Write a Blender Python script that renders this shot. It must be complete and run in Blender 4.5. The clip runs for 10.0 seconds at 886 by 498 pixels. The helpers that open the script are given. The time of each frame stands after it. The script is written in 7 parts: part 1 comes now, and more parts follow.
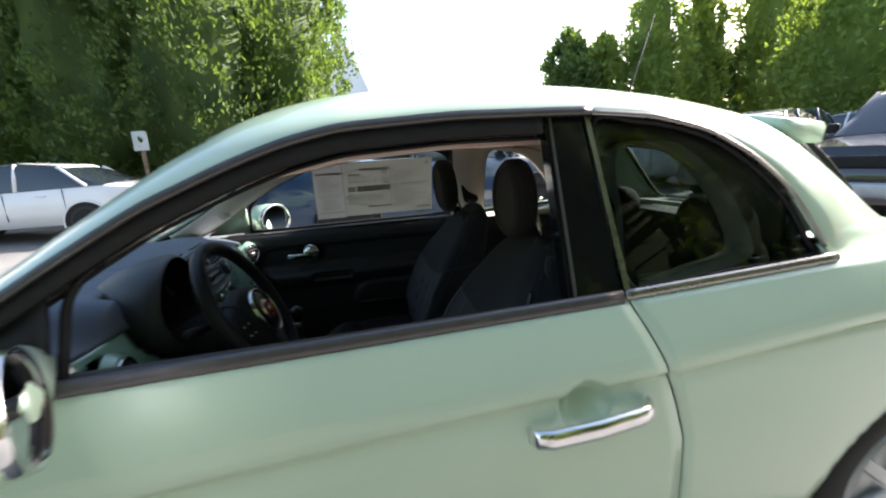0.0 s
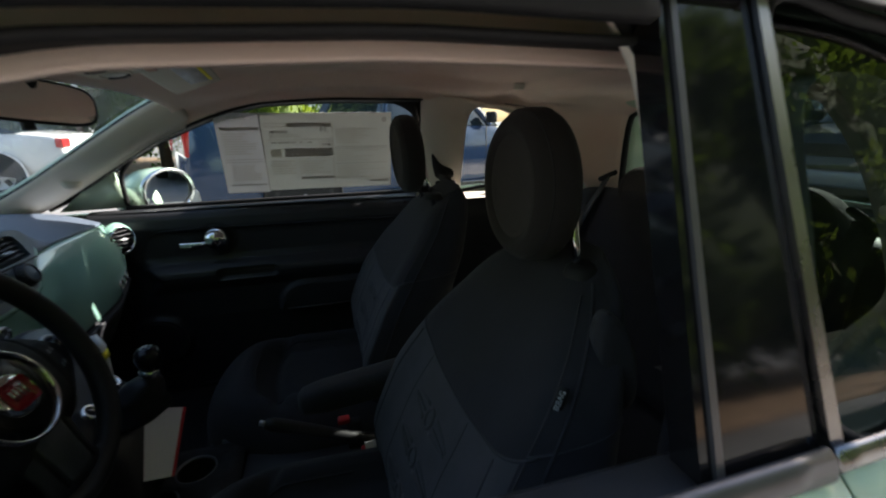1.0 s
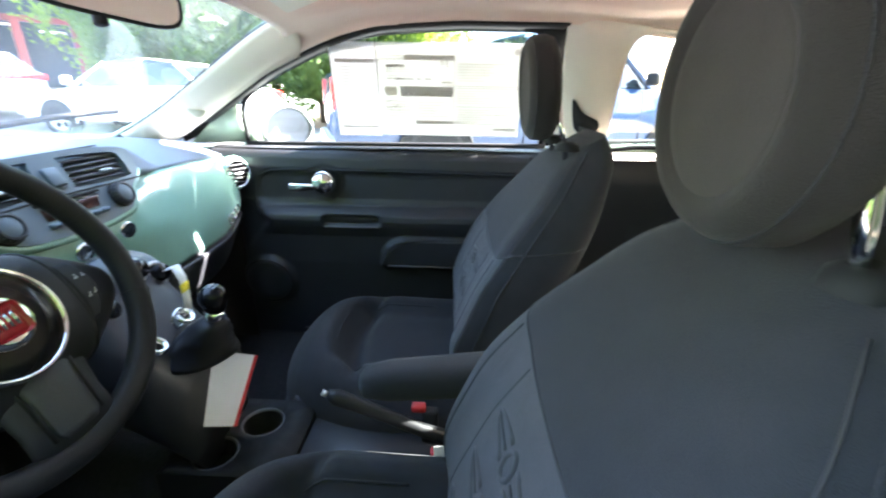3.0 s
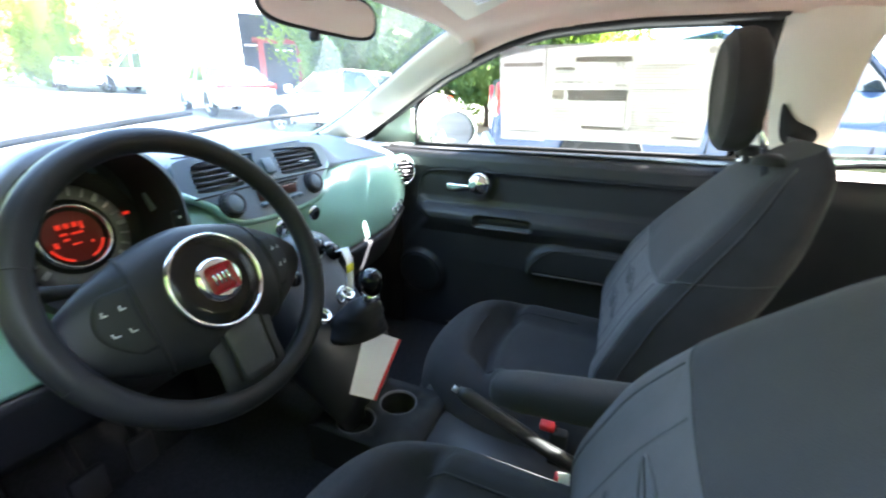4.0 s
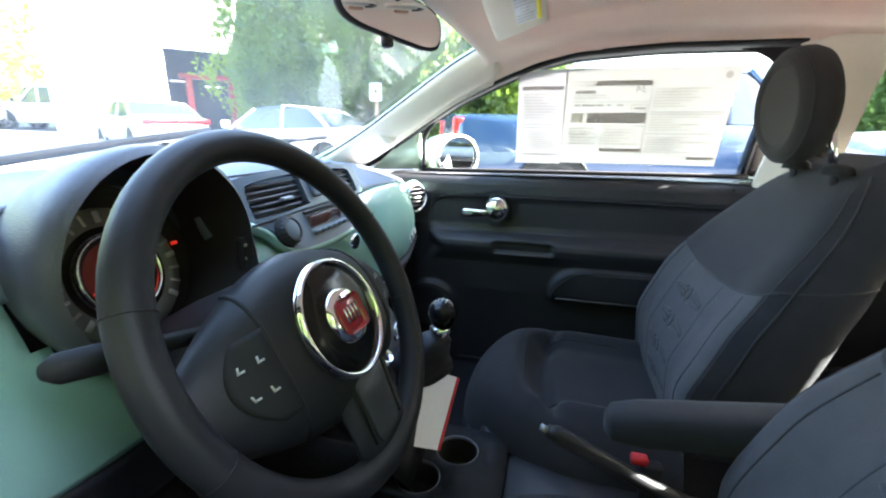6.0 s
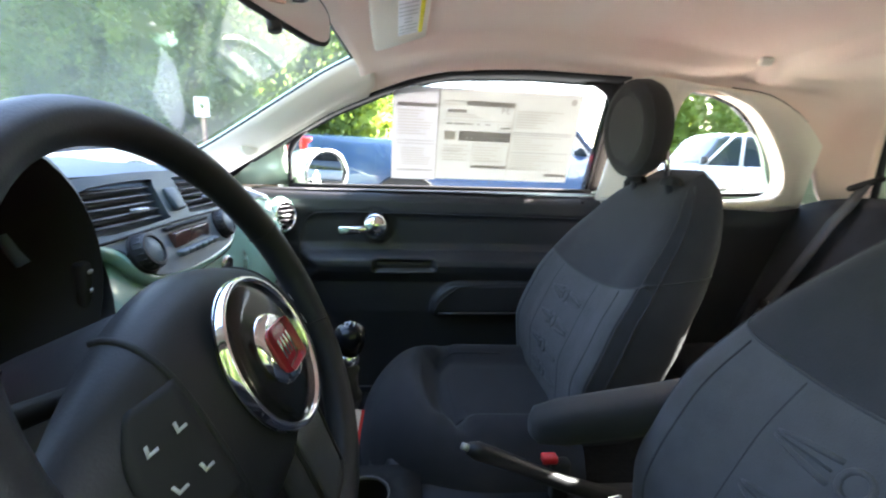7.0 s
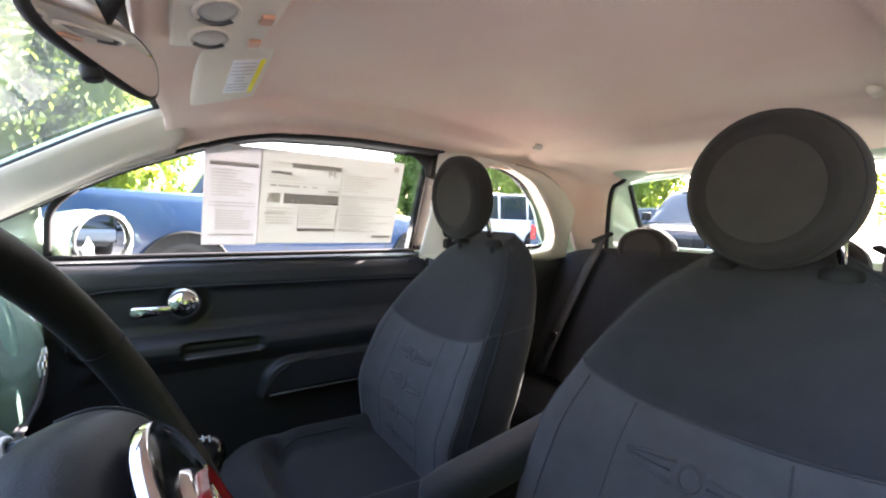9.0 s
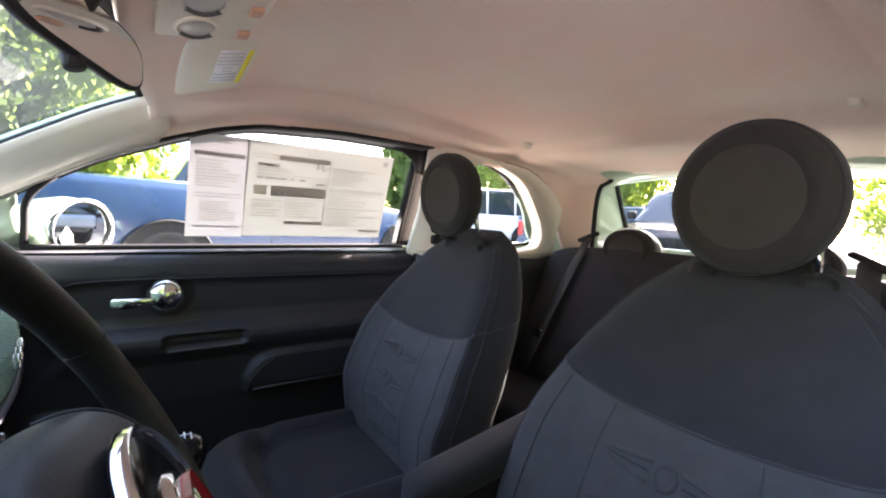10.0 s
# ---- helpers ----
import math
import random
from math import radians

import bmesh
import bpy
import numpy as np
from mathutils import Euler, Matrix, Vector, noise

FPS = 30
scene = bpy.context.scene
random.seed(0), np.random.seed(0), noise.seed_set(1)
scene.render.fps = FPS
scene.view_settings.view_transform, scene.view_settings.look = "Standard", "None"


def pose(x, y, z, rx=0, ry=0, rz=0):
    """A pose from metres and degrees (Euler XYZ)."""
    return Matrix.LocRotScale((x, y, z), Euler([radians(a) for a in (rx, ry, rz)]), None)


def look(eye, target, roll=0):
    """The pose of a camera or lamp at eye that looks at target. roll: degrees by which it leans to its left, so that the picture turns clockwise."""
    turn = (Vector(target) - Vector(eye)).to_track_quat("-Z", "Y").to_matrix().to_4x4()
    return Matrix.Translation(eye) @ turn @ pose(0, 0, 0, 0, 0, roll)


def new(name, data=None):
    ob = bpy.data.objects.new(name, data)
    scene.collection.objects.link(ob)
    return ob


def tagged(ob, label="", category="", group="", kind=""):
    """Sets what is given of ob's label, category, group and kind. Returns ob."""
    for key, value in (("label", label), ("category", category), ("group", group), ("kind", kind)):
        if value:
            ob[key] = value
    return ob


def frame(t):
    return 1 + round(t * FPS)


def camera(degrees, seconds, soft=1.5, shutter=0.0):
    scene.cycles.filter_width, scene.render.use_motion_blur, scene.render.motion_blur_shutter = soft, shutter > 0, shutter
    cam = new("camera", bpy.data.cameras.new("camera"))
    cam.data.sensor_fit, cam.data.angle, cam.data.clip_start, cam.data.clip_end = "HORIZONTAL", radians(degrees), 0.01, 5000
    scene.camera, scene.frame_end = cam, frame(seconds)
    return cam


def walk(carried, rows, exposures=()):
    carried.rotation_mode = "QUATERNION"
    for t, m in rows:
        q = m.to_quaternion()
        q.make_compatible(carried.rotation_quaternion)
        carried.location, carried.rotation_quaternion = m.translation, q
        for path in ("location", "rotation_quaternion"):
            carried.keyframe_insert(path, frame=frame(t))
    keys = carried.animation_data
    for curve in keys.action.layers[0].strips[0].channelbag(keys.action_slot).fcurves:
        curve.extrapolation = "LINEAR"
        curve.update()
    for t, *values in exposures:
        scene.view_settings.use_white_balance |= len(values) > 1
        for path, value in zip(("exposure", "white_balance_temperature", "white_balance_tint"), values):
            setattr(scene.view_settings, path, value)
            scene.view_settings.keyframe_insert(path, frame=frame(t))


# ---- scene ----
cam = camera(92.6, 10.0, soft=2.0, shutter=0.4)
PATH = [
    (0, (-0.161, -1.454, 1.268), (0.239, 0.457, 0.835), -3.7),
    (0.5, (-0.065, -1.142, 1.249), (0.323, 0.757, 0.757), -2.8),
    (1, (-0.014, -0.924, 1.228), (0.513, 0.917, 0.654), -0.6),
    (1.5, (0.009, -0.828, 1.2), (0.564, 0.985, 0.563), 0.4),
    (2, (0.04, -0.755, 1.172), (0.535, 1.077, 0.541), 0.5),
    (2.5, (0.056, -0.722, 1.149), (0.309, 1.13, 0.438), 1.3),
    (2.7, (0.056, -0.715, 1.146), (0.195, 1.149, 0.433), 1.2),
    (3.8, (0.071, -0.686, 1.134), (-0.552, 1.088, 0.453), 0.4),
    (4, (0.054, -0.692, 1.138), (-0.672, 1.036, 0.442), 0.5),
    (4.5, (0.006, -0.697, 1.137), (-0.866, 0.977, 0.476), 3.0),
    (5, (-0.076, -0.721, 1.135), (-0.907, 0.997, 0.537), 1.3),
    (5.2, (-0.091, -0.731, 1.134), (-0.848, 1.042, 0.602), 2.3),
    (6.3, (-0.246, -0.694, 1.078), (-0.525, 1.212, 0.541), 0.7),
    (6.5, (-0.264, -0.684, 1.071), (-0.355, 1.252, 0.576), 1.9),
    (7, (-0.308, -0.667, 1.061), (-0.088, 1.277, 0.645), 2.2),
    (7.5, (-0.357, -0.656, 1.056), (0.182, 1.249, 0.776), 2.3),
    (8, (-0.389, -0.64, 1.069), (0.312, 1.216, 0.816), 2.1),
    (8.5, (-0.407, -0.625, 1.078), (0.582, 1.108, 0.933), 1.5),
    (9, (-0.419, -0.616, 1.086), (0.691, 1.042, 0.947), 1.9),
    (9.5, (-0.421, -0.615, 1.096), (0.719, 1.022, 0.947), 2.8),
    (10, (-0.42, -0.616, 1.095), (0.739, 1.006, 0.928), 3.3),
]
EXPOSURE = [(0, 2.05, 6450, 14), (0.5, 2.35, 6500, 16), (1.0, 1.95, 6450, 13), (1.5, 3.85, 6450, 14), (2.0, 4.3, 6350, 15), (2.5, 4.95, 6200, 15), (4.0, 5.35, 6200, 12),
            (5.2, 5.2, 6200, 15), (6.5, 4.88, 6300, 17), (8.0, 4.8, 6500, 22), (10.0, 4.52, 6800, 27)]
walk(cam, [(t, look(eye, target, roll)) for t, eye, target, roll in PATH],
     exposures=EXPOSURE)

# ---- light ----
SUN_DIR = Vector((0.83, 0.30, 0.46)).normalized()      # towards the sun: behind the car, on its passenger side
world = bpy.data.worlds.new("sky")
scene.world = world
world.use_nodes = True
wn = world.node_tree
sky = wn.nodes.new("ShaderNodeTexSky")
sky.sky_type = "NISHITA"
sky.sun_disc = False
sky.sun_elevation = math.asin(SUN_DIR.z)
sky.sun_rotation = math.atan2(SUN_DIR.x, SUN_DIR.y)
sky.air_density, sky.dust_density = 1.2, 2.5
wn.nodes["Background"].inputs[1].default_value = 0.115
wn.links.new(sky.outputs[0], wn.nodes["Background"].inputs[0])
sun_data = bpy.data.lights.new("sun", "SUN")
sun_data.energy, sun_data.angle, sun_data.color = 4.7, radians(0.6), (1.0, 0.95, 0.86)
sun = new("sun", sun_data)
sun.matrix_world = look((20, 20, 30), Vector((20, 20, 30)) - SUN_DIR)


# ---- materials ----
def material(name, color, rough=0.5, metal=0.0, vary=0.0, scale=8.0, bump=0.0, bump_scale=300.0, coat=0.0, second=None, detail=5.0, sheen=0.0):
    m = bpy.data.materials.new(name)
    m.use_nodes = True
    nt = m.node_tree
    b = nt.nodes["Principled BSDF"]
    b.inputs["Roughness"].default_value = rough
    b.inputs["Metallic"].default_value = metal
    b.inputs["Coat Weight"].default_value = coat
    b.inputs["Coat Roughness"].default_value = 0.03
    b.inputs["Sheen Weight"].default_value = sheen
    b.inputs["Base Color"].default_value = (*color, 1)
    co = nt.nodes.new("ShaderNodeTexCoord")
    if vary:
        n1 = nt.nodes.new("ShaderNodeTexNoise")
        n1.inputs["Scale"].default_value = scale
        n1.inputs["Detail"].default_value = detail
        nt.links.new(co.outputs["Object"], n1.inputs["Vector"])
        mix = nt.nodes.new("ShaderNodeMix")
        mix.data_type = "RGBA"
        lo = second or tuple(c * (1 - vary) for c in color)
        hi = color if second else tuple(min(1, c * (1 + vary)) for c in color)
        mix.inputs["A"].default_value = (*lo, 1)
        mix.inputs["B"].default_value = (*hi, 1)
        ramp = nt.nodes.new("ShaderNodeMapRange")
        ramp.inputs["From Min"].default_value, ramp.inputs["From Max"].default_value = 0.3, 0.7
        nt.links.new(n1.outputs["Fac"], ramp.inputs["Value"])
        nt.links.new(ramp.outputs["Result"], mix.inputs["Factor"])
        nt.links.new(mix.outputs["Result"], b.inputs["Base Color"])
        rr = nt.nodes.new("ShaderNodeMapRange")
        rr.inputs["To Min"].default_value, rr.inputs["To Max"].default_value = max(0.02, rough * 0.85), min(1, rough * 1.15)
        nt.links.new(n1.outputs["Fac"], rr.inputs["Value"])
        nt.links.new(rr.outputs["Result"], b.inputs["Roughness"])
    if bump:
        n2 = nt.nodes.new("ShaderNodeTexNoise")
        n2.inputs["Scale"].default_value = bump_scale
        n2.inputs["Detail"].default_value = 3
        nt.links.new(co.outputs["Object"], n2.inputs["Vector"])
        bp = nt.nodes.new("ShaderNodeBump")
        bp.inputs["Strength"].default_value = bump
        bp.inputs["Distance"].default_value = 0.002
        nt.links.new(n2.outputs["Fac"], bp.inputs["Height"])
        nt.links.new(bp.outputs["Normal"], b.inputs["Normal"])
    return m


def glass_material(name, color, gloss=0.06, rough=0.0):
    """Thin pane: lets light straight through and mirrors a little, more at a glance."""
    m = bpy.data.materials.new(name)
    m.use_nodes = True
    nt = m.node_tree
    out = nt.nodes["Material Output"]
    nt.nodes.remove(nt.nodes["Principled BSDF"])
    t = nt.nodes.new("ShaderNodeBsdfTransparent")
    t.inputs[0].default_value = (*color, 1)
    g = nt.nodes.new("ShaderNodeBsdfGlossy")
    g.inputs["Roughness"].default_value = rough
    f = nt.nodes.new("ShaderNodeLayerWeight")
    f.inputs[0].default_value = 0.5
    pw = nt.nodes.new("ShaderNodeMath")
    pw.operation = "POWER"
    pw.inputs[1].default_value = 4.0
    ad = nt.nodes.new("ShaderNodeMath")
    ad.operation = "MULTIPLY_ADD"
    ad.inputs[1].default_value, ad.inputs[2].default_value = 0.6, gloss
    nt.links.new(f.outputs["Facing"], pw.inputs[0])
    nt.links.new(pw.outputs[0], ad.inputs[0])
    mx = nt.nodes.new("ShaderNodeMixShader")
    nt.links.new(ad.outputs[0], mx.inputs[0])
    nt.links.new(t.outputs[0], mx.inputs[1])
    nt.links.new(g.outputs[0], mx.inputs[2])
    nt.links.new(mx.outputs[0], out.inputs[0])
    return m


def dusty(m, amount):
    """A film of dust on a pane: a little of the light is scattered."""
    nt = m.node_tree
    out = nt.nodes["Material Output"]
    clear = out.inputs[0].links[0].from_socket
    d = nt.nodes.new("ShaderNodeBsdfDiffuse")
    d.inputs[0].default_value = (0.75, 0.74, 0.70, 1)
    tl = nt.nodes.new("ShaderNodeBsdfTranslucent")
    tl.inputs[0].default_value = (0.75, 0.74, 0.70, 1)
    both = nt.nodes.new("ShaderNodeAddShader")
    nt.links.new(d.outputs[0], both.inputs[0])
    nt.links.new(tl.outputs[0], both.inputs[1])
    co = nt.nodes.new("ShaderNodeTexCoord")
    n = nt.nodes.new("ShaderNodeTexNoise")
    n.inputs["Scale"].default_value, n.inputs["Detail"].default_value = 4.0, 8.0
    nt.links.new(co.outputs["Object"], n.inputs["Vector"])
    mr = nt.nodes.new("ShaderNodeMapRange")
    mr.inputs["From Min"].default_value, mr.inputs["From Max"].default_value = 0.3, 0.75
    mr.inputs["To Min"].default_value, mr.inputs["To Max"].default_value = amount * 0.4, amount * 1.6
    nt.links.new(n.outputs["Fac"], mr.inputs["Value"])
    mx = nt.nodes.new("ShaderNodeMixShader")
    nt.links.new(mr.outputs["Result"], mx.inputs[0])
    nt.links.new(clear, mx.inputs[1])
    nt.links.new(both.outputs[0], mx.inputs[2])
    nt.links.new(mx.outputs[0], out.inputs[0])
    return m


def see_through(m, amount):
    """Thin sheet that glows when lit from behind."""
    nt = m.node_tree
    b = nt.nodes["Principled BSDF"]
    tl = nt.nodes.new("ShaderNodeBsdfTranslucent")
    tl.inputs[0].default_value = b.inputs["Base Color"].default_value
    mx = nt.nodes.new("ShaderNodeMixShader")
    mx.inputs[0].default_value = amount
    nt.links.new(b.outputs[0], mx.inputs[1])
    nt.links.new(tl.outputs[0], mx.inputs[2])
    nt.links.new(mx.outputs[0], nt.nodes["Material Output"].inputs[0])
    return m


def glow(name, color, strength):
    m = bpy.data.materials.new(name)
    m.use_nodes = True
    b = m.node_tree.nodes["Principled BSDF"]
    b.inputs["Base Color"].default_value = (*color, 1)
    b.inputs["Emission Color"].default_value = (*color, 1)
    b.inputs["Emission Strength"].default_value = strength
    return m


def fabric_material(name, color, thread=900.0):
    """Woven cloth: crossed fine waves over a mottled ground."""
    m = material(name, color, 0.95, vary=0.18, scale=25.0, sheen=0.06)
    nt = m.node_tree
    b = nt.nodes["Principled BSDF"]
    co = nt.nodes.new("ShaderNodeTexCoord")
    v = nt.nodes.new("ShaderNodeTexVoronoi")
    v.inputs["Scale"].default_value = thread
    nt.links.new(co.outputs["Object"], v.inputs["Vector"])
    bp = nt.nodes.new("ShaderNodeBump")
    bp.inputs["Strength"].default_value = 0.5
    bp.inputs["Distance"].default_value = 0.0012
    nt.links.new(v.outputs["Distance"], bp.inputs["Height"])
    nt.links.new(bp.outputs["Normal"], b.inputs["Normal"])
    return m


MINT = material("mint_paint", (0.50, 0.645, 0.50), 0.32, vary=0.02, scale=3, coat=0.6)
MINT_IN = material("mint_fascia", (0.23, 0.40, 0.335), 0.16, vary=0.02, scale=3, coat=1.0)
CHROME = material("chrome", (0.82, 0.82, 0.83), 0.08, 1.0, vary=0.03, scale=30)
BRIGHT_TRIM = material("dulled_bright_trim", (0.30, 0.29, 0.29), 0.28, 1.0, vary=0.1, scale=30)
SATIN = material("satin_trim", (0.10, 0.095, 0.10), 0.32, 0.5, vary=0.1, scale=40)
SILVER = material("silver_plastic", (0.45, 0.46, 0.48), 0.35, 0.3, vary=0.05)
PILLAR_BLACK = material("pillar_black", (0.006, 0.006, 0.007), 0.07, vary=0.15, scale=20)
GLOSS_BLACK = material("gloss_black", (0.008, 0.008, 0.009), 0.15)
MATT_BLACK = material("matt_black", (0.012, 0.012, 0.013), 0.7, vary=0.2, scale=30)
for black in (PILLAR_BLACK, GLOSS_BLACK, MATT_BLACK):
    black.node_tree.nodes["Principled BSDF"].inputs["Specular IOR Level"].default_value = 0.25
RUBBER = material("rubber", (0.02, 0.02, 0.02), 0.75, vary=0.25, scale=20, bump=0.3)
PLASTIC = material("charcoal_plastic", (0.0215, 0.0222, 0.0265), 0.50, vary=0.12, scale=14, bump=0.18, bump_scale=650)
POD_GREY = material("pod_plastic", (0.044, 0.048, 0.056), 0.45, vary=0.1, scale=10, bump=0.3, bump_scale=600)
DASH_TOP = material("dash_pad", (0.092, 0.116, 0.156), 0.5, vary=0.1, scale=10, bump=0.4, bump_scale=600)
DASH_GREY = material("dash_grey_plastic", (0.080, 0.108, 0.132), 0.40, vary=0.06, scale=12, bump=0.2, bump_scale=700)
LEATHER = material("wheel_leather", (0.016, 0.0162, 0.0182), 0.46, vary=0.12, scale=20, bump=0.12, bump_scale=600)
CLOTH_DARK = fabric_material("dark_cloth", (0.0215, 0.0217, 0.0258))
CLOTH_GREY = fabric_material("grey_cloth", (0.048, 0.0475, 0.052))
CLOTH_HEAD = fabric_material("headrest_side_cloth", (0.017, 0.0145, 0.0145))
CLOTH_FACE = fabric_material("headrest_cloth", (0.033, 0.0288, 0.0275))
STITCH = material("edge_stitching", (0.026, 0.024, 0.027), 0.8, vary=0.2, scale=300)
PIPING = material("piping", (0.028, 0.029, 0.034), 0.8, vary=0.1)
# Pink patches imitate reddish light falling on the ivory felt.
HEADLINER = material("headliner_felt", (0.80, 0.55, 0.48), 0.95, vary=0.06, scale=2.2, second=(0.80, 0.69, 0.60), bump=0.4, bump_scale=900)
TRIM_BEIGE = material("ivory_trim", (0.76, 0.70, 0.61), 0.6, vary=0.04, scale=6, bump=0.25, bump_scale=700)
CARPET = material("carpet", (0.016, 0.016, 0.018), 1.0, vary=0.4, scale=120, bump=0.8, bump_scale=400)
SIDE_GLASS = glass_material("side_glass", (0.68, 0.74, 0.72))
SCREEN = dusty(glass_material("screen_glass", (0.92, 0.96, 0.93), 0.04), 0.042)
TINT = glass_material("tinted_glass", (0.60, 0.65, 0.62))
# Same quarter glass twice: light and shade per side put into the tint.
TINT_BRIGHT = glass_material("bright_quarter_glass", (0.78, 0.83, 0.80))
TINT_SHADED = glass_material("shaded_quarter_glass", (0.21, 0.25, 0.24), 0.025)
MIRROR = material("mirror_glass", (0.9, 0.9, 0.9), 0.0, 1.0)
DOOR_MIRROR = material("door_mirror_glass", (0.50, 0.52, 0.55), 0.0, 1.0)
PAPER = see_through(material("paper", (0.78, 0.78, 0.79), 0.9, vary=0.02, scale=10), 0.175)
LABEL_PAPER = material("label_paper", (0.74, 0.74, 0.78), 0.8, vary=0.03, scale=30)
PAPER_WARM = see_through(material("paper_printed", (0.76, 0.77, 0.745), 0.9, vary=0.04, scale=8), 0.175)
INK = see_through(material("ink_grey", (0.58, 0.56, 0.54), 0.9), 0.88)
INK_LIGHT = see_through(material("ink_pale", (0.70, 0.68, 0.64), 0.9), 0.9)
RED = material("red_plastic", (0.50, 0.02, 0.025), 0.35, coat=0.3)
RED_ENAMEL = material("red_enamel", (0.30, 0.01, 0.02), 0.25, coat=0.6)
YELLOW = material("yellow_paper", (0.80, 0.72, 0.05), 0.8)
WHITE_TAG = material("white_card", (0.70, 0.72, 0.80), 0.8)
GAUGE_RED = glow("gauge_red_glow", (0.70, 0.03, 0.012), 0.024)
GAUGE_TICK = material("gauge_face", (0.45, 0.45, 0.46), 0.5)
DIAL_LIT = glow("dial_back_glow", (0.10, 0.004, 0.002), 0.006)

for soft in (LEATHER, CARPET, CLOTH_DARK, MATT_BLACK, PILLAR_BLACK):
    soft.node_tree.nodes["Principled BSDF"].inputs["Specular IOR Level"].default_value = 0.32
LEATHER.node_tree.nodes["Principled BSDF"].inputs["Specular IOR Level"].default_value = 0.24


# ---- mesh helpers ----
def part(name, bm, mat, parent=None, label="", smooth=True, kind=""):
    me = bpy.data.meshes.new(name)
    bmesh.ops.recalc_face_normals(bm, faces=bm.faces)
    bm.to_mesh(me)
    bm.free()
    me.materials.append(mat)
    if smooth:
        me.shade_smooth()
    ob = new(name, me)
    if parent is not None:
        ob.parent = parent
    return tagged(ob, label=label, kind=kind)


def sharp(ob, angle=35):
    """Smooth shading that keeps edges above this angle."""
    bm = bmesh.new()
    bm.from_mesh(ob.data)
    for e in bm.edges:
        e.smooth = not (len(e.link_faces) == 2 and e.calc_face_angle(0) > radians(angle))
    bm.to_mesh(ob.data)
    bm.free()
    return ob


def empty(name, label, category, group="", at=(0, 0, 0)):
    ob = new(name)
    ob.location = at
    ob.empty_display_size = 0.1
    return tagged(ob, label, category, group)


def table(rows):
    xs, ys = [r[0] for r in rows], [r[1] for r in rows]
    return lambda x: float(np.interp(x, xs, ys))


def soft_table(rows, n=200, width=9):
    xs = np.linspace(rows[0][0], rows[-1][0], n)
    ys = np.interp(xs, [r[0] for r in rows], [r[1] for r in rows])
    pad = np.pad(ys, width, mode="reflect", reflect_type="odd")
    k = np.hanning(2 * width + 3)[1:-1]
    ys = np.convolve(pad, k / k.sum(), mode="same")[width:-width]
    return lambda x: float(np.interp(x, xs, ys))


def grid(fn, us, vs, close_u=False, bm=None, skip=None):
    """A sheet of quads through fn(u, v)."""
    bm = bm or bmesh.new()
    rows = [[bm.verts.new(fn(u, v)) for v in vs] for u in us]
    n = len(us)
    for i in range(n if close_u else n - 1):
        for j in range(len(vs) - 1):
            if skip and skip((us[i] + us[(i + 1) % n]) / 2, (vs[j] + vs[j + 1]) / 2):
                continue
            a, b = rows[i], rows[(i + 1) % n]
            bm.faces.new((a[j], b[j], b[j + 1], a[j + 1]))
    loose = [v for v in bm.verts if not v.link_faces]
    bmesh.ops.delete(bm, geom=loose, context="VERTS")
    return bm


def thick(bm, d):
    bmesh.ops.recalc_face_normals(bm, faces=bm.faces)
    bmesh.ops.solidify(bm, geom=bm.faces[:], thickness=d)
    return bm


def loft(rings, cap=True, bm=None):
    bm = bm or bmesh.new()
    vs = [[bm.verts.new(p) for p in r] for r in rings]
    for a, b in zip(vs, vs[1:]):
        for k in range(len(a)):
            bm.faces.new((a[k], a[(k + 1) % len(a)], b[(k + 1) % len(a)], b[k]))
    if cap:
        bm.faces.new(vs[0][::-1])
        bm.faces.new(vs[-1])
    return bm


def box(cx, cy, cz, sx, sy, sz, bevel=0.0, bm=None, m=None, seg=2):
    own = bmesh.new()
    bmesh.ops.create_cube(own, size=1, matrix=Matrix.Diagonal((sx, sy, sz, 1)))
    if bevel:
        bmesh.ops.bevel(own, geom=own.edges[:], offset=bevel, segments=seg, profile=0.5, affect="EDGES")
    own.transform(Matrix.Translation((cx, cy, cz)) @ (m or Matrix()))
    return merge(bm, own)


def merge(bm, own):
    if bm is None:
        return own
    me = bpy.data.meshes.new("tmp")
    own.to_mesh(me)
    own.free()
    bm.from_mesh(me)
    bpy.data.meshes.remove(me)
    return bm


def tube(points, r, n=8, bm=None, closed=False):
    """A round bar along points; r may be a list."""
    pts = [Vector(p) for p in points]
    rings, up = [], None
    for i, p in enumerate(pts):
        a = pts[i - 1] if i or closed else p
        b = pts[(i + 1) % len(pts)] if i < len(pts) - 1 or closed else p
        d = (b - a).normalized()
        if up is None:
            up = d.orthogonal().normalized()
        up = (up - d * up.dot(d)).normalized()
        side = d.cross(up)
        rad = r[i] if isinstance(r, (list, tuple)) else r
        rings.append([p + rad * (math.cos(t) * up + math.sin(t) * side) for t in np.linspace(0, 2 * math.pi, n, endpoint=False)])
    bm = bm or bmesh.new()
    if closed:
        best = min(range(n), key=lambda k: (Vector(rings[0][k]) - Vector(rings[-1][0])).length)
        rings.append(rings[0][best:] + rings[0][:best])
        return loft(rings, False, bm)
    return loft(rings, True, bm)


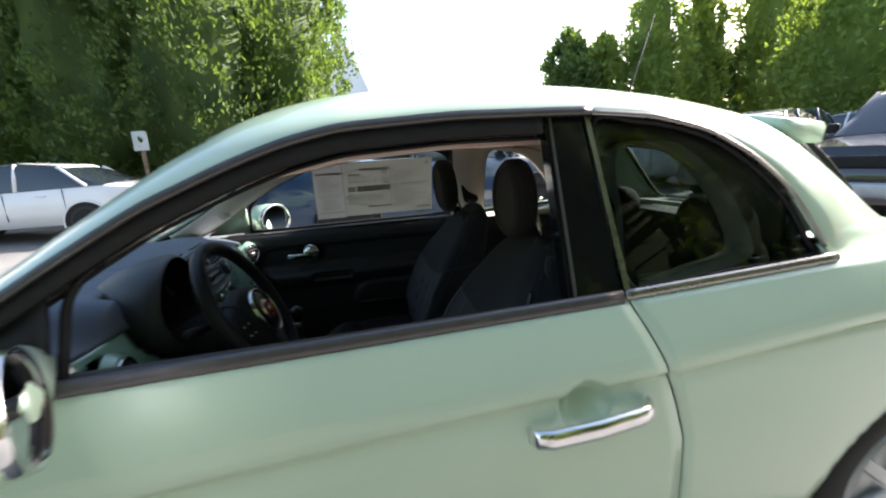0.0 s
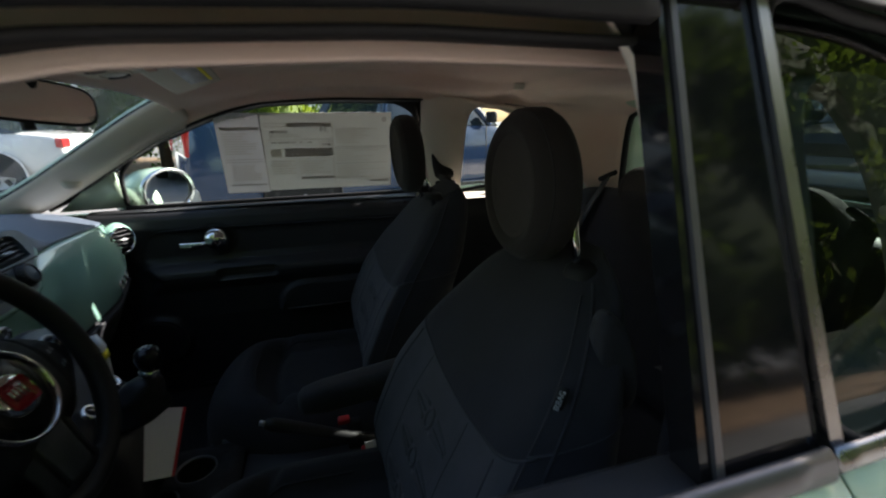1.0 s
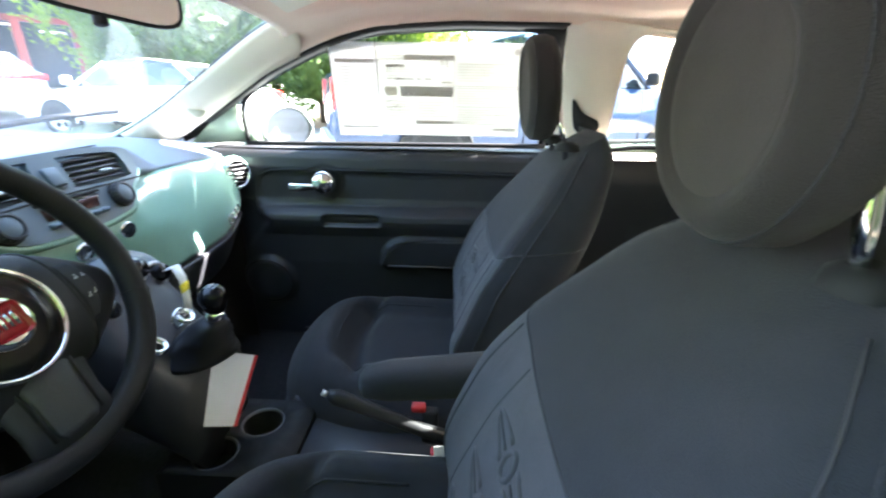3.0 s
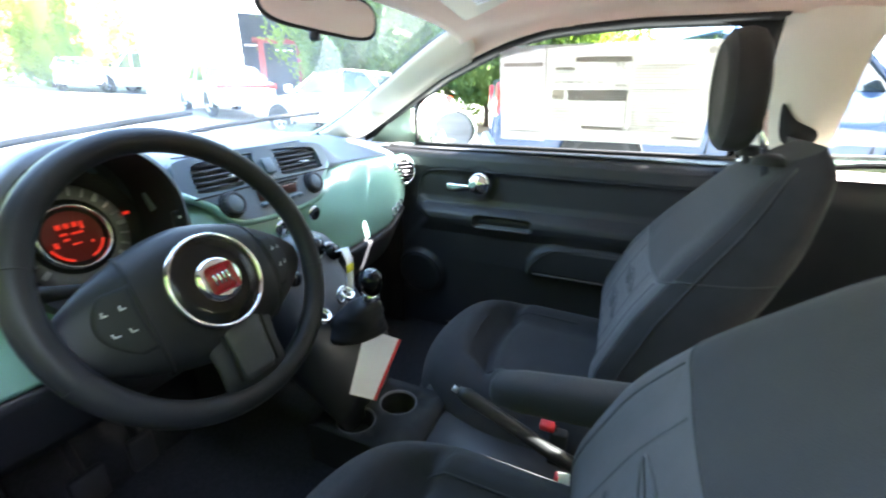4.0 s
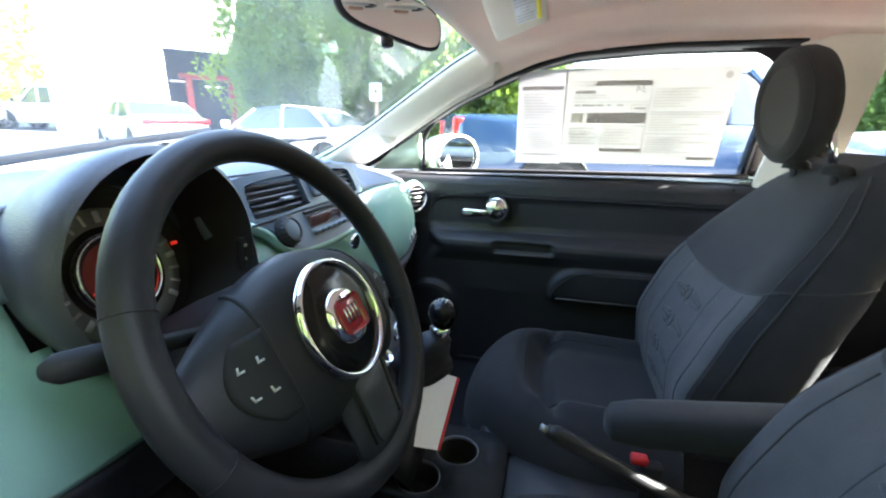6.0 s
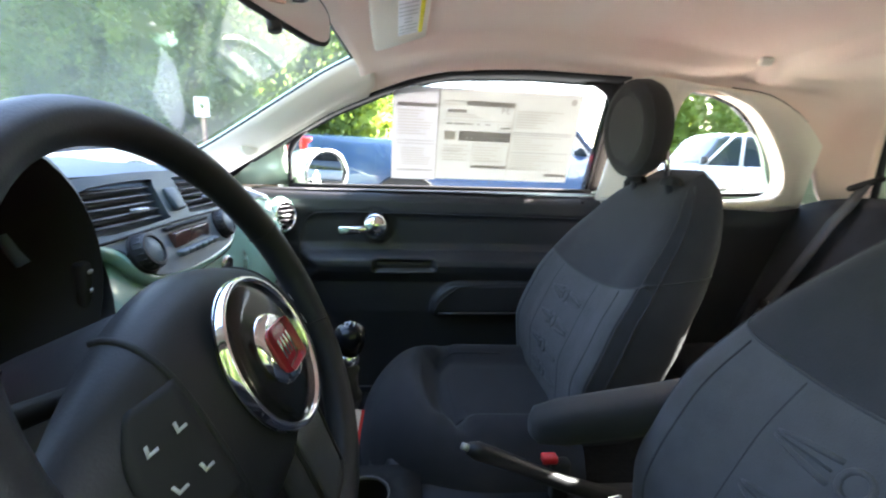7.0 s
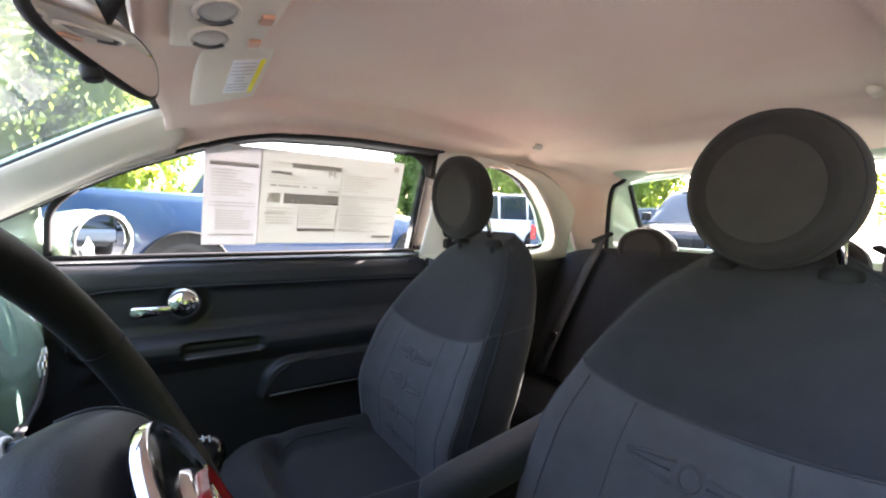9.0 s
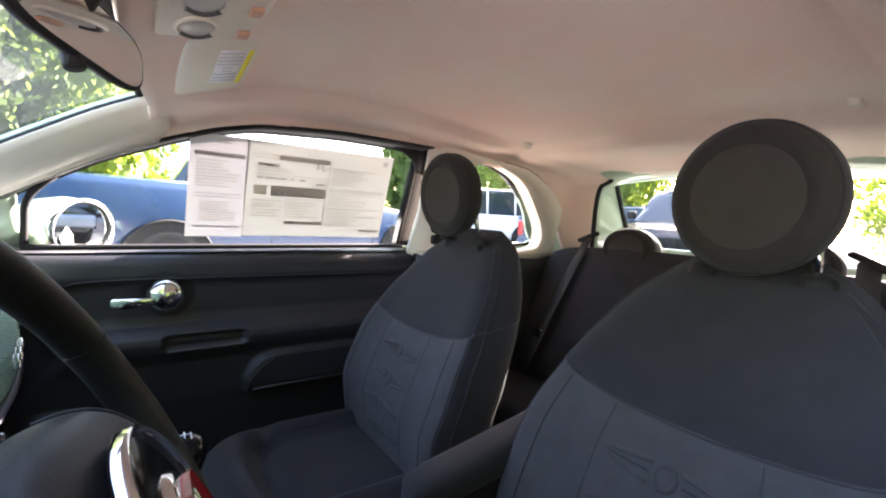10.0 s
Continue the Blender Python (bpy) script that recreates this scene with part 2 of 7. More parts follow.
def lathe(profile, n=32, bm=None, m=None):
    """Profile of (radius, along z), spun round z."""
    own = bmesh.new()
    rows = []
    for r, z in profile:
        rows.append([own.verts.new((max(r, 1e-5) * math.cos(a), max(r, 1e-5) * math.sin(a), z)) for a in np.linspace(0, 2 * math.pi, n, endpoint=False)])
    for a, b in zip(rows, rows[1:]):
        for k in range(n):
            own.faces.new((a[k], a[(k + 1) % n], b[(k + 1) % n], b[k]))
    bmesh.ops.remove_doubles(own, verts=own.verts, dist=2e-5)
    if m is not None:
        own.transform(m)
    return merge(bm, own)


def outline(points, holes=(), bm=None):
    """A flat sheet in (x, z) with holes, as a triangulated bmesh at y = 0."""
    own = bmesh.new()
    edges = []
    for loop in (points, *holes):
        vs = [own.verts.new((p[0], 0, p[1])) for p in loop]
        edges += [own.edges.new((vs[k], vs[(k + 1) % len(vs)])) for k in range(len(vs))]
    bmesh.ops.triangle_fill(own, edges=edges, use_beauty=True, use_dissolve=False)
    return merge(bm, own)


def smooth_loop(points, n=8, closed=True):
    """Points along a Catmull-Rom curve through the given ones."""
    p = [np.array(q, float) for q in points]
    m, out = len(p), []
    for i in range(m if closed else m - 1):
        a, b, c, d = (p[(i + k) % m] if closed else p[min(max(i + k, 0), m - 1)] for k in (-1, 0, 1, 2))
        for t in np.linspace(0, 1, n, endpoint=False):
            out.append(tuple(0.5 * (2 * b + (c - a) * t + (2 * a - 5 * b + 4 * c - d) * t * t + (3 * b - a - 3 * c + d) * t**3)))
    if not closed:
        out.append(tuple(p[-1]))
    return out


def frame_matrix(at, normal, up=(0, 0, 1)):
    """Local z along the normal, local y towards up."""
    z = Vector(normal).normalized()
    x = Vector(up).cross(z).normalized()
    y = z.cross(x)
    return Matrix.Translation(at) @ Matrix((x, y, z)).transposed().to_4x4()


def text_mesh(body, size, m, mat, parent, depth=0.0004, name="lettering", label=""):
    cu = bpy.data.curves.new("lettering", "FONT")
    cu.body, cu.size, cu.extrude, cu.align_x, cu.align_y = body, size, depth, "CENTER", "CENTER"
    tmp = new("tmp", cu)
    dg = bpy.context.evaluated_depsgraph_get()
    me = bpy.data.meshes.new_from_object(tmp.evaluated_get(dg))
    bpy.data.objects.remove(tmp)
    bm = bmesh.new()
    bm.from_mesh(me)
    bpy.data.meshes.remove(me)
    bm.transform(m)
    return part(name, bm, mat, parent, label, smooth=False)


# ---- the car: shell ----
car = empty("hatchback_car", "mint green three-door hatchback with its driver window open on asphalt", "car")

Z_ROOF = soft_table([(-1.02, 0.985), (-0.8, 1.12), (-0.6, 1.25), (-0.45, 1.345), (-0.35, 1.392), (-0.2, 1.425), (0, 1.440), (0.2, 1.441), (0.4, 1.430),
                     (0.6, 1.408), (0.8, 1.382), (0.95, 1.362), (1.1, 1.335), (1.16, 1.298), (1.25, 1.205), (1.36, 1.075), (1.44, 0.985)])
Z_RAIL = soft_table([(-1.02, 0.955), (-0.9, 0.985), (-0.8, 1.03), (-0.70, 1.089), (-0.62, 1.138), (-0.5, 1.208), (-0.36, 1.268), (-0.27, 1.30), (-0.17, 1.322),
                     (0.05, 1.334), (0.33, 1.332), (0.48, 1.318), (0.61, 1.283), (0.71, 1.222), (0.80, 1.135), (0.845, 1.04), (0.88, 0.985), (1.44, 0.975)], width=3)
TAPER = soft_table([(-1.1, -0.05), (-0.8, -0.012), (-0.6, 0.0), (0.3, 0.0), (0.75, 0.0), (0.87, -0.010), (1.0, -0.050), (1.1, -0.085), (1.25, -0.15), (1.44, -0.24)])
TAPER_IN = soft_table([(-1.1, -0.05), (-0.8, -0.012), (-0.6, 0.0), (0.3, 0.0), (0.75, 0.0), (0.87, -0.015), (1.0, -0.07), (1.1, -0.14), (1.25, -0.26), (1.4, -0.37)])
INNER = soft_table([(-1.1, -0.05), (-0.8, -0.012), (-0.6, 0.0), (0.3, 0.0), (0.5, -0.03), (0.7, -0.085), (0.85, -0.14), (1.0, -0.17), (1.2, -0.21), (1.4, -0.24)])
BOXY = soft_table([(-1.1, 0), (0.5, 0), (0.9, 0.25), (1.1, -0.15), (1.44, -0.20)])
BOXY_GLASS = soft_table([(-1.1, 0), (0.5, 0), (0.9, 0.75), (1.44, 0.85)])
BOXY_IN = soft_table([(-1.1, 0), (0.5, 0), (0.9, 0.85), (1.1, 1.5), (1.4, 1.6)])


def rail(x, side):
    """Height of the window line; the passenger side's runs a little further back."""
    t = min(1, max(0, (x - 0.48) / 0.28))
    return Z_RAIL(x - (0.11 * t * t * (3 - 2 * t) if side > 0 else 0))


def side_y(x, z):
    """Half width of the outer skin above the belt."""
    return 0.748 - 0.335 * (z - 0.97) + TAPER(x)


def upper(x, s, inset=0.0, boxy=None):
    """The skin over rails, screens and roof; s runs from -1 (driver's rail) to 1."""
    zl = rail(x, s)
    zt = max(Z_ROOF(x), zl + 0.01)
    y = side_y(x, zl)
    k = (boxy or BOXY)(x)
    z = zl + (zt - zl) * (1 - abs(s) ** (2.5 + 2.5 * k)) ** (0.625 - 0.275 * k)
    return Vector((x, s * (y - inset), z - inset))


def across(a, b, n):
    return [math.sin(t) for t in np.linspace(math.asin(a), math.asin(b), n)]


XS = list(np.linspace(-1.02, 1.44, 124))
S_ALL = across(-1, 1, 65)
HEADER, HATCH = -0.42, 1.125
PILLAR, REARP = 0.80, 0.65


def bow(x, s):
    """The windscreen's upper edge bows forward in the middle."""
    return x - 0.038 * max(0.0, 1 - (s / PILLAR) ** 2) * math.exp(-((x - HEADER) / 0.16) ** 2)


def rear_edge(x):
    """Half width of the rear screen, as a share of the skin, widening downwards."""
    return min(0.90, REARP + 1.0 * max(0, x - HATCH))


roof_skin = grid(lambda x, s: upper(bow(x, s), s), XS, S_ALL, skip=lambda x, s: (x < HEADER and abs(s) < PILLAR) or (x > HATCH and abs(s) < rear_edge(x)))
part("roof", thick(roof_skin, -0.012), MINT, car, "glossy mint green roof and pillars")
windshield = part("windshield", grid(lambda x, s: upper(bow(x, s), s, 0.006), list(np.linspace(-1.02, HEADER + 0.006, 24)), across(-PILLAR, PILLAR, 24)), SCREEN, car, "clear curved windscreen")
part("rear_window", grid(lambda x, u: upper(x, u * rear_edge(x), 0.006, BOXY_GLASS), list(np.linspace(HATCH, 1.42, 14)), list(np.linspace(-1, 1, 20))), TINT, car, "tinted rear window in the tailgate")
windshield.visible_shadow = False
# rubber seals round both screens
for x0, x1, smax, nm in ((-1.0, HEADER, PILLAR, "windshield_seal"), (HATCH, 1.41, REARP, "rear_window_seal")):
    loop = [upper(x, -smax, 0.010) for x in np.linspace(x0, x1, 16)] + [upper(bow(x1, s) if smax == PILLAR else x0, s, 0.010) for s in across(-smax, smax, 16)][1:-1]
    if smax == PILLAR:
        loop += [upper(x, smax, 0.010) for x in np.linspace(x1, x0, 16)]
    else:
        loop = [upper(x, -rear_edge(x), 0.012, BOXY_GLASS) for x in np.linspace(x1, x0, 16)] + [upper(x0, s, 0.012, BOXY_GLASS) for s in across(-smax, smax, 16)][1:-1] + [upper(x, rear_edge(x), 0.012, BOXY_GLASS) for x in np.linspace(x0, x1, 16)]
    part(nm, tube(loop, 0.008, 6), MATT_BLACK, car)
sp_rings = []
for w in np.linspace(-1, 1, 25):
    back = 0.075 * abs(w) ** 4
    y, zr = 0.50 * w, Z_ROOF(1.0) - 0.045 * abs(w) ** 2.2
    sp_rings.append([(1.00, y, zr - 0.004), (1.10 - back, y, zr - 0.006), (1.205 - back, y, zr - 0.018), (1.215 - back, y, zr - 0.030), (1.205 - back, y, zr - 0.072), (1.12 - back, y, zr - 0.07), (1.00, y, zr - 0.03)])
part("roof_spoiler", loft(sp_rings), MINT, car, "mint green roof spoiler over the rear window")
part("roof_antenna", tube([(0.86, 0.02, 1.39), (0.90, 0.02, 1.47), (0.99, 0.02, 1.72)], [0.006, 0.004, 0.002], 6), RUBBER, car, "thin black roof aerial")

# lower flanks, split into wing, door and rear quarter with open joints
SECTION = table([(0.20, 0.70), (0.30, 0.742), (0.42, 0.772), (0.55, 0.788), (0.66, 0.796), (0.74, 0.797), (0.775, 0.7945), (0.798, 0.7895), (0.805, 0.7900), (0.821, 0.8015), (0.834, 0.8020), (0.86, 0.796),
                 (0.91, 0.777), (0.95, 0.755), (0.975, 0.742)])
W_X = soft_table([(-1.78, 0.55), (-1.6, 0.74), (-1.3, 0.93), (-1.0, 0.985), (-0.7, 1.0), (0.4, 1.0), (0.9, 0.995), (1.2, 0.975), (1.5, 0.90), (1.7, 0.72), (1.78, 0.55)])
BELT = table([(-1.8, 0.60), (-1.6, 0.79), (-1.3, 0.90), (-1.0, 0.945), (-0.63, 0.950), (0.36, 0.968), (0.9, 0.985), (1.3, 0.98), (1.5, 0.95), (1.8, 0.90)])
FRONT_JOINT = table([(0.2, -0.62), (0.45, -0.72), (0.7, -0.77), (0.98, -0.74)])
REAR_JOINT = table([(0.2, 0.40), (0.35, 0.452), (0.475, 0.471), (0.66, 0.457), (0.806, 0.415), (0.975, 0.344)])
CREASE = soft_table([(-1.8, -0.05), (-0.9, -0.03), (-0.43, -0.012), (0, 0.006), (0.4, 0.012), (0.95, 0.035), (1.8, 0.05)])
WHEELS = ((-1.09, 0.305), (1.21, 0.305))
ZV = sorted(set(np.linspace(0, 1, 34)) | set(np.linspace(0.68, 0.87, 44)))


def flank(x, v, side, out=0.0):
    z = 0.20 + (BELT(x) - 0.20) * v
    zz = z + (0.97 - BELT(x)) * v
    y = SECTION(zz - CREASE(x) * max(0, 1 - abs(zz - 0.81) / 0.14)) * W_X(x) + out
    d = math.hypot(x - 0.232, z - 0.786)
    y -= 0.036 * max(0.0, 1 - (d / 0.058) ** 2) ** 0.7          # bowl behind the door handle
    return Vector((x, side * y, z))


def arch(bm, side):
    """Cuts the round wheel openings out of a flank sheet."""
    for wx, wz in WHEELS:
        dead = [f for f in bm.faces if math.hypot(f.calc_center_median().x - wx, f.calc_center_median().z - wz) < 0.325]
        bmesh.ops.delete(bm, geom=dead, context="FACES")
        for v in bm.verts:
            d = math.hypot(v.co.x - wx, v.co.z - wz)
            if v.is_boundary and d < 0.40 and v.co.z > 0.22:
                v.co.x, v.co.z = wx + (v.co.x - wx) * 0.335 / d, wz + (v.co.z - wz) * 0.335 / d
    return bm


for side, who in ((-1, "driver's"), (1, "passenger's")):
    def span(a, b, n, side=side, more=()):
        def at(u, v):
            z = 0.20 + 0.76 * v
            x0, x1 = (a(z) if callable(a) else a), (b(z) if callable(b) else b)
            return flank(x0 + (x1 - x0) * u, v, side)
        return grid(at, sorted(set(np.linspace(0, 1, n)) | set(more)), ZV)
    part("front_wing", thick(arch(span(-1.78, lambda z: FRONT_JOINT(z) - 0.003, 40), side), 0.008 * side), MINT, car)
    door = part("door_" + ("driver" if side < 0 else "passenger"), thick(span(lambda z: FRONT_JOINT(z) + 0.003, lambda z: REAR_JOINT(z) - 0.003, 40, more=tuple(np.linspace(0.76, 0.90, 28))), 0.008 * side), MINT, car, "mint green front door")
    part("rear_wing", thick(arch(span(lambda z: REAR_JOINT(z) + 0.003, 1.78, 44), side), 0.008 * side), MINT, car)
    # dark jamb behind the joints
    for joint in (FRONT_JOINT, REAR_JOINT):
        part("door_jamb", grid(lambda u, v: flank(joint(0.2 + 0.76 * v) + 0.03 * u, v, side, -0.03), [-1, 1], list(np.linspace(0.05, 0.985, 12))), MATT_BLACK, car)
    # belt mouldings: satin on the door, chrome on the quarter
    def moulding(x0, x1, r, mat, nm, rise=0.006):
        rings = []
        for x in np.linspace(x0, x1, 26):
            z = BELT(x) + rise
            y = SECTION(0.962) * W_X(x) + 0.004
            rings.append([(x, side * (y + r * 0.5 * math.cos(a) - 0.3 * r * math.sin(a)), z + r * math.sin(a)) for a in np.linspace(0, 2 * math.pi, 10, endpoint=False)])
        return part(nm, loft(rings), mat, car)
    moulding(-0.70, 0.342, 0.013, SATIN, "belt_moulding", 0.006 if side < 0 else -0.016)
    moulding(0.348, 0.885, 0.010, BRIGHT_TRIM, "belt_moulding", 0.008)
    # window frame band above the door glass, from mirror corner to door rear
    def band(x0, x1, low, high, out, mat, nm, lab=""):
        def at(x, w):
            z = rail(x, side) - low + (low - high) * w
            return Vector((x, side * (side_y(x, z) + out), z))
        return part(nm, thick(grid(at, list(np.linspace(x0, x1, 60)), [0, 0.5, 1]), 0.012 * side), mat, car, lab)
    band(-0.86, 0.228 if side < 0 else 0.336, 0.038, 0.0, -0.004, MATT_BLACK, "window_frame", "black door window frame")
    band(-0.95, 0.336, 0.004, -0.011, 0.006, SATIN, "rail_moulding")
    band(0.336, 0.862, 0.005, -0.005, 0.006, BRIGHT_TRIM, "rail_moulding")
    # pillar between door glass and quarter glass
    def post(xa, xb, out, mat, nm, lab=""):
        def at(u, v):
            z = 0.972 + (1.328 - 0.972) * v
            x = (xa[0] + (xa[1] - xa[0]) * v) * (1 - u) + (xb[0] + (xb[1] - xb[0]) * v) * u
            return Vector((x, side * (side_y(x, z) + out), z))
        deep = Vector((0, -side * 0.03, 0))
        cols = list(np.linspace(0, 1, 5))
        return sharp(part(nm, loft([[at(u, v) for u in cols] + [at(u, v) + deep for u in reversed(cols)] for v in np.linspace(0, 1, 14)]), mat, car, lab))
    sh = 0.0 if side < 0 else 0.105
    fs = 0.0 if side > 0 else 0.018
    post((0.232 + sh + fs, 0.236 + sh + fs), (0.347 + sh, 0.322 + sh), -0.004, PILLAR_BLACK, "pillar_cover", "gloss black pillar cover")
    post((0.213 + sh + fs, 0.222 + sh + fs), (0.224 + sh + fs, 0.229 + sh + fs), -0.006, PILLAR_BLACK, "glass_channel")
    post((0.2245 + sh + fs, 0.2295 + sh + fs), (0.2315 + sh + fs, 0.2355 + sh + fs), -0.002, SATIN, "channel_moulding")
    post((0.350 + sh, 0.325 + sh), (0.364 + sh, 0.336 + sh), 0.003, BRIGHT_TRIM, "quarter_moulding")
    # quarter glass
    quarter = smooth_loop([(0.372 + sh, 0.985), (0.344 + sh, 1.30), (0.46, 1.312), (0.60, 1.280), (0.70, 1.222), (0.79, 1.133), (0.838, 1.03), (0.835, 0.992), (0.60, 0.988)], 6)
    if side > 0:
        quarter = smooth_loop([(0.49, 0.985), (0.46, 1.30), (0.53, 1.312), (0.65, 1.290), (0.80, 1.240), (0.925, 1.150), (0.985, 1.03), (0.98, 0.985), (0.65, 0.970)], 6)
    q = outline(quarter)
    bmesh.ops.subdivide_edges(q, edges=q.edges[:], cuts=1)
    for v in q.verts:
        v.co.y = side * (side_y(v.co.x, v.co.z) - 0.012)
    pane = part("quarter_window", q, TINT_BRIGHT if side > 0 else TINT_SHADED, car, "fixed tinted quarter window")
    pane.visible_shadow = False
    ring = tube([(x, side * (side_y(x, z) - 0.011), z) for x, z in quarter], 0.007, 6, closed=True)
    part("quarter_seal", ring, MATT_BLACK, car)
    # shoulder between the rear pillar's foot and the flank
    part("rear_shoulder", thick(grid(lambda x, w: upper(x, side).lerp(flank(x, 1.0, side), w) + Vector((0, 0, 0.006 * math.sin(math.pi * w))), list(np.linspace(0.86 if side < 0 else 0.99, 1.44, 22)), list(np.linspace(0, 1, 6))), 0.004), MINT, car)
    # sill and wheels
    part("sill", grid(lambda x, v: Vector((x, side * (0.70 - 0.10 * v), 0.20 - 0.03 * v)), list(np.linspace(-0.72, 0.86, 8)), [0, 0.5, 1]), MATT_BLACK, car)
    for wx, wz in WHEELS:
        m = Matrix.Translation((wx, side * 0.72, wz)) @ Matrix.Rotation(radians(-90 * side), 4, "X")
        wheel = part("wheel", lathe([(0.0, 0.02), (0.05, 0.025), (0.06, 0.01), (0.19, 0.02), (0.20, 0.045), (0.205, 0.03), (0.205, -0.13)], 32, m=m), SILVER, car, "silver alloy wheel")
        part("tyre", lathe([(0.205, 0.035), (0.24, 0.05), (0.285, 0.035), (0.30, 0.0), (0.30, -0.10), (0.285, -0.14), (0.205, -0.14)], 36, m=m), RUBBER, wheel)
        for k in range(7):
            sp = box(0, 0.12, 0.028, 0.035, 0.15, 0.02, 0.006)
            sp.transform(m @ Matrix.Rotation(2 * math.pi * k / 7, 4, "Z"))
            part("spoke", sp, SILVER, wheel)
        rings = [[(wx + 0.34 * math.cos(a), side * y, wz + 0.34 * math.sin(a)) for a in np.linspace(-0.3, math.pi + 0.3, 20)] for y in (0.635, 0.76)]
        part("wheel_arch_liner", grid(lambda i, j: rings[int(i)][int(j)], [0, 1], list(range(20))), MATT_BLACK, car)

# bonnet, nose, tail and underside
def bonnet(x, s):
    return Vector((x, s * SECTION(0.97) * W_X(x), BELT(x) + 0.055 * (1 - abs(s) ** 2.5) * min(1, (x + 1.9) * 2)))


part("bonnet", thick(grid(bonnet, list(np.linspace(-1.78, -0.93, 22)), list(np.linspace(-1, 1, 24))), -0.006), MINT, car, "mint green bonnet")
for x0, sgn, nm in ((-1.78, -1, "front_bumper"), (1.78, 1, "rear_bumper")):
    part(nm, grid(lambda s, v: Vector((x0 + sgn * 0.06 * (1 - s * s) * math.sin(math.pi * v), flank(x0, v, 1).y * s, flank(x0, v, 1).z)), list(np.linspace(-1, 1, 16)), list(np.linspace(0, 1, 12))), MINT, car)
part("tailgate", thick(grid(lambda s, v: Vector((1.42 + 0.34 * v**1.5 + 0.02, s * SECTION(0.97) * W_X(1.42 + 0.34 * v), 0.985 - 0.06 * v + 0.01 * (1 - s * s))), list(np.linspace(-1, 1, 16)), list(np.linspace(0, 1, 8))), -0.006), MINT, car)
part("underside", box(0, 0, 0.20, 3.1, 1.28, 0.03, 0.01), MATT_BLACK, car)
part("cowl", box(-0.985, 0, 0.965, 0.14, 1.30, 0.03, 0.01), MATT_BLACK, car, "black plastic scuttle below the windscreen")
for y0, y1 in ((-0.55, 0.02), (-0.02, 0.50)):
    pts = [upper(-0.97 + 0.02 * k, (y0 + (y1 - y0) * k / 5) / 0.78, -0.012) for k in range(6)]
    part("wiper", tube(pts, 0.007, 6), MATT_BLACK, car)
# headlamps
for side in (-1, 1):
    part("headlamp", lathe([(0.0, 0.05), (0.06, 0.04), (0.09, 0.01), (0.1, -0.03)], 24, m=frame_matrix((-1.60, side * 0.54, 0.80), (-0.8, side * 0.35, 0.4))), CHROME, car)
    part("tail_lamp", box(1.68, side * 0.60, 0.80, 0.08, 0.12, 0.22, 0.02), RED, car)

# outside door furniture on the driver's side
part("door_handle", loft([[(x, -0.806 - o + 0.012 * math.cos(a), z + 0.019 * math.sin(a)) for a in np.linspace(0, 2 * math.pi, 12, endpoint=False)]
                 for x, o, z in ((0.112, 0.010, 0.758), (0.118, 0.026, 0.758), (0.145, 0.036, 0.759), (0.235, 0.040, 0.764), (0.325, 0.036, 0.769), (0.353, 0.026, 0.770), (0.360, 0.010, 0.770))]), CHROME, car, "chrome pull handle")
part("door_handle", loft([[(x, 0.806 + o - 0.011 * math.cos(a), z + 0.016 * math.sin(a)) for a in np.linspace(0, 2 * math.pi, 12, endpoint=False)]
                 for x, o, z in ((0.098, 0.010, 0.770), (0.13, 0.034, 0.770), (0.31, 0.034, 0.778), (0.345, 0.010, 0.779))]), CHROME, car, "chrome pull handle")


def door_mirror(side):
    root = (-0.60, side * 0.70, 1.0)
    shell = bmesh.new()
    prof = [(0.0, -0.12), (0.05, -0.11), (0.085, -0.075), (0.095, -0.02), (0.092, 0.03), (0.086, 0.034)]
    mx, my = (-0.568, 0.840) if side > 0 else (-0.600, -0.905)
    face, size = ((0.85, -0.52, -0.02), (1.16, 0.86, 1, 1)) if side > 0 else ((0.92, 0.38, 0.07), (0.98, 0.80, 1, 1))
    m = frame_matrix((mx, my, 1.000), face) @ Matrix.Diagonal(size)
    lathe(prof, 28, shell, m)
    housing = part("door_mirror", shell, MINT, car, "mint green oval door mirror")
    part("mirror_rim", lathe([(0.080, 0.020), (0.086, 0.036), (0.093, 0.036), (0.095, 0.022), (0.092, 0.015)], 32, m=m), CHROME, housing)
    part("mirror_glass", lathe([(0.0, 0.024), (0.083, 0.024)], 32, m=m), DOOR_MIRROR, housing)
    part("mirror_gasket", lathe([(0.0785, 0.0245), (0.080, 0.028), (0.0835, 0.030), (0.086, 0.026)], 32, m=m), MATT_BLACK, housing)
    part("mirror_arm", tube([(mx - 0.085, side * 0.73, 0.985), (mx - 0.05, side * 0.79, 0.975), (mx - 0.025, my - side * 0.025, 0.985)], [0.045, 0.040, 0.045], 10), MINT, housing)
    tri = outline([(-0.83, 0.965), (-0.645, 0.968), (-0.645, 1.10), (-0.68, 1.085)])
    for v in tri.verts:
        v.co.y = side * (side_y(v.co.x, v.co.z) - 0.016)
    part("mirror_sail", thick(tri, 0.012 * side), MINT if side > 0 else MATT_BLACK, car, "corner plate at the door mirror")


door_mirror(1)
door_mirror(-1)
for side in (-1, 1):
    run = [(-0.640 + 0.012 * t + 0.050 * max(0, (t - 0.62) / 0.38) ** 2.2, side * (side_y(-0.64, 0.955 + 0.145 * t) - 0.034), 0.955 + 0.145 * t + 0.030 * max(0, (t - 0.62) / 0.38)) for t in np.linspace(0, 1, 16)]
    part("glass_run", tube(run, 0.008, 6), MATT_BLACK, car)
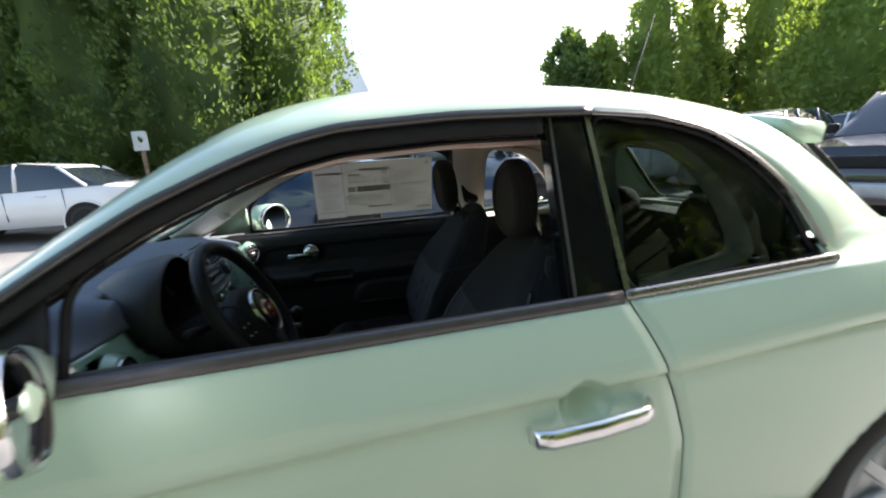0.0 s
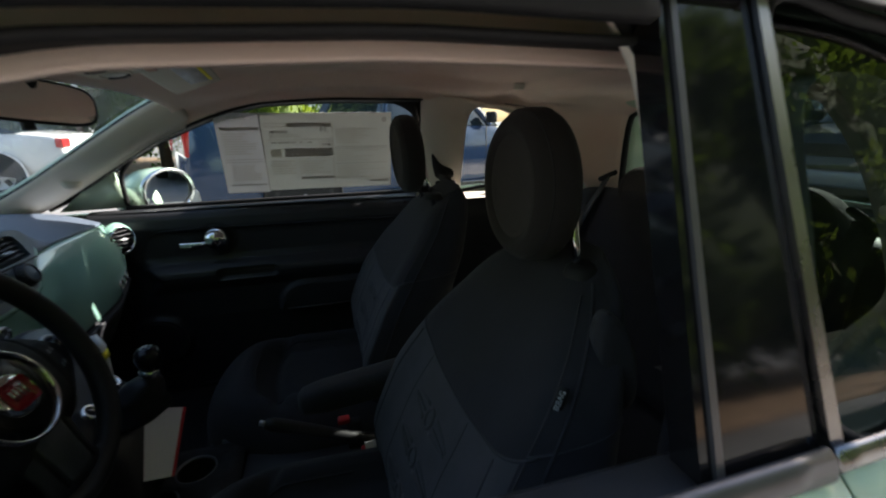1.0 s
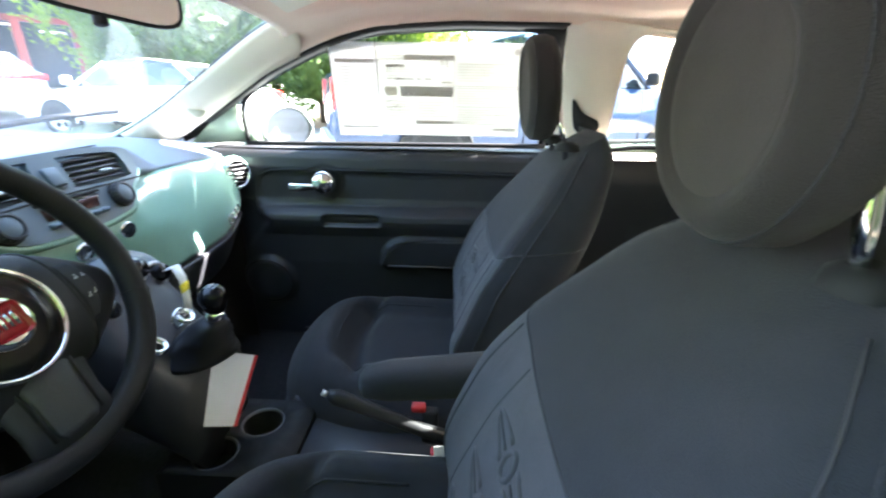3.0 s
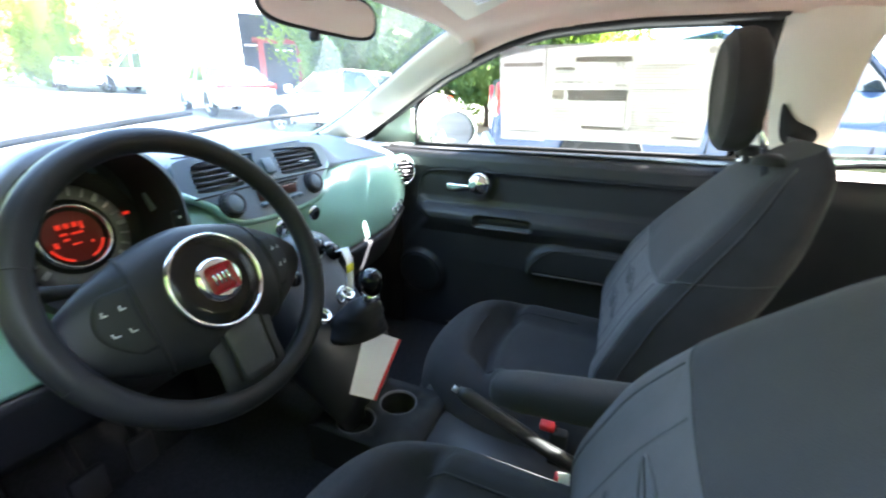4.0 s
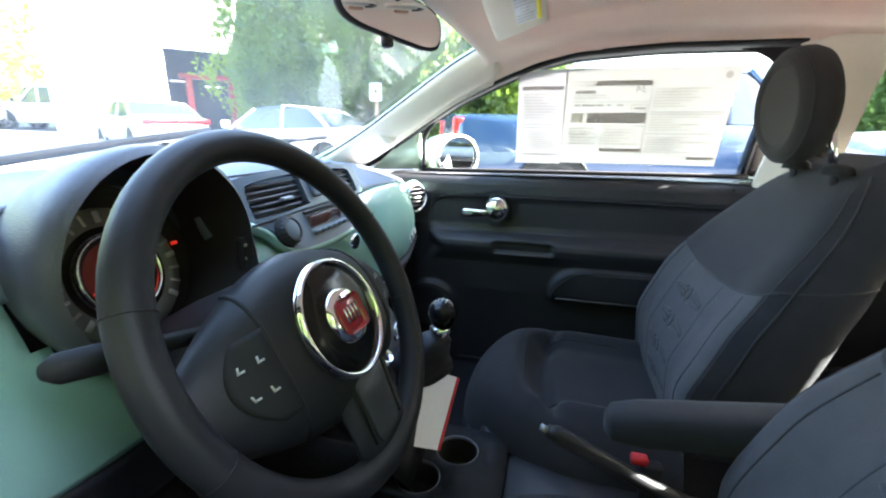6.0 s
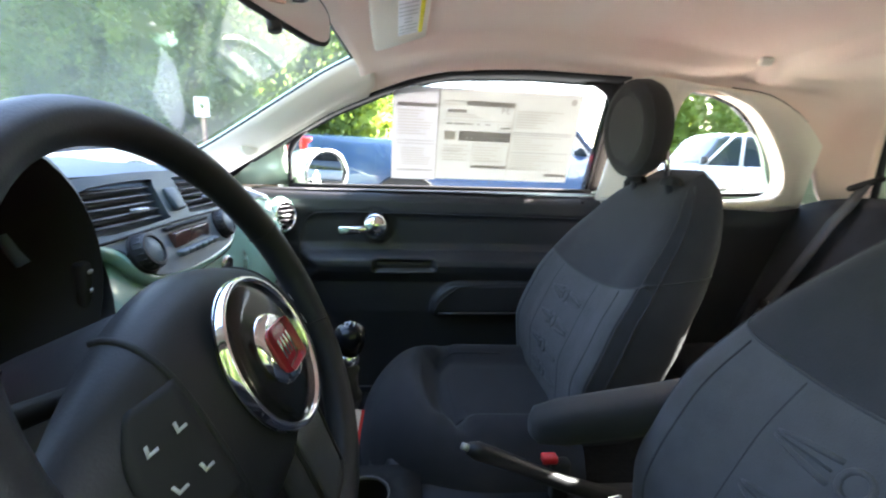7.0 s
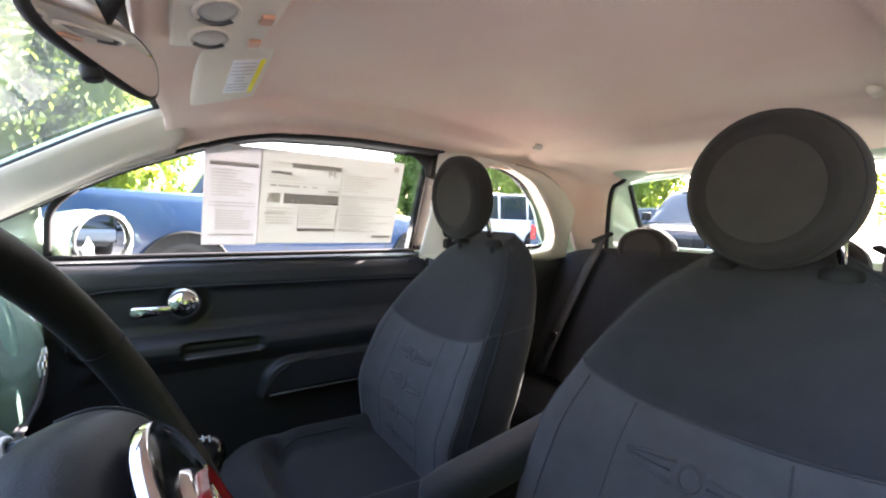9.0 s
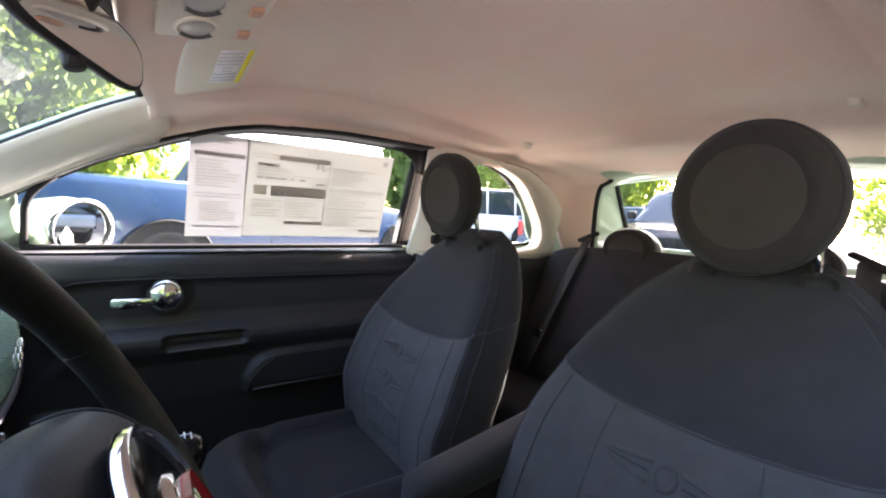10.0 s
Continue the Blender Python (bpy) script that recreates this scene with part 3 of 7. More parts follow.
# rounded upper rear corner of the passenger's window, in black rubber
top = [(x, rail(x, 1) - 0.018) for x in np.linspace(0.150, 0.345, 8)]
arc = [(0.150 + 0.178 * math.sin(a), rail(0.345, 1) - 0.100 + 0.074 * math.cos(a) + (rail(0.150, 1) - rail(0.345, 1)) * (1 - math.sin(a))) for a in np.linspace(math.pi / 2, 0.06, 10)]
corner = outline(top + [(0.345, rail(0.345, 1) - 0.100)] + arc)
for v in corner.verts:
    v.co.y = side_y(v.co.x, v.co.z) - 0.036
part("corner_seal", thick(corner, 0.010), MATT_BLACK, car)
pane = part("passenger_window", grid(lambda x, v: Vector((x, side_y(x, 0.95 + (Z_RAIL(x) - 0.965) * v) - 0.030, 0.95 + (Z_RAIL(x) - 0.965) * v)), list(np.linspace(-0.64, 0.335, 30)), list(np.linspace(0, 1, 8))), SIDE_GLASS, car, "closed clear passenger window")
pane.visible_shadow = False

# ---- the car: cabin trim ----
def inner_y(x, z):
    return 0.660 - 0.335 * (z - 0.97) + INNER(x)


LINER_DROP = 0.030


def ramp01(t):
    t = min(1, max(0, t))
    return t * t * (3 - 2 * t)


def liner_at(x, s):
    fold = 0.026 * (ramp01((s - 0.70) / 0.06) - ramp01((s - 0.77) / 0.20) if s > 0 else ramp01((-s - 0.80) / 0.07)) * ramp01((x + 0.42) / 0.2) * (1 - 0.6 * ramp01((x - 0.45) / 0.2))
    fold += 0.028 * (ramp01((x - 0.60 - 0.10 * (1 - s * s)) / 0.045) - 0.7 * ramp01((x - 0.66 - 0.10 * (1 - s * s)) / 0.22)) * (1 - ramp01((abs(s) - 0.78) / 0.15))
    return upper(bow(x, s), s, 0.0, BOXY_IN) + Vector((0, -s * (TAPER(x) - TAPER_IN(x)) - (0.085 + 0.075 * min(1, max(0, (x - 0.5) / 0.35))) * (1 if s > 0 else -1) * abs(s) ** 3, -LINER_DROP + 0.002 * abs(s) ** 6 - fold))


liner = grid(liner_at, list(np.linspace(HEADER + 0.01, 1.082, 90)), across(-1, 1, 75))
part("headliner", thick(liner, 0.012), HEADLINER, car, "warm ivory felt headliner")
for side in (-1, 1):
    # windscreen pillar trim
    def pillar_trim(x, w):
        s = side * (PILLAR - 0.035 + (1 - PILLAR + 0.035) * w)
        p = upper(x, s)
        inw = 0.012 + 0.075 * w
        return Vector((p.x + 0.02 * math.sin(math.pi * w), p.y - side * inw, p.z - 0.014 - 0.020 * math.sin(math.pi * w) - 0.020 * w))
    part("pillar_trim", thick(grid(pillar_trim, list(np.linspace(-0.93, HEADER + 0.03, 30)), list(np.linspace(0, 1, 10))), 0.006 * side), TRIM_BEIGE, car, "ivory windscreen pillar trim")
    part("trim_gap", tube([pillar_trim(HEADER + 0.028, w) + Vector((0.001, -side * 0.002, -0.001)) for w in np.linspace(0.08, 1, 10)], 0.0016, 5), PIPING, car)
    part("pillar_seal", tube([pillar_trim(x, 0) + Vector((-0.002, side * 0.004, -0.002)) for x in np.linspace(-0.92, HEADER + 0.02, 24)], 0.0065, 6), MATT_BLACK, car)
    # black reveal along the inside of the window frame
    rev = grid(lambda x, w: Vector((x, side * (inner_y(x, rail(x, side) - 0.03) + 0.003 - (0.028 * (1 - w) * ramp01((x + 0.25) / 0.2) if side > 0 else 0) + (0.06 if side < 0 else 0.066) * w), rail(x, side) - (0.036 if side < 0 else 0.028 - 0.003 * w) - 0.005 * w)), list(np.linspace(-0.74, 0.335, 40)), [0, 1])
    part("frame_reveal", thick(rev, 0.006), MATT_BLACK, car)
    # rear side trim with the quarter window cut through
    dx = 0.0 if side > 0 else -0.075
    xr = [0.335 + 0.6 * dx, 0.46 + dx, 0.56, 0.62, 0.68, 0.72, 0.76, 0.80, 0.83, 0.855 + (0.035 if side > 0 else 0)]
    edge = [(x, Z_RAIL(x - (0.11 * ramp01((x - 0.48) / 0.28) if side > 0 else 0)) - 0.010) for x in xr]
    border = [(0.335 + 0.55 * dx, 0.945), (0.345 + 0.65 * dx, 1.1)] + edge + [(0.895 + (0.02 if side > 0 else 0), 0.962), (0.85, 0.945), (0.6, 0.945)]
    hole = smooth_loop([(0.468 + dx, 0.972), (0.462 + dx, 1.13), (0.482 + dx, 1.255), (0.555, 1.266), (0.64, 1.232), (0.725, 1.165), (0.782, 1.085), (0.806, 1.015), (0.785, 0.975), (0.63, 0.970)], 6)
    if side > 0:
        hole = smooth_loop([(0.508, 0.968), (0.497, 1.13), (0.505, 1.258), (0.555, 1.284), (0.62, 1.268), (0.70, 1.228), (0.775, 1.148), (0.832, 1.063), (0.846, 1.01), (0.822, 0.978), (0.70, 0.962), (0.6, 0.962)], 5)
    trim = outline(border, [hole])
    bmesh.ops.subdivide_edges(trim, edges=trim.edges[:], cuts=1)
    for v in trim.verts:
        x, z = v.co.x, v.co.z
        v.co.y = side * (inner_y(min(x, 1.0), min(z, 1.3)) + 0.008)
    part("rear_pillar_trim", thick(trim, 0.02 * side), TRIM_BEIGE, car, "ivory trim round the quarter window")
    part("trim_gap", tube([(x, side * (inner_y(min(x, 1.0), min(z, 1.3)) + 0.004), z + 0.001) for x, z in edge[3:]], 0.0014, 5), PIPING, car)
    reveal = grid(lambda u, w: Vector((hole[int(u) % len(hole)][0], side * (inner_y(*hole[int(u) % len(hole)]) - 0.002 + (0.050 if side > 0 else 0.085) * w), hole[int(u) % len(hole)][1])), list(range(len(hole) + 1)), [0, 1])
    part("quarter_reveal", reveal, TRIM_BEIGE, car)
    if side > 0:
        # Unseen box added to stop sun leaking between door card and rear panel.
        part("sun_leak_block", box(0.368, 0.665, 0.63, 0.03, 0.13, 0.64, 0.004), MATT_BLACK, car, "black box added to block sun leaking past the door post")
    # lower side panel beside the rear bench
    part("rear_side_panel", thick(grid(lambda x, z: Vector((x, side * (0.60 + 0.04 * (z - 0.9) - 0.10 * max(0, x - 0.8)), z)), list(np.linspace(0.34, 1.25, 14)), list(np.linspace(0.25, 0.95, 10))), 0.02 * side), PLASTIC, car, "black rear side panel")
    part("rear_sill_cap", grid(lambda x, w: Vector((x, side * (0.575 + 0.08 * w - 0.12 * max(0, x - 0.8)), 0.952 + 0.01 * w)), list(np.linspace(0.34, 1.05, 10)), [0, 0.5, 1]), TRIM_BEIGE if side > 0 else PLASTIC, car)
    # painted frame between the roof lining and the rear screen
    part("tailgate_frame", thick(grid(lambda v, w: liner_at(1.083, side * (0.76 + 0.24 * v**0.8)).lerp(upper(1.12 + 0.25 * v, side * (rear_edge(1.12 + 0.25 * v) - 0.02), 0.022, BOXY_GLASS), w), list(np.linspace(0, 1, 18)), list(np.linspace(0, 1, 6))), 0.006), MINT, car)
    part("rear_window_seal", tube([upper(1.12 + 0.25 * v, side * (rear_edge(1.12 + 0.25 * v) - 0.025), 0.026, BOXY_GLASS) for v in np.linspace(0, 1, 18)], 0.010, 6), MATT_BLACK, car)
    part("opening_seal", tube([liner_at(1.083, side * (0.72 + 0.28 * v)) + Vector((0.006, -side * 0.004, -0.006)) for v in np.linspace(0, 1, 20)], 0.014, 8), MATT_BLACK, car)
    if side < 0:
        # ivory post lining between the door opening and the quarter trim
        XF = soft_table([(0.90, 0.316), (0.97, 0.312), (1.05, 0.308), (1.11, 0.298), (1.17, 0.276), (1.22, 0.266), (1.27, 0.250), (1.32, 0.215)], width=4)
        YI = soft_table([(0.90, 0.618), (1.04, 0.628), (1.075, 0.624), (1.10, 0.606), (1.14, 0.594), (1.22, 0.588), (1.32, 0.580)])
        rings, outer = [], []
        for z in np.linspace(0.948, 1.315, 30):
            xf, yi, ye = XF(z), YI(z), side_y(0.3, z) - 0.040
            yo = min(ye, yi + 0.050)
            outer.append([(xf + 0.10, -ye, z), (xf + 0.012, -ye, z), (xf + 0.004, -ye + 0.006, z), (xf + 0.003, -yo, z), (xf + 0.10, -yo, z)])
            rings.append([(xf + 0.10, -yo, z), (xf + 0.03, -yo, z), (xf + 0.006, -yo + 0.004, z), (xf, -(yo + yi) / 2, z), (xf + 0.002, -yi - 0.004, z), (xf + 0.008, -yi, z), (xf + 0.06, -yi, z), (xf + 0.10, -yi, z)])
        part("post_lining", loft(rings), TRIM_BEIGE, car, "ivory lining of the door post")
        part("post_seal", loft(outer), MATT_BLACK, car, "black rubber door seal")
    tw = lathe([(0.0, 0.004), (0.020, 0.003), (0.024, 0.0), (0.026, -0.004)], 24, m=frame_matrix(pillar_trim(-0.735, 0.45) + Vector((0.006, -side * 0.006, 0.004)), (0.55, -side * 0.75, 0.35)))
    part("tweeter_grille", tw, TRIM_BEIGE, car)
    # hook on the roof rail
    hk = box(0, 0, 0, 0.035, 0.018, 0.022, 0.006)
    hk.transform(Matrix.Translation((0.624, side * 0.400, 1.336)) @ Matrix.Rotation(radians(30 * side), 4, "X"))
    part("coat_hook", hk, TRIM_BEIGE, car)
# rear header between headliner and rear screen
part("rear_header", thick(grid(lambda s, v: liner_at(1.083, s * 0.76).lerp(upper(1.125, s * REARP, 0.010, BOXY_GLASS) + Vector((0, 0, -0.022)), v), list(np.linspace(-1, 1, 24)), list(np.linspace(0, 1, 5))), 0.008), TRIM_BEIGE, car)

# door cards
CARD = table([(0.24, 0.655), (0.40, 0.645), (0.52, 0.632), (0.58, 0.622), (0.68, 0.615), (0.715, 0.598), (0.735, 0.592), (0.752, 0.596), (0.775, 0.622), (0.80, 0.632), (0.87, 0.634), (0.90, 0.628),
              (0.93, 0.632), (0.945, 0.642), (0.954, 0.656), (0.958, 0.70)])


def bump01(d, w):
    t = min(1, max(0, 0.5 - d / w))
    return t * t * (3 - 2 * t)


def rounded(x, z, x0, x1, z0, z1, r):
    qx, qz = max(x0 + r - x, x - x1 + r, 0), max(z0 + r - z, z - z1 + r, 0)
    return math.hypot(qx, qz) - r


def card(x, z, side):
    rest = ramp01((x + 0.585 + 0.9 * abs(z - 0.725)) / 0.05)                                  # the arm rest swells out behind its rounded front end
    y = (CARD(z) if not 0.60 < z < 0.79 else 0.632 + (CARD(z) - 0.632) * rest) + TAPER(x) * 0.3 + (0.045 if side < 0 else 0.0)
    y += 0.007 * bump01(rounded(x, z, -0.590, 0.42, 0.775, 0.888, 0.05), 0.012)           # upper recess
    y += 0.010 * bump01(math.hypot(x + 0.372, (z - 0.852) * 1.1) - 0.058, 0.02)           # bowl round the opener
    y += 0.020 * bump01(rounded(x, z, -0.375, -0.19, 0.718, 0.752, 0.012), 0.008)         # pull
    y -= 0.024 * bump01(rounded(x, z, -0.190, 0.50, 0.46, 0.678, 0.085), 0.012) * ramp01((z - 0.568) / 0.010)            # map pocket
    y += 0.012 * bump01(rounded(x, z, -0.185, 0.50, 0.577, 0.583, 0.003), 0.006)
    y -= 0.022 * bump01(math.hypot(x + 0.590, z - 0.505) - 0.088, 0.03)                    # loudspeaker
    return Vector((x, side * y, z))


ZC = list(np.linspace(0.24, 0.56, 22)) + list(np.linspace(0.566, 0.958, 84))
for side in (-1, 1):
    dc = part("door_card", thick(grid(lambda x, z: card(x, z, side), list(np.linspace(-0.74, 0.345, 130)), ZC), 0.004 * side), PLASTIC, car, "black grained plastic door lining")
    part("door_ledge", grid(lambda x, w: Vector((x, side * (0.655 + (0.045 if side < 0 else 0) + 0.04 * w), 0.957 + 0.003 * w + 0.010 * (x + 0.6) * 0.8)), list(np.linspace(-0.72, 0.345, 20)), [0, 0.3, 1]), PLASTIC, dc)
    if side > 0:
        part("belt_seal", tube([(x, 0.700, 0.963 + 0.008 * (x + 0.6)) for x in np.linspace(-0.64, 0.335, 20)], 0.0095, 8), MATT_BLACK, dc)
    sx = 0.045 if side < 0 else 0.0
    ox = -0.10 if side < 0 else 0.0
    bowl = frame_matrix((-0.372 + ox, side * (0.628 + sx), 0.853), (0, -side, 0.05))
    part("opener_dome", lathe([(0.0, 0.038), (0.019, 0.036), (0.033, 0.027), (0.042, 0.011), (0.045, -0.012)], 28, m=bowl), CHROME, dc, "chrome opener boss")
    lever = loft([[(x + ox, side * (0.622 + sx - o + 0.004 * math.cos(a)), z + h * math.sin(a)) for a in np.linspace(0, 2 * math.pi, 10, endpoint=False)]
                  for x, o, z, h in ((-0.360, 0.012, 0.848, 0.010), (-0.40, 0.022, 0.844, 0.010), (-0.44, 0.022, 0.841, 0.014), (-0.474, 0.018, 0.840, 0.016), (-0.484, 0.012, 0.840, 0.012))])
    part("opener_lever", lever, CHROME, dc, "chrome opener lever")
    part("pull_edge", tube([(x, side * (0.591 + sx), 0.717 + 0.004 * (x + 0.3)) for x in np.linspace(-0.37, -0.195, 8)], 0.003, 6), SATIN, dc)
    part("pocket_edge", tube([(x, side * (0.600 + sx), 0.580) for x in np.linspace(-0.17, 0.33, 8)], 0.0035, 6), SATIN, dc)
    seam_line = smooth_loop([(0.34, 0.888), (-0.20, 0.893), (-0.50, 0.893), (-0.570, 0.876), (-0.596, 0.835), (-0.600, 0.775), (-0.598, 0.74)], 6, closed=False)
    part("panel_seam", tube([card(x, z, side) - Vector((0, side * 0.0015, 0)) for x, z in seam_line], 0.0022, 6), PIPING, dc)
    pocket_line = smooth_loop([(0.34, 0.676), (-0.05, 0.675), (-0.13, 0.655), (-0.175, 0.61), (-0.187, 0.575)], 6, closed=False)
    part("panel_seam", tube([card(x, z, side) - Vector((0, side * 0.0015, 0)) for x, z in pocket_line], 0.0022, 6), PIPING, dc)
    part("speaker_ring", tube([card(-0.590 + 0.082 * math.cos(a), 0.505 + 0.082 * math.sin(a), side) for a in np.linspace(0, 2 * math.pi, 28, endpoint=False)], 0.003, 6, closed=True), MATT_BLACK, dc)
    part("sill_plate", box(-0.02, side * 0.665, 0.302, 0.95, 0.035, 0.006, 0.002), SATIN, dc, "bright sill plate")
    part("lock_pin", tube([(0.285, side * (0.645 + sx), 0.915), (0.285, side * (0.640 + sx), 0.945)], 0.006, 8), MATT_BLACK, dc)


# ---- the car: floor, tunnel, dashboard ----
part("cabin_floor", thick(grid(lambda x, y: Vector((x, y, 0.27 + 0.06 * max(0, -x - 0.75) * 4 + 0.12 * math.exp(-((y + 0.01) / 0.09) ** 4))), list(np.linspace(-1.05, 1.25, 30)), list(np.linspace(-0.66, 0.66, 40))), -0.01), CARPET, car, "black carpeted floor")
for side in (-1, 1):
    part("footwell_side", thick(grid(lambda x, z: Vector((x, side * (0.625 - 0.06 * max(0, -x - 0.75)), z)), list(np.linspace(-1.03, -0.66, 6)), list(np.linspace(0.26, 0.86, 8))), 0.008 * side), CARPET, car, "black carpet lining of the footwell")
for side, w in ((-1, 0.54), (1, 0.54)):
    part("toe_board", thick(grid(lambda y, v: Vector((-0.88 - 0.14 * v, y, 0.30 + 0.36 * v)), list(np.linspace(side * 0.08, side * (0.08 + w), 6)), list(np.linspace(0, 1, 5))), 0.01), CARPET, car)
for y, w in ((-0.30, 0.05), (-0.40, 0.06), (-0.50, 0.06)):
    pd = part("pedal", box(-0.80, y, 0.42, 0.02, w, 0.075, 0.006), MATT_BLACK, car, "black rubber foot pedal")
    part("pedal_arm", tube([(-0.805, y, 0.44), (-0.86, y, 0.58), (-0.90, y, 0.70)], 0.008, 8), MATT_BLACK, pd)
part("bulkhead", box(-1.03, 0, 0.62, 0.03, 1.36, 0.75, 0.01), MATT_BLACK, car)
Y0 = -0.012          # middle of the dashboard


def fascia(y, v):
    """The painted band: v 0 at its top, 1 at its lower lip."""
    t = (y - Y0) / 0.64
    top, low = 0.952 - 0.02 * t**4, 0.765 - 0.035 * bump01(abs(y - 0.30) - 0.22, 0.2) + 0.05 * max(0, t) ** 8
    x = -0.670 + 0.060 * math.sin(math.pi * (0.09 + 0.46 * v)) - (0.035 if t < 0 else 0.006) * t**4 - (0.045 if t < 0 else 0.03) * abs(t) ** 12
    x += 0.022 * math.exp(-(((y - Y0) / 0.23) ** 4)) * ramp01(v / 0.15) * (1 - ramp01((v - 0.4) / 0.5))
    return Vector((x, y, top + (low - top) * v))


ys = list(np.linspace(-0.645, 0.625, 90))
PY, PZ = -0.36, 0.955
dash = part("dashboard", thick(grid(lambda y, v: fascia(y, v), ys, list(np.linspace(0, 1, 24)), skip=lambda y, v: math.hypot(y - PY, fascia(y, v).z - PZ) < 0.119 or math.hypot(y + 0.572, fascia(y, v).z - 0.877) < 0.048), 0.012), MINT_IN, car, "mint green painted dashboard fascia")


def pad(y, w):
    """Soft top from the fascia's upper edge forward to the screen."""
    a = fascia(y, 0)
    t = (y - Y0) / 0.64
    x = a.x - 0.004 - (0.36 - 0.12 * t * t) * w
    hump = max(bump01(abs(y - Y0) - 0.255, 0.13), 0.95 * bump01(abs(y - PY) - 0.155, 0.10))
    x += 0.020 * hump * (1 - ramp01(w / 0.3))
    z = a.z + 0.004 + 0.052 * hump * ramp01(w / 0.07) * (1 - 0.55 * ramp01((w - 0.1) / 0.5)) + 0.062 * math.sin(min(1, w * 1.25) * math.pi / 2) - 0.02 * max(0, w - 0.7) / 0.3 - 0.035 * t**4 * w
    return Vector((x, y, z))


part("dash_pad", thick(grid(pad, ys, [0, 0.02, 0.035, 0.05, 0.065, 0.08, 0.1] + list(np.linspace(0.13, 1, 26)), skip=lambda y, w: abs(y - PY) < 0.102 and pad(y, w).x > -0.705), 0.01), DASH_TOP, dash, "soft charcoal dashboard top")
part("dash_lower", thick(grid(lambda y, w: fascia(y, 1) + Vector((-0.012 - 0.10 * w, 0, -0.004 - 0.16 * w)), ys, list(np.linspace(0, 1, 8))), 0.01), PLASTIC, dash, "black lower dashboard")
part("glovebox_lid", thick(grid(lambda y, w: fascia(y, 1) + Vector((-0.006 - 0.05 * w, 0, -0.008 - 0.11 * w)), list(np.linspace(0.19, 0.56, 16)), list(np.linspace(0, 1, 6))), 0.012), PLASTIC, dash)
part("dash_end_cap", grid(lambda u, v: fascia(0.628, v) + Vector((-0.005 - 0.22 * u, 0.006, 0.0)), [0, 0.5, 1], list(np.linspace(0, 1, 12))), DASH_TOP, dash)
part("dash_end_cap", grid(lambda u, v: fascia(-0.648, v) + Vector((-0.005 - 0.22 * u, -0.004, 0.0)), [0, 0.5, 1], list(np.linspace(0, 1, 12))), DASH_TOP, dash)


# centre stack: a grey bezel with vents above and radio below
def stack(y, z):
    """Face of the centre bezel."""
    return Vector((-0.612 - 0.42 * (z - 0.94) - 0.3 * max(0, abs(y - Y0) - 0.12) ** 1.5, y, z))


face = smooth_loop([(Y0 - 0.199, 1.004), (Y0 - 0.185, 1.022), (Y0 - 0.10, 1.028), (Y0, 1.029), (Y0 + 0.10, 1.027), (Y0 + 0.185, 1.016), (Y0 + 0.197, 0.998), (Y0 + 0.195, 0.972), (Y0 + 0.174, 0.957), (Y0 + 0.150, 0.943), (Y0 + 0.136, 0.924),
                    (Y0 + 0.106, 0.905), (Y0, 0.898), (Y0 - 0.106, 0.905), (Y0 - 0.136, 0.924), (Y0 - 0.150, 0.943), (Y0 - 0.176, 0.957), (Y0 - 0.198, 0.972)], 4)
vent_l = smooth_loop([(Y0 - 0.172, 0.972), (Y0 - 0.170, 1.000), (Y0 - 0.150, 1.015), (Y0 - 0.034, 1.019), (Y0 - 0.030, 1.010), (Y0 - 0.030, 0.972), (Y0 - 0.036, 0.966), (Y0 - 0.160, 0.964)], 3)
vent_r = smooth_loop([(Y0 + 0.030, 0.972), (Y0 + 0.030, 1.010), (Y0 + 0.034, 1.019), (Y0 + 0.145, 1.013), (Y0 + 0.164, 0.998), (Y0 + 0.167, 0.972), (Y0 + 0.156, 0.964), (Y0 + 0.036, 0.966)], 3)
bz = outline(face, [vent_l, vent_r])
bmesh.ops.subdivide_edges(bz, edges=bz.edges[:], cuts=2)
for v in bz.verts:
    v.co = stack(v.co.x, v.co.z)
bezel = sharp(part("centre_bezel", thick(bz, -0.014), DASH_GREY, dash, "blue-grey plastic centre panel"))
for va, vb in ((Y0 - 0.166, Y0 - 0.032), (Y0 + 0.032, Y0 + 0.162)):
    part("vent_box", grid(lambda y, z: stack(y, z) + Vector((-0.035, 0, 0)), list(np.linspace(va - 0.004, vb + 0.004, 6)), [0.956, 0.99, 1.024]), MATT_BLACK, dash)
    for k in range(5):
        z = 0.971 + 0.0095 * k
        part("vent_slat", thick(grid(lambda y, w: stack(y, z) + Vector((-0.004 - 0.014 * w, 0, 0.002 * w)), list(np.linspace(va + 0.003, vb - 0.003, 6)), [0, 1]), 0.002), PLASTIC, dash)
    mid = (va + vb) / 2
    part("vent_tab", box(stack(mid, 0.983).x + 0.001, mid + 0.012, 0.984, 0.010, 0.026, 0.005, 0.0015), SILVER, dash)
lip = [(u, v) for u, v in face if v < 0.972]
lip = sorted([p for p in lip if p[0] < Y0], key=lambda p: -p[1]) + sorted([p for p in lip if p[0] >= Y0], key=lambda p: p[1])
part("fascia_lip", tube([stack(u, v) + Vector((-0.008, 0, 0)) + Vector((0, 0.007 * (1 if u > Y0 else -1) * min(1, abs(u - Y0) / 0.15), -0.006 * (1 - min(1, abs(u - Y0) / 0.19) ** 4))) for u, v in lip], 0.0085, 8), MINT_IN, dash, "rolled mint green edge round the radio")
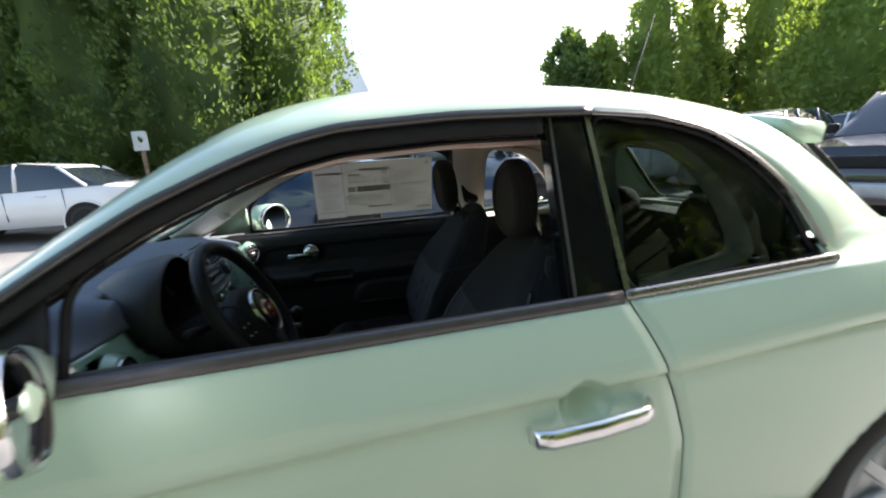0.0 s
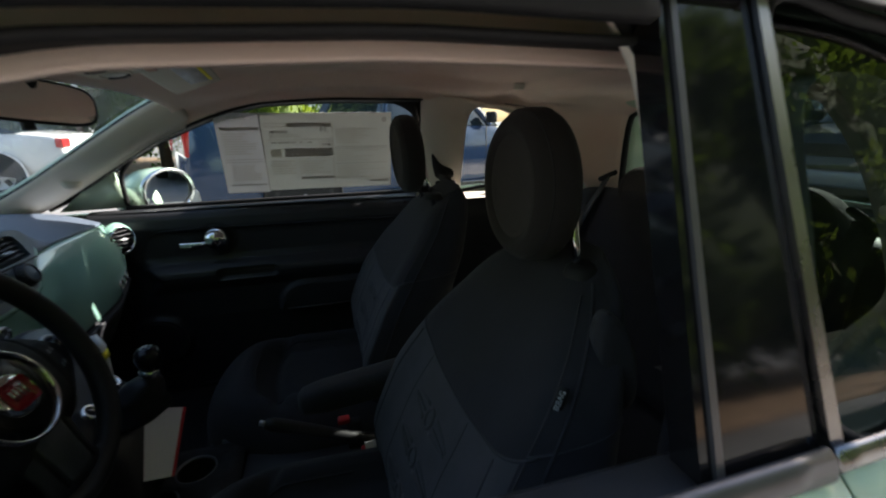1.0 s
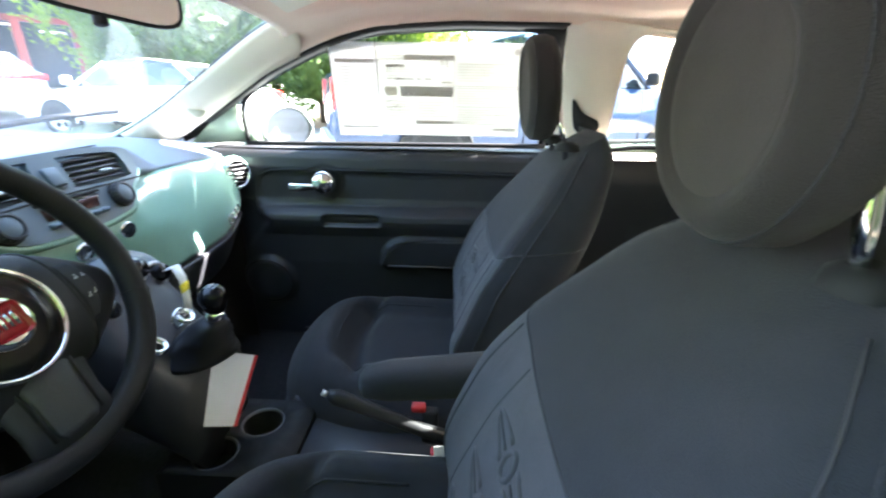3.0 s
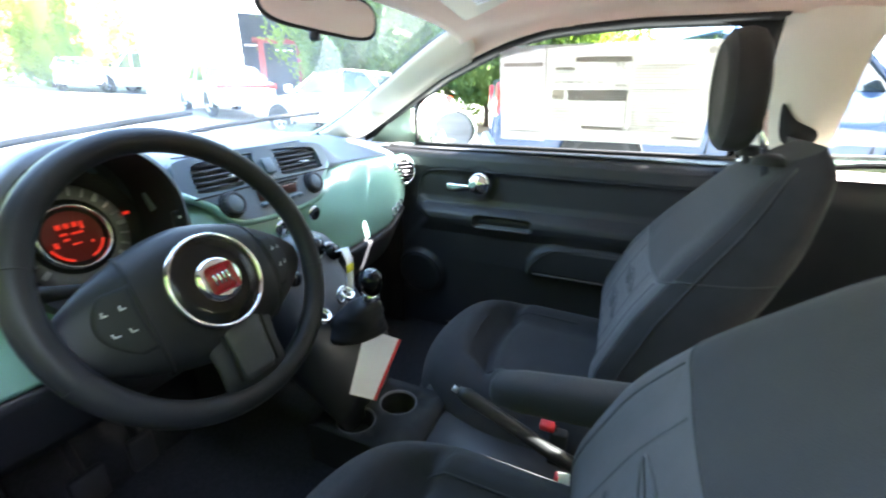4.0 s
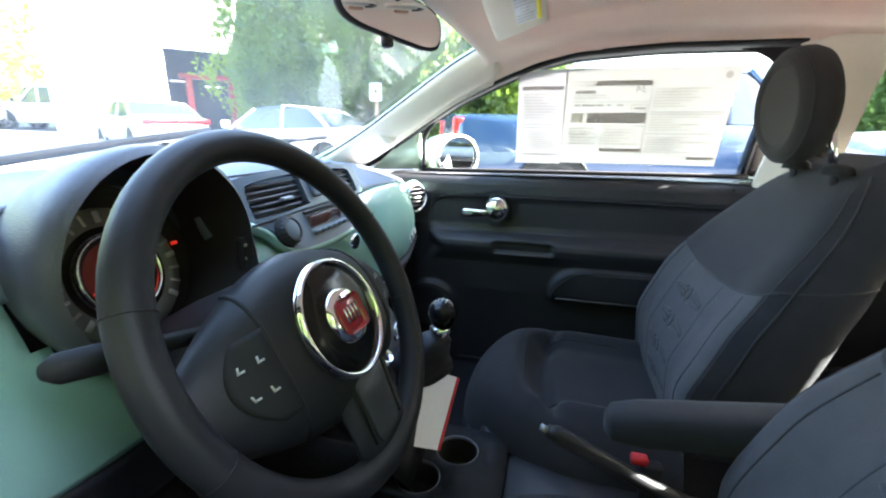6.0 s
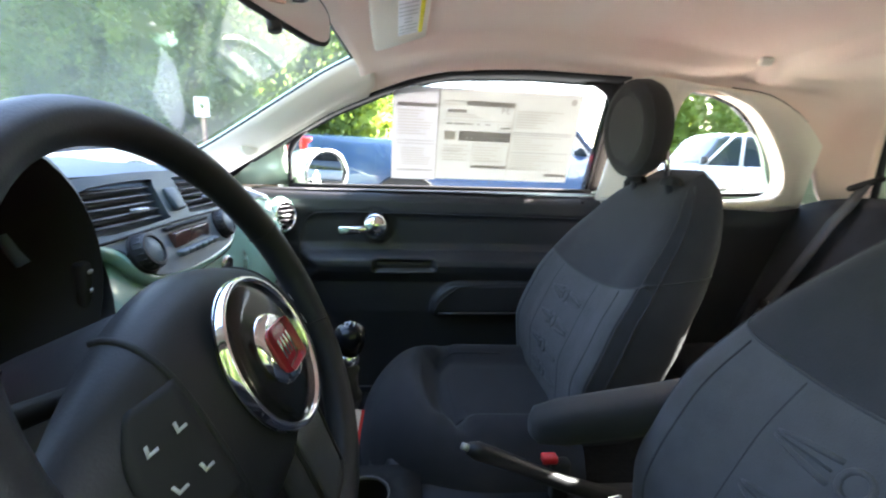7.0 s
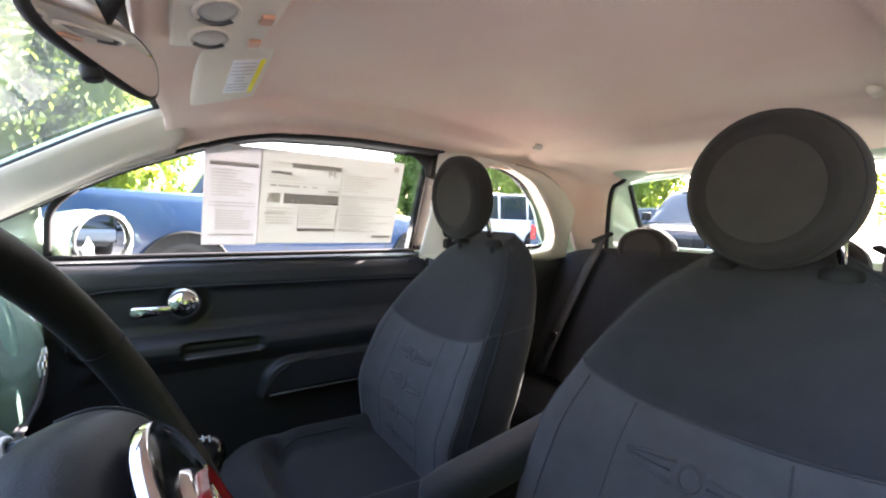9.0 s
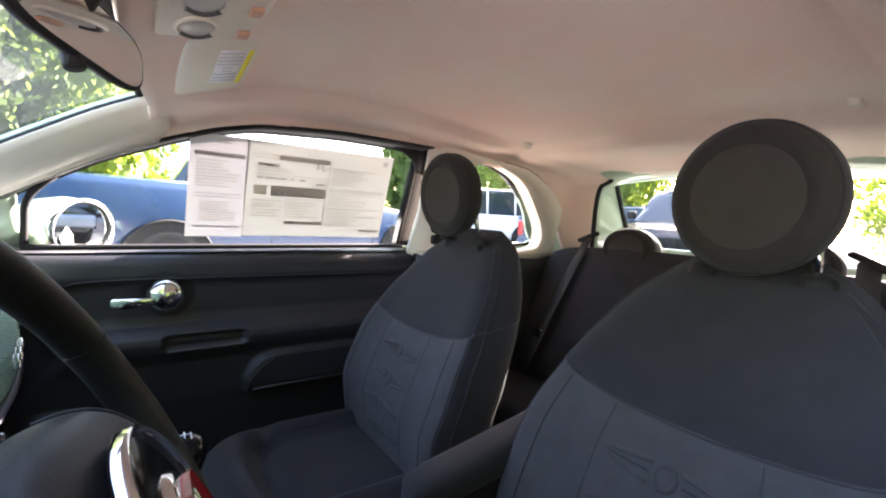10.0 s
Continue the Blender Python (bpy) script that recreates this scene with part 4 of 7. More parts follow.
part("panel_gap", tube([stack(y, 0.9600 - 0.10 * (y - Y0) ** 2) + Vector((0.0005, 0, 0)) for y in np.linspace(Y0 - 0.185, Y0 + 0.185, 20)], 0.0016, 6), MATT_BLACK, dash)
sw = box(0, 0, 0, 0.008, 0.028, 0.034, 0.003)
sw.transform(Matrix.Translation(stack(Y0, 0.99) + Vector((0.003, 0, 0))) @ Matrix.Rotation(radians(-29), 4, "Y"))
part("hazard_switch", sw, DASH_GREY, dash)
radio = part("radio_slot", box(stack(Y0, 0.9545).x + 0.001, Y0, 0.9545, 0.010, 0.125, 0.005, 0.001), MATT_BLACK, dash)
part("radio_display", box(stack(Y0, 0.9385).x + 0.0015, Y0 - 0.004, 0.9385, 0.010, 0.105, 0.020, 0.001), material("display_glass", (0.10, 0.05, 0.045), 0.15, coat=0.6), dash, "dim reddish radio display")
part("radio_keys", box(stack(Y0, 0.921).x + 0.002, Y0, 0.921, 0.010, 0.120, 0.008, 0.002), DASH_GREY, dash)
for k in range(6):
    part("radio_key", box(stack(Y0, 0.921).x + 0.005, Y0 - 0.05 + 0.02 * k, 0.921, 0.008, 0.017, 0.007, 0.0015), DASH_GREY, dash)
for y in (Y0 - 0.122, Y0 + 0.107):
    m = frame_matrix(stack(y, 0.936) + Vector((0.002, 0, 0.001)), (0.92, 0, 0.39))
    part("radio_ring", lathe([(0.026, -0.006), (0.026, 0.000), (0.0245, 0.001), (0.022, -0.002)], 28, m=m), MATT_BLACK, dash)
    kn = sharp(part("radio_knob", lathe([(0.0165, 0.010), (0.0172, 0.0135), (0.0205, 0.013), (0.0225, 0.009), (0.0235, -0.002)], 28, m=m), PLASTIC, dash, "dark knurled knob with a grey face"), 50)
    part("knob_face", lathe([(0.0, 0.0125), (0.0145, 0.0120), (0.0168, 0.0105)], 28, m=m), DASH_GREY, kn)
    for k in range(20):
        rib = box(0.0222, 0, 0.0055, 0.0016, 0.0022, 0.010)
        rib.transform(m @ Matrix.Rotation(2 * math.pi * k / 20, 4, "Z"))
        part("knob_rib", rib, PLASTIC, kn)
# chrome buttons low in the fascia and the badge on the passenger side
for y, z in ((0.077, 0.875), (Y0 - 0.02, 0.862)):
    m = frame_matrix(fascia(y, (0.952 - z) / 0.187) + Vector((0.002, 0, 0)), (0.97, 0, -0.1))
    part("dash_button", lathe([(0.0, 0.006), (0.010, 0.006), (0.013, 0.004), (0.015, 0.007), (0.017, 0.0)], 24, m=m), CHROME, dash)
for k in range(3):
    pts = [fascia(0.475 + 0.026 * k + 0.011 * math.cos(a), 0.86 - 0.07 * math.sin(a)) + Vector((0.003, 0, 0)) for a in np.linspace(0, 2 * math.pi, 14, endpoint=False)]
    part("dash_badge", tube(pts, 0.0022, 5, closed=True), CHROME, dash)


def round_vent(y, v, r):
    m = frame_matrix(fascia(y, v) + Vector((0.024 if y < 0 else 0.015, 0, 0)), (1, 0.10 if y < 0 else -0.5, 0.05))
    rim = part("side_vent", lathe([(r * 0.86, -0.02), (r * 0.90, 0.006), (r * 0.96, 0.010), (r, 0.006), (r * 1.02, -0.004)], 36, m=m), CHROME, dash, "round air vent with a chrome rim")
    part("vent_well", lathe([(0, -0.016), (r * 0.88, -0.016)], 28, m=m), MATT_BLACK, rim)
    for k in range(5):
        h = r * (-0.64 + 0.32 * k)
        w = math.sqrt(r * r * 0.74 - h * h)
        sl = box(0, h, -0.004, 2 * w, 0.0035, 0.018, 0.001)
        sl.transform(m)
        part("vent_slat", sl, PLASTIC, rim)
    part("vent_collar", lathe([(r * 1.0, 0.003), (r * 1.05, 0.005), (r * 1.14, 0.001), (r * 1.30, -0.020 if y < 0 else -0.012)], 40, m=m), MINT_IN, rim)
    tb = box(0, 0, 0.004, 0.03, 0.006, 0.008, 0.002)
    tb.transform(m)
    part("vent_tab", tb, SILVER, rim)


round_vent(-0.572, 0.40, 0.050)
round_vent(0.585, 0.36, 0.042)

# instrument pod
hood_rings = []
for x, r in ((-0.585, 0.115), (-0.590, 0.122), (-0.615, 0.123), (-0.66, 0.114), (-0.72, 0.088), (-0.78, 0.05)):
    hood_rings.append([(x + 0.10 * (math.sin(a) < 0) * (-math.sin(a)) * 0.3, PY + r * 1.0 * math.cos(a), PZ + r * math.sin(a)) for a in np.linspace(0, 2 * math.pi, 40, endpoint=False)])
pod = part("instrument_pod", loft(hood_rings, cap=False), POD_GREY, dash, "round charcoal instrument hood")
part("pod_lining", loft([[(x, PY + r * math.cos(a), PZ + r * math.sin(a)) for a in np.linspace(0, 2 * math.pi, 40, endpoint=False)] for x, r in ((-0.585, 0.115), (-0.62, 0.108), (-0.685, 0.100))], cap=False), MATT_BLACK, pod)
gm = frame_matrix((-0.678, PY, PZ - 0.022), (0.96, 0, 0.28)) @ Matrix.Diagonal((0.9, 0.9, 1, 1))
part("gauge_back", lathe([(0, 0.0), (0.116, 0.0)], 36, m=gm), MATT_BLACK, pod)
part("gauge_scale", lathe([(0.062, 0.003), (0.066, 0.006), (0.083, 0.004), (0.086, 0.0)], 40, m=gm), material("gauge_band", (0.16, 0.16, 0.165), 0.45, vary=0.1, scale=60), pod, "grey speed scale round the dial")
for k in range(19):
    a = radians(-40 + 260 * k / 18)
    tk = box(0.074, 0, 0.007, 0.014, 0.0035 if k % 3 else 0.007, 0.001)
    tk.transform(gm @ Matrix.Rotation(a, 4, "Z"))
    part("gauge_tick", tk, GAUGE_TICK, pod)
part("gauge_ring", lathe([(0.048, 0.004), (0.049, 0.012), (0.053, 0.012), (0.055, 0.003)], 40, m=gm), CHROME, pod, "chrome ring of the inner dial")
part("gauge_dial", lathe([(0, 0.004), (0.042, 0.004)], 32, m=gm), DIAL_LIT, pod, "red backlit display")
part("dial_surround", lathe([(0.042, 0.0042), (0.048, 0.005)], 32, m=gm), MATT_BLACK, pod)
for w, h, y, z in ((0.007, 0.008, -0.016, 0.019), (0.007, 0.008, -0.005, 0.019), (0.007, 0.008, 0.007, 0.019), (0.004, 0.012, 0.016, 0.016), (0.010, 0.004, -0.013, 0.006), (0.016, 0.004, 0.006, 0.005), (0.008, 0.004, -0.012, -0.003), (0.006, 0.009, -0.028, -0.008), (0.004, 0.004, 0.022, -0.014), (0.012, 0.003, 0.0, -0.012)):
    seg = box(y, z, 0.006, w, h, 0.002)
    seg.transform(gm)
    part("gauge_segment", seg, GAUGE_RED, pod, "red lit dial figures")
for a0, a1 in ((200, 250), (290, 340)):
    part("gauge_arc", tube([gm @ Vector((0.040 * math.cos(radians(a)), 0.040 * math.sin(radians(a)), 0.006)) for a in np.linspace(a0, a1, 8)], 0.0018, 5), GAUGE_RED, pod)
tell = box(0.088, 0.018, 0.006, 0.009, 0.005, 0.002)
tell.transform(gm)
part("warning_light", tell, GAUGE_RED, pod, "red warning light")
trip = part("trip_panel", box(-0.60, PY + 0.112, 0.925, 0.012, 0.018, 0.06, 0.004), MATT_BLACK, pod)
for k in range(3):
    part("key_symbol", box(-0.5935, PY + 0.112, 0.945 - 0.018 * k, 0.0012, 0.009, 0.0035), GAUGE_TICK, trip)

# steering wheel and column
SW_C, SW_N = Vector((-0.439, -0.340, 0.916)), Vector((math.cos(0.476), -0.036, math.sin(0.476)))
sm = frame_matrix(SW_C, SW_N)
hm = sm @ Matrix.Translation(sm.inverted() @ Vector((-0.401, -0.349, 0.911)) - Vector((0, 0, 0.046)))
steer = part("steering_wheel", tube([sm @ Vector((0.181 * math.cos(a), 0.181 * math.sin(a), 0)) for a in np.linspace(0, 2 * math.pi, 72, endpoint=False)], 0.0165, 16, closed=True), LEATHER, car, "black leather-rimmed three-spoke steering wheel")
for a in (20, 160, 200, 340):
    part("rim_seam", tube([sm @ (Matrix.Rotation(radians(a), 4, "Z") @ Vector((0.181 + 0.0168 * math.cos(t), 0, 0.0168 * math.sin(t)))) for t in np.linspace(0, 2 * math.pi, 16, endpoint=False)], 0.0008, 4, closed=True), MATT_BLACK, steer)


def boss(x, y):
    """Face of the padded boss and its side spokes: a broad lens that flattens outwards."""
    q = (abs(x) / 0.176) ** 2.4 + (abs(y + 0.006) / (0.092 - 0.045 * min(1, abs(x) / 0.17) ** 1.6)) ** 2.6
    z = 0.046 * max(0.0, 1 - min(1.0, q)) ** 0.42
    return z * (1 - 0.55 * ramp01((abs(x) - 0.075) / 0.10)) - 0.004


def half_height(x):
    return (0.092 - 0.045 * min(1, abs(x) / 0.17) ** 1.6) * max(0.0, 1 - (abs(x) / 0.176) ** 2.4) ** (1 / 2.6)


def boss_sheet(x0, x1, cut=0.0):
    def at_b(u, v):
        x = x0(v) + (x1(v) - x0(v)) * u
        y = -0.006 + half_height(x) * math.sin(v * math.pi / 2)
        return hm @ Vector((x, y, boss(x, y)))
    return grid(at_b, list(np.linspace(0, 1, 26)), list(np.linspace(-1, 1, 34)))


EDGE_IN = lambda v: 0.088 - 0.014 * v * v
part("airbag_cover", boss_sheet(lambda v: -EDGE_IN(v), EDGE_IN), LEATHER, steer, "padded black centre boss")
part("boss_rear", loft([[hm @ Vector((k * 0.165 * math.cos(a), -0.008 + k * 0.062 * math.sin(a), z)) for a in np.linspace(0, 2 * math.pi, 32, endpoint=False)] for z, k in ((-0.045, 0.45), (-0.03, 0.60), (-0.004, 0.72))]), PLASTIC, steer)
for sx in (-1, 1):
    a_in, a_out = (lambda v: sx * (EDGE_IN(v) + 0.003)), (lambda v: sx * 0.1745)
    part("spoke", boss_sheet(a_in, a_out), LEATHER, steer)
    part("panel_gap", tube([hm @ Vector((sx * (EDGE_IN(v) + 0.0015), -0.006 + half_height(EDGE_IN(v)) * math.sin(v * math.pi / 2), boss(EDGE_IN(v), -0.006 + half_height(EDGE_IN(v)) * math.sin(v * math.pi / 2)) - 0.0012)) for v in np.linspace(-1, 1, 24)], 0.0024, 6), MATT_BLACK, steer)
    # leaf-shaped switch panel let into the spoke
    def leaf(u, v):
        y = 0.034 - 0.078 * v
        w = 0.040 * math.sin(math.pi * min(1, 0.16 + 0.78 * v)) ** 0.6
        x = EDGE_IN((y + 0.006) / 0.075) + 0.005 + w * u
        return hm @ Vector((sx * x, y, boss(x, y) + 0.0016))
    pad_k = part("key_pad", thick(grid(leaf, list(np.linspace(0, 1, 8)), list(np.linspace(0, 1, 16))), 0.001), MATT_BLACK, steer, "black switch panel in the spoke")
    for u, v in ((0.30, 0.30), (0.70, 0.30), (0.30, 0.64), (0.68, 0.62)):
        c = leaf(u, v)
        kx, ky = (leaf(u + 0.05, v) - c).normalized(), (leaf(u, v - 0.05) - c).normalized()
        kn_m = Matrix((kx, ky, kx.cross(ky) * sx)).transposed().to_4x4()
        b = merge(box(0, 0, 0.0022, 0.0062, 0.0018, 0.0006), box(0.0022, 0.0028, 0.0022, 0.0018, 0.0046, 0.0006))
        b.transform(Matrix.Translation(c) @ kn_m)
        part("key_symbol", b, GAUGE_TICK, pad_k)
# one broad lower spoke with a slot on either side of its grey inlay
leg = loft([[sm @ Vector((w * math.copysign(abs(math.cos(t)) ** 0.5, math.cos(t)), y, z + 0.010 * math.sin(t))) for t in np.linspace(0, 2 * math.pi, 20, endpoint=False)] for y, w, z in ((-0.055, 0.062, 0.010), (-0.09, 0.052, 0.008), (-0.13, 0.047, 0.004), (-0.172, 0.050, 0.0))])
part("spoke", leg, PLASTIC, steer)
part("spoke_inlay", loft([[sm @ Vector((w * math.cos(t), y, z + 0.003 * math.sin(t))) for t in np.linspace(0, 2 * math.pi, 12, endpoint=False)] for y, w, z in ((-0.075, 0.030, 0.020), (-0.11, 0.027, 0.017), (-0.150, 0.026, 0.013), (-0.160, 0.020, 0.011))]), POD_GREY, steer)
for sx in (-1, 1):
    part("panel_gap", tube([sm @ Vector((sx * w, y, z)) for y, w, z in ((-0.072, 0.033, 0.019), (-0.11, 0.030, 0.016), (-0.155, 0.029, 0.011))], 0.0022, 6), MATT_BLACK, steer)
bm_b = hm @ Matrix.Translation((0, 0, 0.046))
part("boss_plate", lathe([(0, 0.0035), (0.02, 0.0032), (0.04, 0.0022), (0.0575, 0.0008), (0.062, -0.006)], 48, m=bm_b), GLOSS_BLACK, steer, "glossy black round plate")
part("boss_ring", lathe([(0.0570, 0.0005), (0.0580, 0.0026), (0.0602, 0.0038), (0.0622, 0.0026), (0.0632, -0.004)], 56, m=bm_b), CHROME, steer, "chrome ring on the boss")
part("badge_rim", lathe([(0.0, 0.008), (0.022, 0.008), (0.027, 0.007), (0.0295, 0.002)], 40, m=bm_b), CHROME, steer)
sq = box(0, 0, 0.0085, 0.037, 0.037, 0.003, 0.0065, seg=4)
sq.transform(bm_b)
part("badge_field", sq, RED_ENAMEL, steer, "dark red enamel badge field")
for k in range(4):
    bar = box(-0.0096 + 0.0064 * k, 0, 0.0104, 0.0036, 0.016, 0.001)
    bar.transform(bm_b)
    part("badge_mark", bar, CHROME, steer)
part("steering_column", loft([[sm @ Vector((k * 0.075 * math.cos(a), -0.01 + k * 0.065 * math.sin(a), z)) for a in np.linspace(0, 2 * math.pi, 24, endpoint=False)] for z, k in ((-0.04, 0.85), (-0.06, 1.0), (-0.15, 1.05), (-0.26, 1.0))]), PLASTIC, car, "black steering column shroud")
part("column_stalk", tube([sm @ Vector(p) for p in ((-0.06, 0.02, -0.06), (-0.12, 0.035, -0.062), (-0.165, 0.046, -0.062), (-0.19, 0.052, -0.060), (-0.198, 0.054, -0.059))], [0.007, 0.008, 0.012, 0.011, 0.006], 10), MATT_BLACK, car)
part("column_stalk", tube([sm @ Vector(p) for p in ((0.06, 0.0, -0.06), (0.10, 0.0, -0.064), (0.13, 0.0, -0.066))], [0.008, 0.009, 0.010], 10), MATT_BLACK, car)

# heater panel, shift boot and knob
console = part("centre_console", loft([[(x, Y0 + w * math.copysign(abs(math.cos(a)) ** 0.5, math.cos(a)), z + h * math.copysign(abs(math.sin(a)) ** 0.6, math.sin(a))) for a in np.linspace(0, 2 * math.pi, 28, endpoint=False)]
               for x, w, z, h in ((-0.72, 0.125, 0.70, 0.17), (-0.60, 0.120, 0.70, 0.135), (-0.56, 0.118, 0.66, 0.13), (-0.49, 0.110, 0.59, 0.11), (-0.42, 0.105, 0.53, 0.11))]), PLASTIC, car, "black centre console under the dashboard")
part("heater_panel", loft([[(x + 0.45 * k * h - 0.0, Y0 + w * math.cos(a), z + 0.07 * math.sin(a)) for a in np.linspace(0, 2 * math.pi, 28, endpoint=False) for h in (-0.05 * math.sin(a),)] for x, w, z, k in ((-0.585, 0.118, 0.775, 1), (-0.568, 0.118, 0.775, 1), (-0.560, 0.10, 0.775, 1))]), DASH_GREY, console)
for y, z in ((Y0 - 0.055, 0.762), (Y0 + 0.03, 0.805), (Y0 + 0.085, 0.775)):
    m = frame_matrix((-0.560, y, z), (0.92, 0, 0.35))
    part("heater_knob", lathe([(0, 0.022), (0.015, 0.022), (0.018, 0.018), (0.020, 0.002)], 24, m=m), GLOSS_BLACK, console)
    part("heater_ring", lathe([(0.020, 0.0), (0.022, 0.006), (0.027, 0.004), (0.028, -0.004)], 28, m=m), SILVER, console)
part("chrome_socket", lathe([(0.010, -0.004), (0.013, 0.004), (0.018, 0.004), (0.020, -0.003)], 24, m=frame_matrix((-0.475, Y0 - 0.06, 0.700), (0.6, 0, 0.8))), CHROME, console)
part("chrome_socket", lathe([(0.010, -0.004), (0.012, 0.004), (0.017, 0.004), (0.019, -0.003)], 24, m=frame_matrix((-0.470, Y0 + 0.02, 0.716), (0.6, 0, 0.8))), CHROME, console)
boot = []
for k in range(11):
    t = k / 10
    r = (0.060 * (1 - t) ** 0.55 * (1 - 0.20 * t) + 0.013) * (1 + 0.05 * math.sin(k * 2.6))
    boot.append([(-0.44 + 0.05 * t + r * math.cos(a) * (1 + 0.06 * math.sin(4 * a + 0.8 * k)), -0.02 - 0.012 * t + 0.92 * r * math.sin(a) * (1 + 0.05 * math.sin(3 * a - k)), 0.652 + 0.088 * t) for a in np.linspace(0, 2 * math.pi, 28, endpoint=False)])
lever = part("gear_lever", loft(boot), LEATHER, car, "black leather gaiter and knob of the gear lever")
part("lever_collar", lathe([(0.014, -0.014), (0.019, -0.008), (0.019, 0.004), (0.013, 0.008)], 24, m=Matrix.Translation((-0.383, -0.032, 0.748))), CHROME, lever)
part("lever_knob", lathe([(0.012, -0.03), (0.020, -0.020), (0.026, 0.0), (0.024, 0.012), (0.016, 0.021), (0, 0.025)], 28, m=Matrix.Translation((-0.378, -0.035, 0.781))), GLOSS_BLACK, lever)
for k in range(3):
    bar = box(-0.378 + 0.007 * (k - 1), -0.035, 0.806 - 0.002 * abs(k - 1), 0.0018, 0.016, 0.001)
    part("knob_mark", bar, SILVER, lever)
part("knob_mark", box(-0.378, -0.035, 0.8065, 0.016, 0.0018, 0.001), SILVER, lever)

# tunnel tray with cup holders, hand brake
tray = part("tunnel_tray", loft([[(x, -0.015 + w * math.copysign(abs(math.cos(a)) ** 0.5, math.cos(a)), 0.36 + h * math.copysign(abs(math.sin(a)) ** 0.5, math.sin(a))) for a in np.linspace(0, 2 * math.pi, 24, endpoint=False)]
            for x, w, h in ((-0.50, 0.085, 0.02), (-0.46, 0.095, 0.02), (-0.27, 0.095, 0.02), (-0.25, 0.093, 0.078), (-0.10, 0.085, 0.07), (0.22, 0.08, 0.06))]), PLASTIC, car, "black tunnel tray with cup holders")
tray_rim = smooth_loop([(-0.50, -0.10), (-0.49, -0.118), (-0.27, -0.118), (-0.255, -0.10), (-0.255, 0.075), (-0.27, 0.092), (-0.49, 0.092), (-0.50, 0.075)], 4)
wells = [[(cx + 0.043 * math.cos(a), cy + 0.041 * math.sin(a)) for a in np.linspace(0, 2 * math.pi, 32, endpoint=False)] for cx, cy in ((-0.358, 0.022), (-0.418, -0.066))]
top_plate = outline(tray_rim, wells)
for v in top_plate.verts:
    v.co = Vector((v.co.x, v.co.z, 0.442))
part("tray_top", thick(top_plate, 0.003), MATT_BLACK, tray)
part("tray_wall", loft([[(x, y, z) for x, y in tray_rim] for z in (0.34, 0.40, 0.441)], cap=False), MATT_BLACK, tray)
for x, y in ((-0.358, 0.022), (-0.418, -0.066)):
    m = Matrix.Translation((x, y, 0.442)) @ Matrix.Diagonal((1.02, 0.975, 1, 1))
    part("cup_holder", lathe([(0.040, -0.002), (0.0415, 0.003), (0.044, 0.004), (0.0465, 0.001)], 32, m=m), SATIN, tray)
    part("cup_well", lathe([(0.0, -0.060), (0.034, -0.060), (0.0365, -0.055), (0.0415, 0.0)], 28, m=m), MATT_BLACK, tray)
brake = part("hand_brake", tube([(0.10, -0.035, 0.46), (0.0, -0.034, 0.495), (-0.10, -0.042, 0.548), (-0.165, -0.046, 0.578), (-0.182, -0.047, 0.585)], [0.016, 0.014, 0.014, 0.016, 0.010], 12), LEATHER, car, "black hand brake lever")
part("brake_button", tube([(-0.182, -0.047, 0.585), (-0.193, -0.047, 0.590)], 0.006, 10), SILVER, brake)

# seats
def seat_back():
    """Half width, middle and depth of a front seat's back, by height."""
    W = soft_table([(0, 0.225), (0.15, 0.245), (0.35, 0.252), (0.55, 0.243), (0.74, 0.208), (0.87, 0.168), (0.95, 0.130), (1.0, 0.085)], width=12)
    XC = soft_table([(0, 0.116), (0.25, 0.116), (0.5, 0.166), (0.8, 0.254), (1.0, 0.305)])
    D = soft_table([(0, 0.086), (0.3, 0.097), (0.7, 0.087), (0.93, 0.060), (1.0, 0.024)])
    return W, XC, D


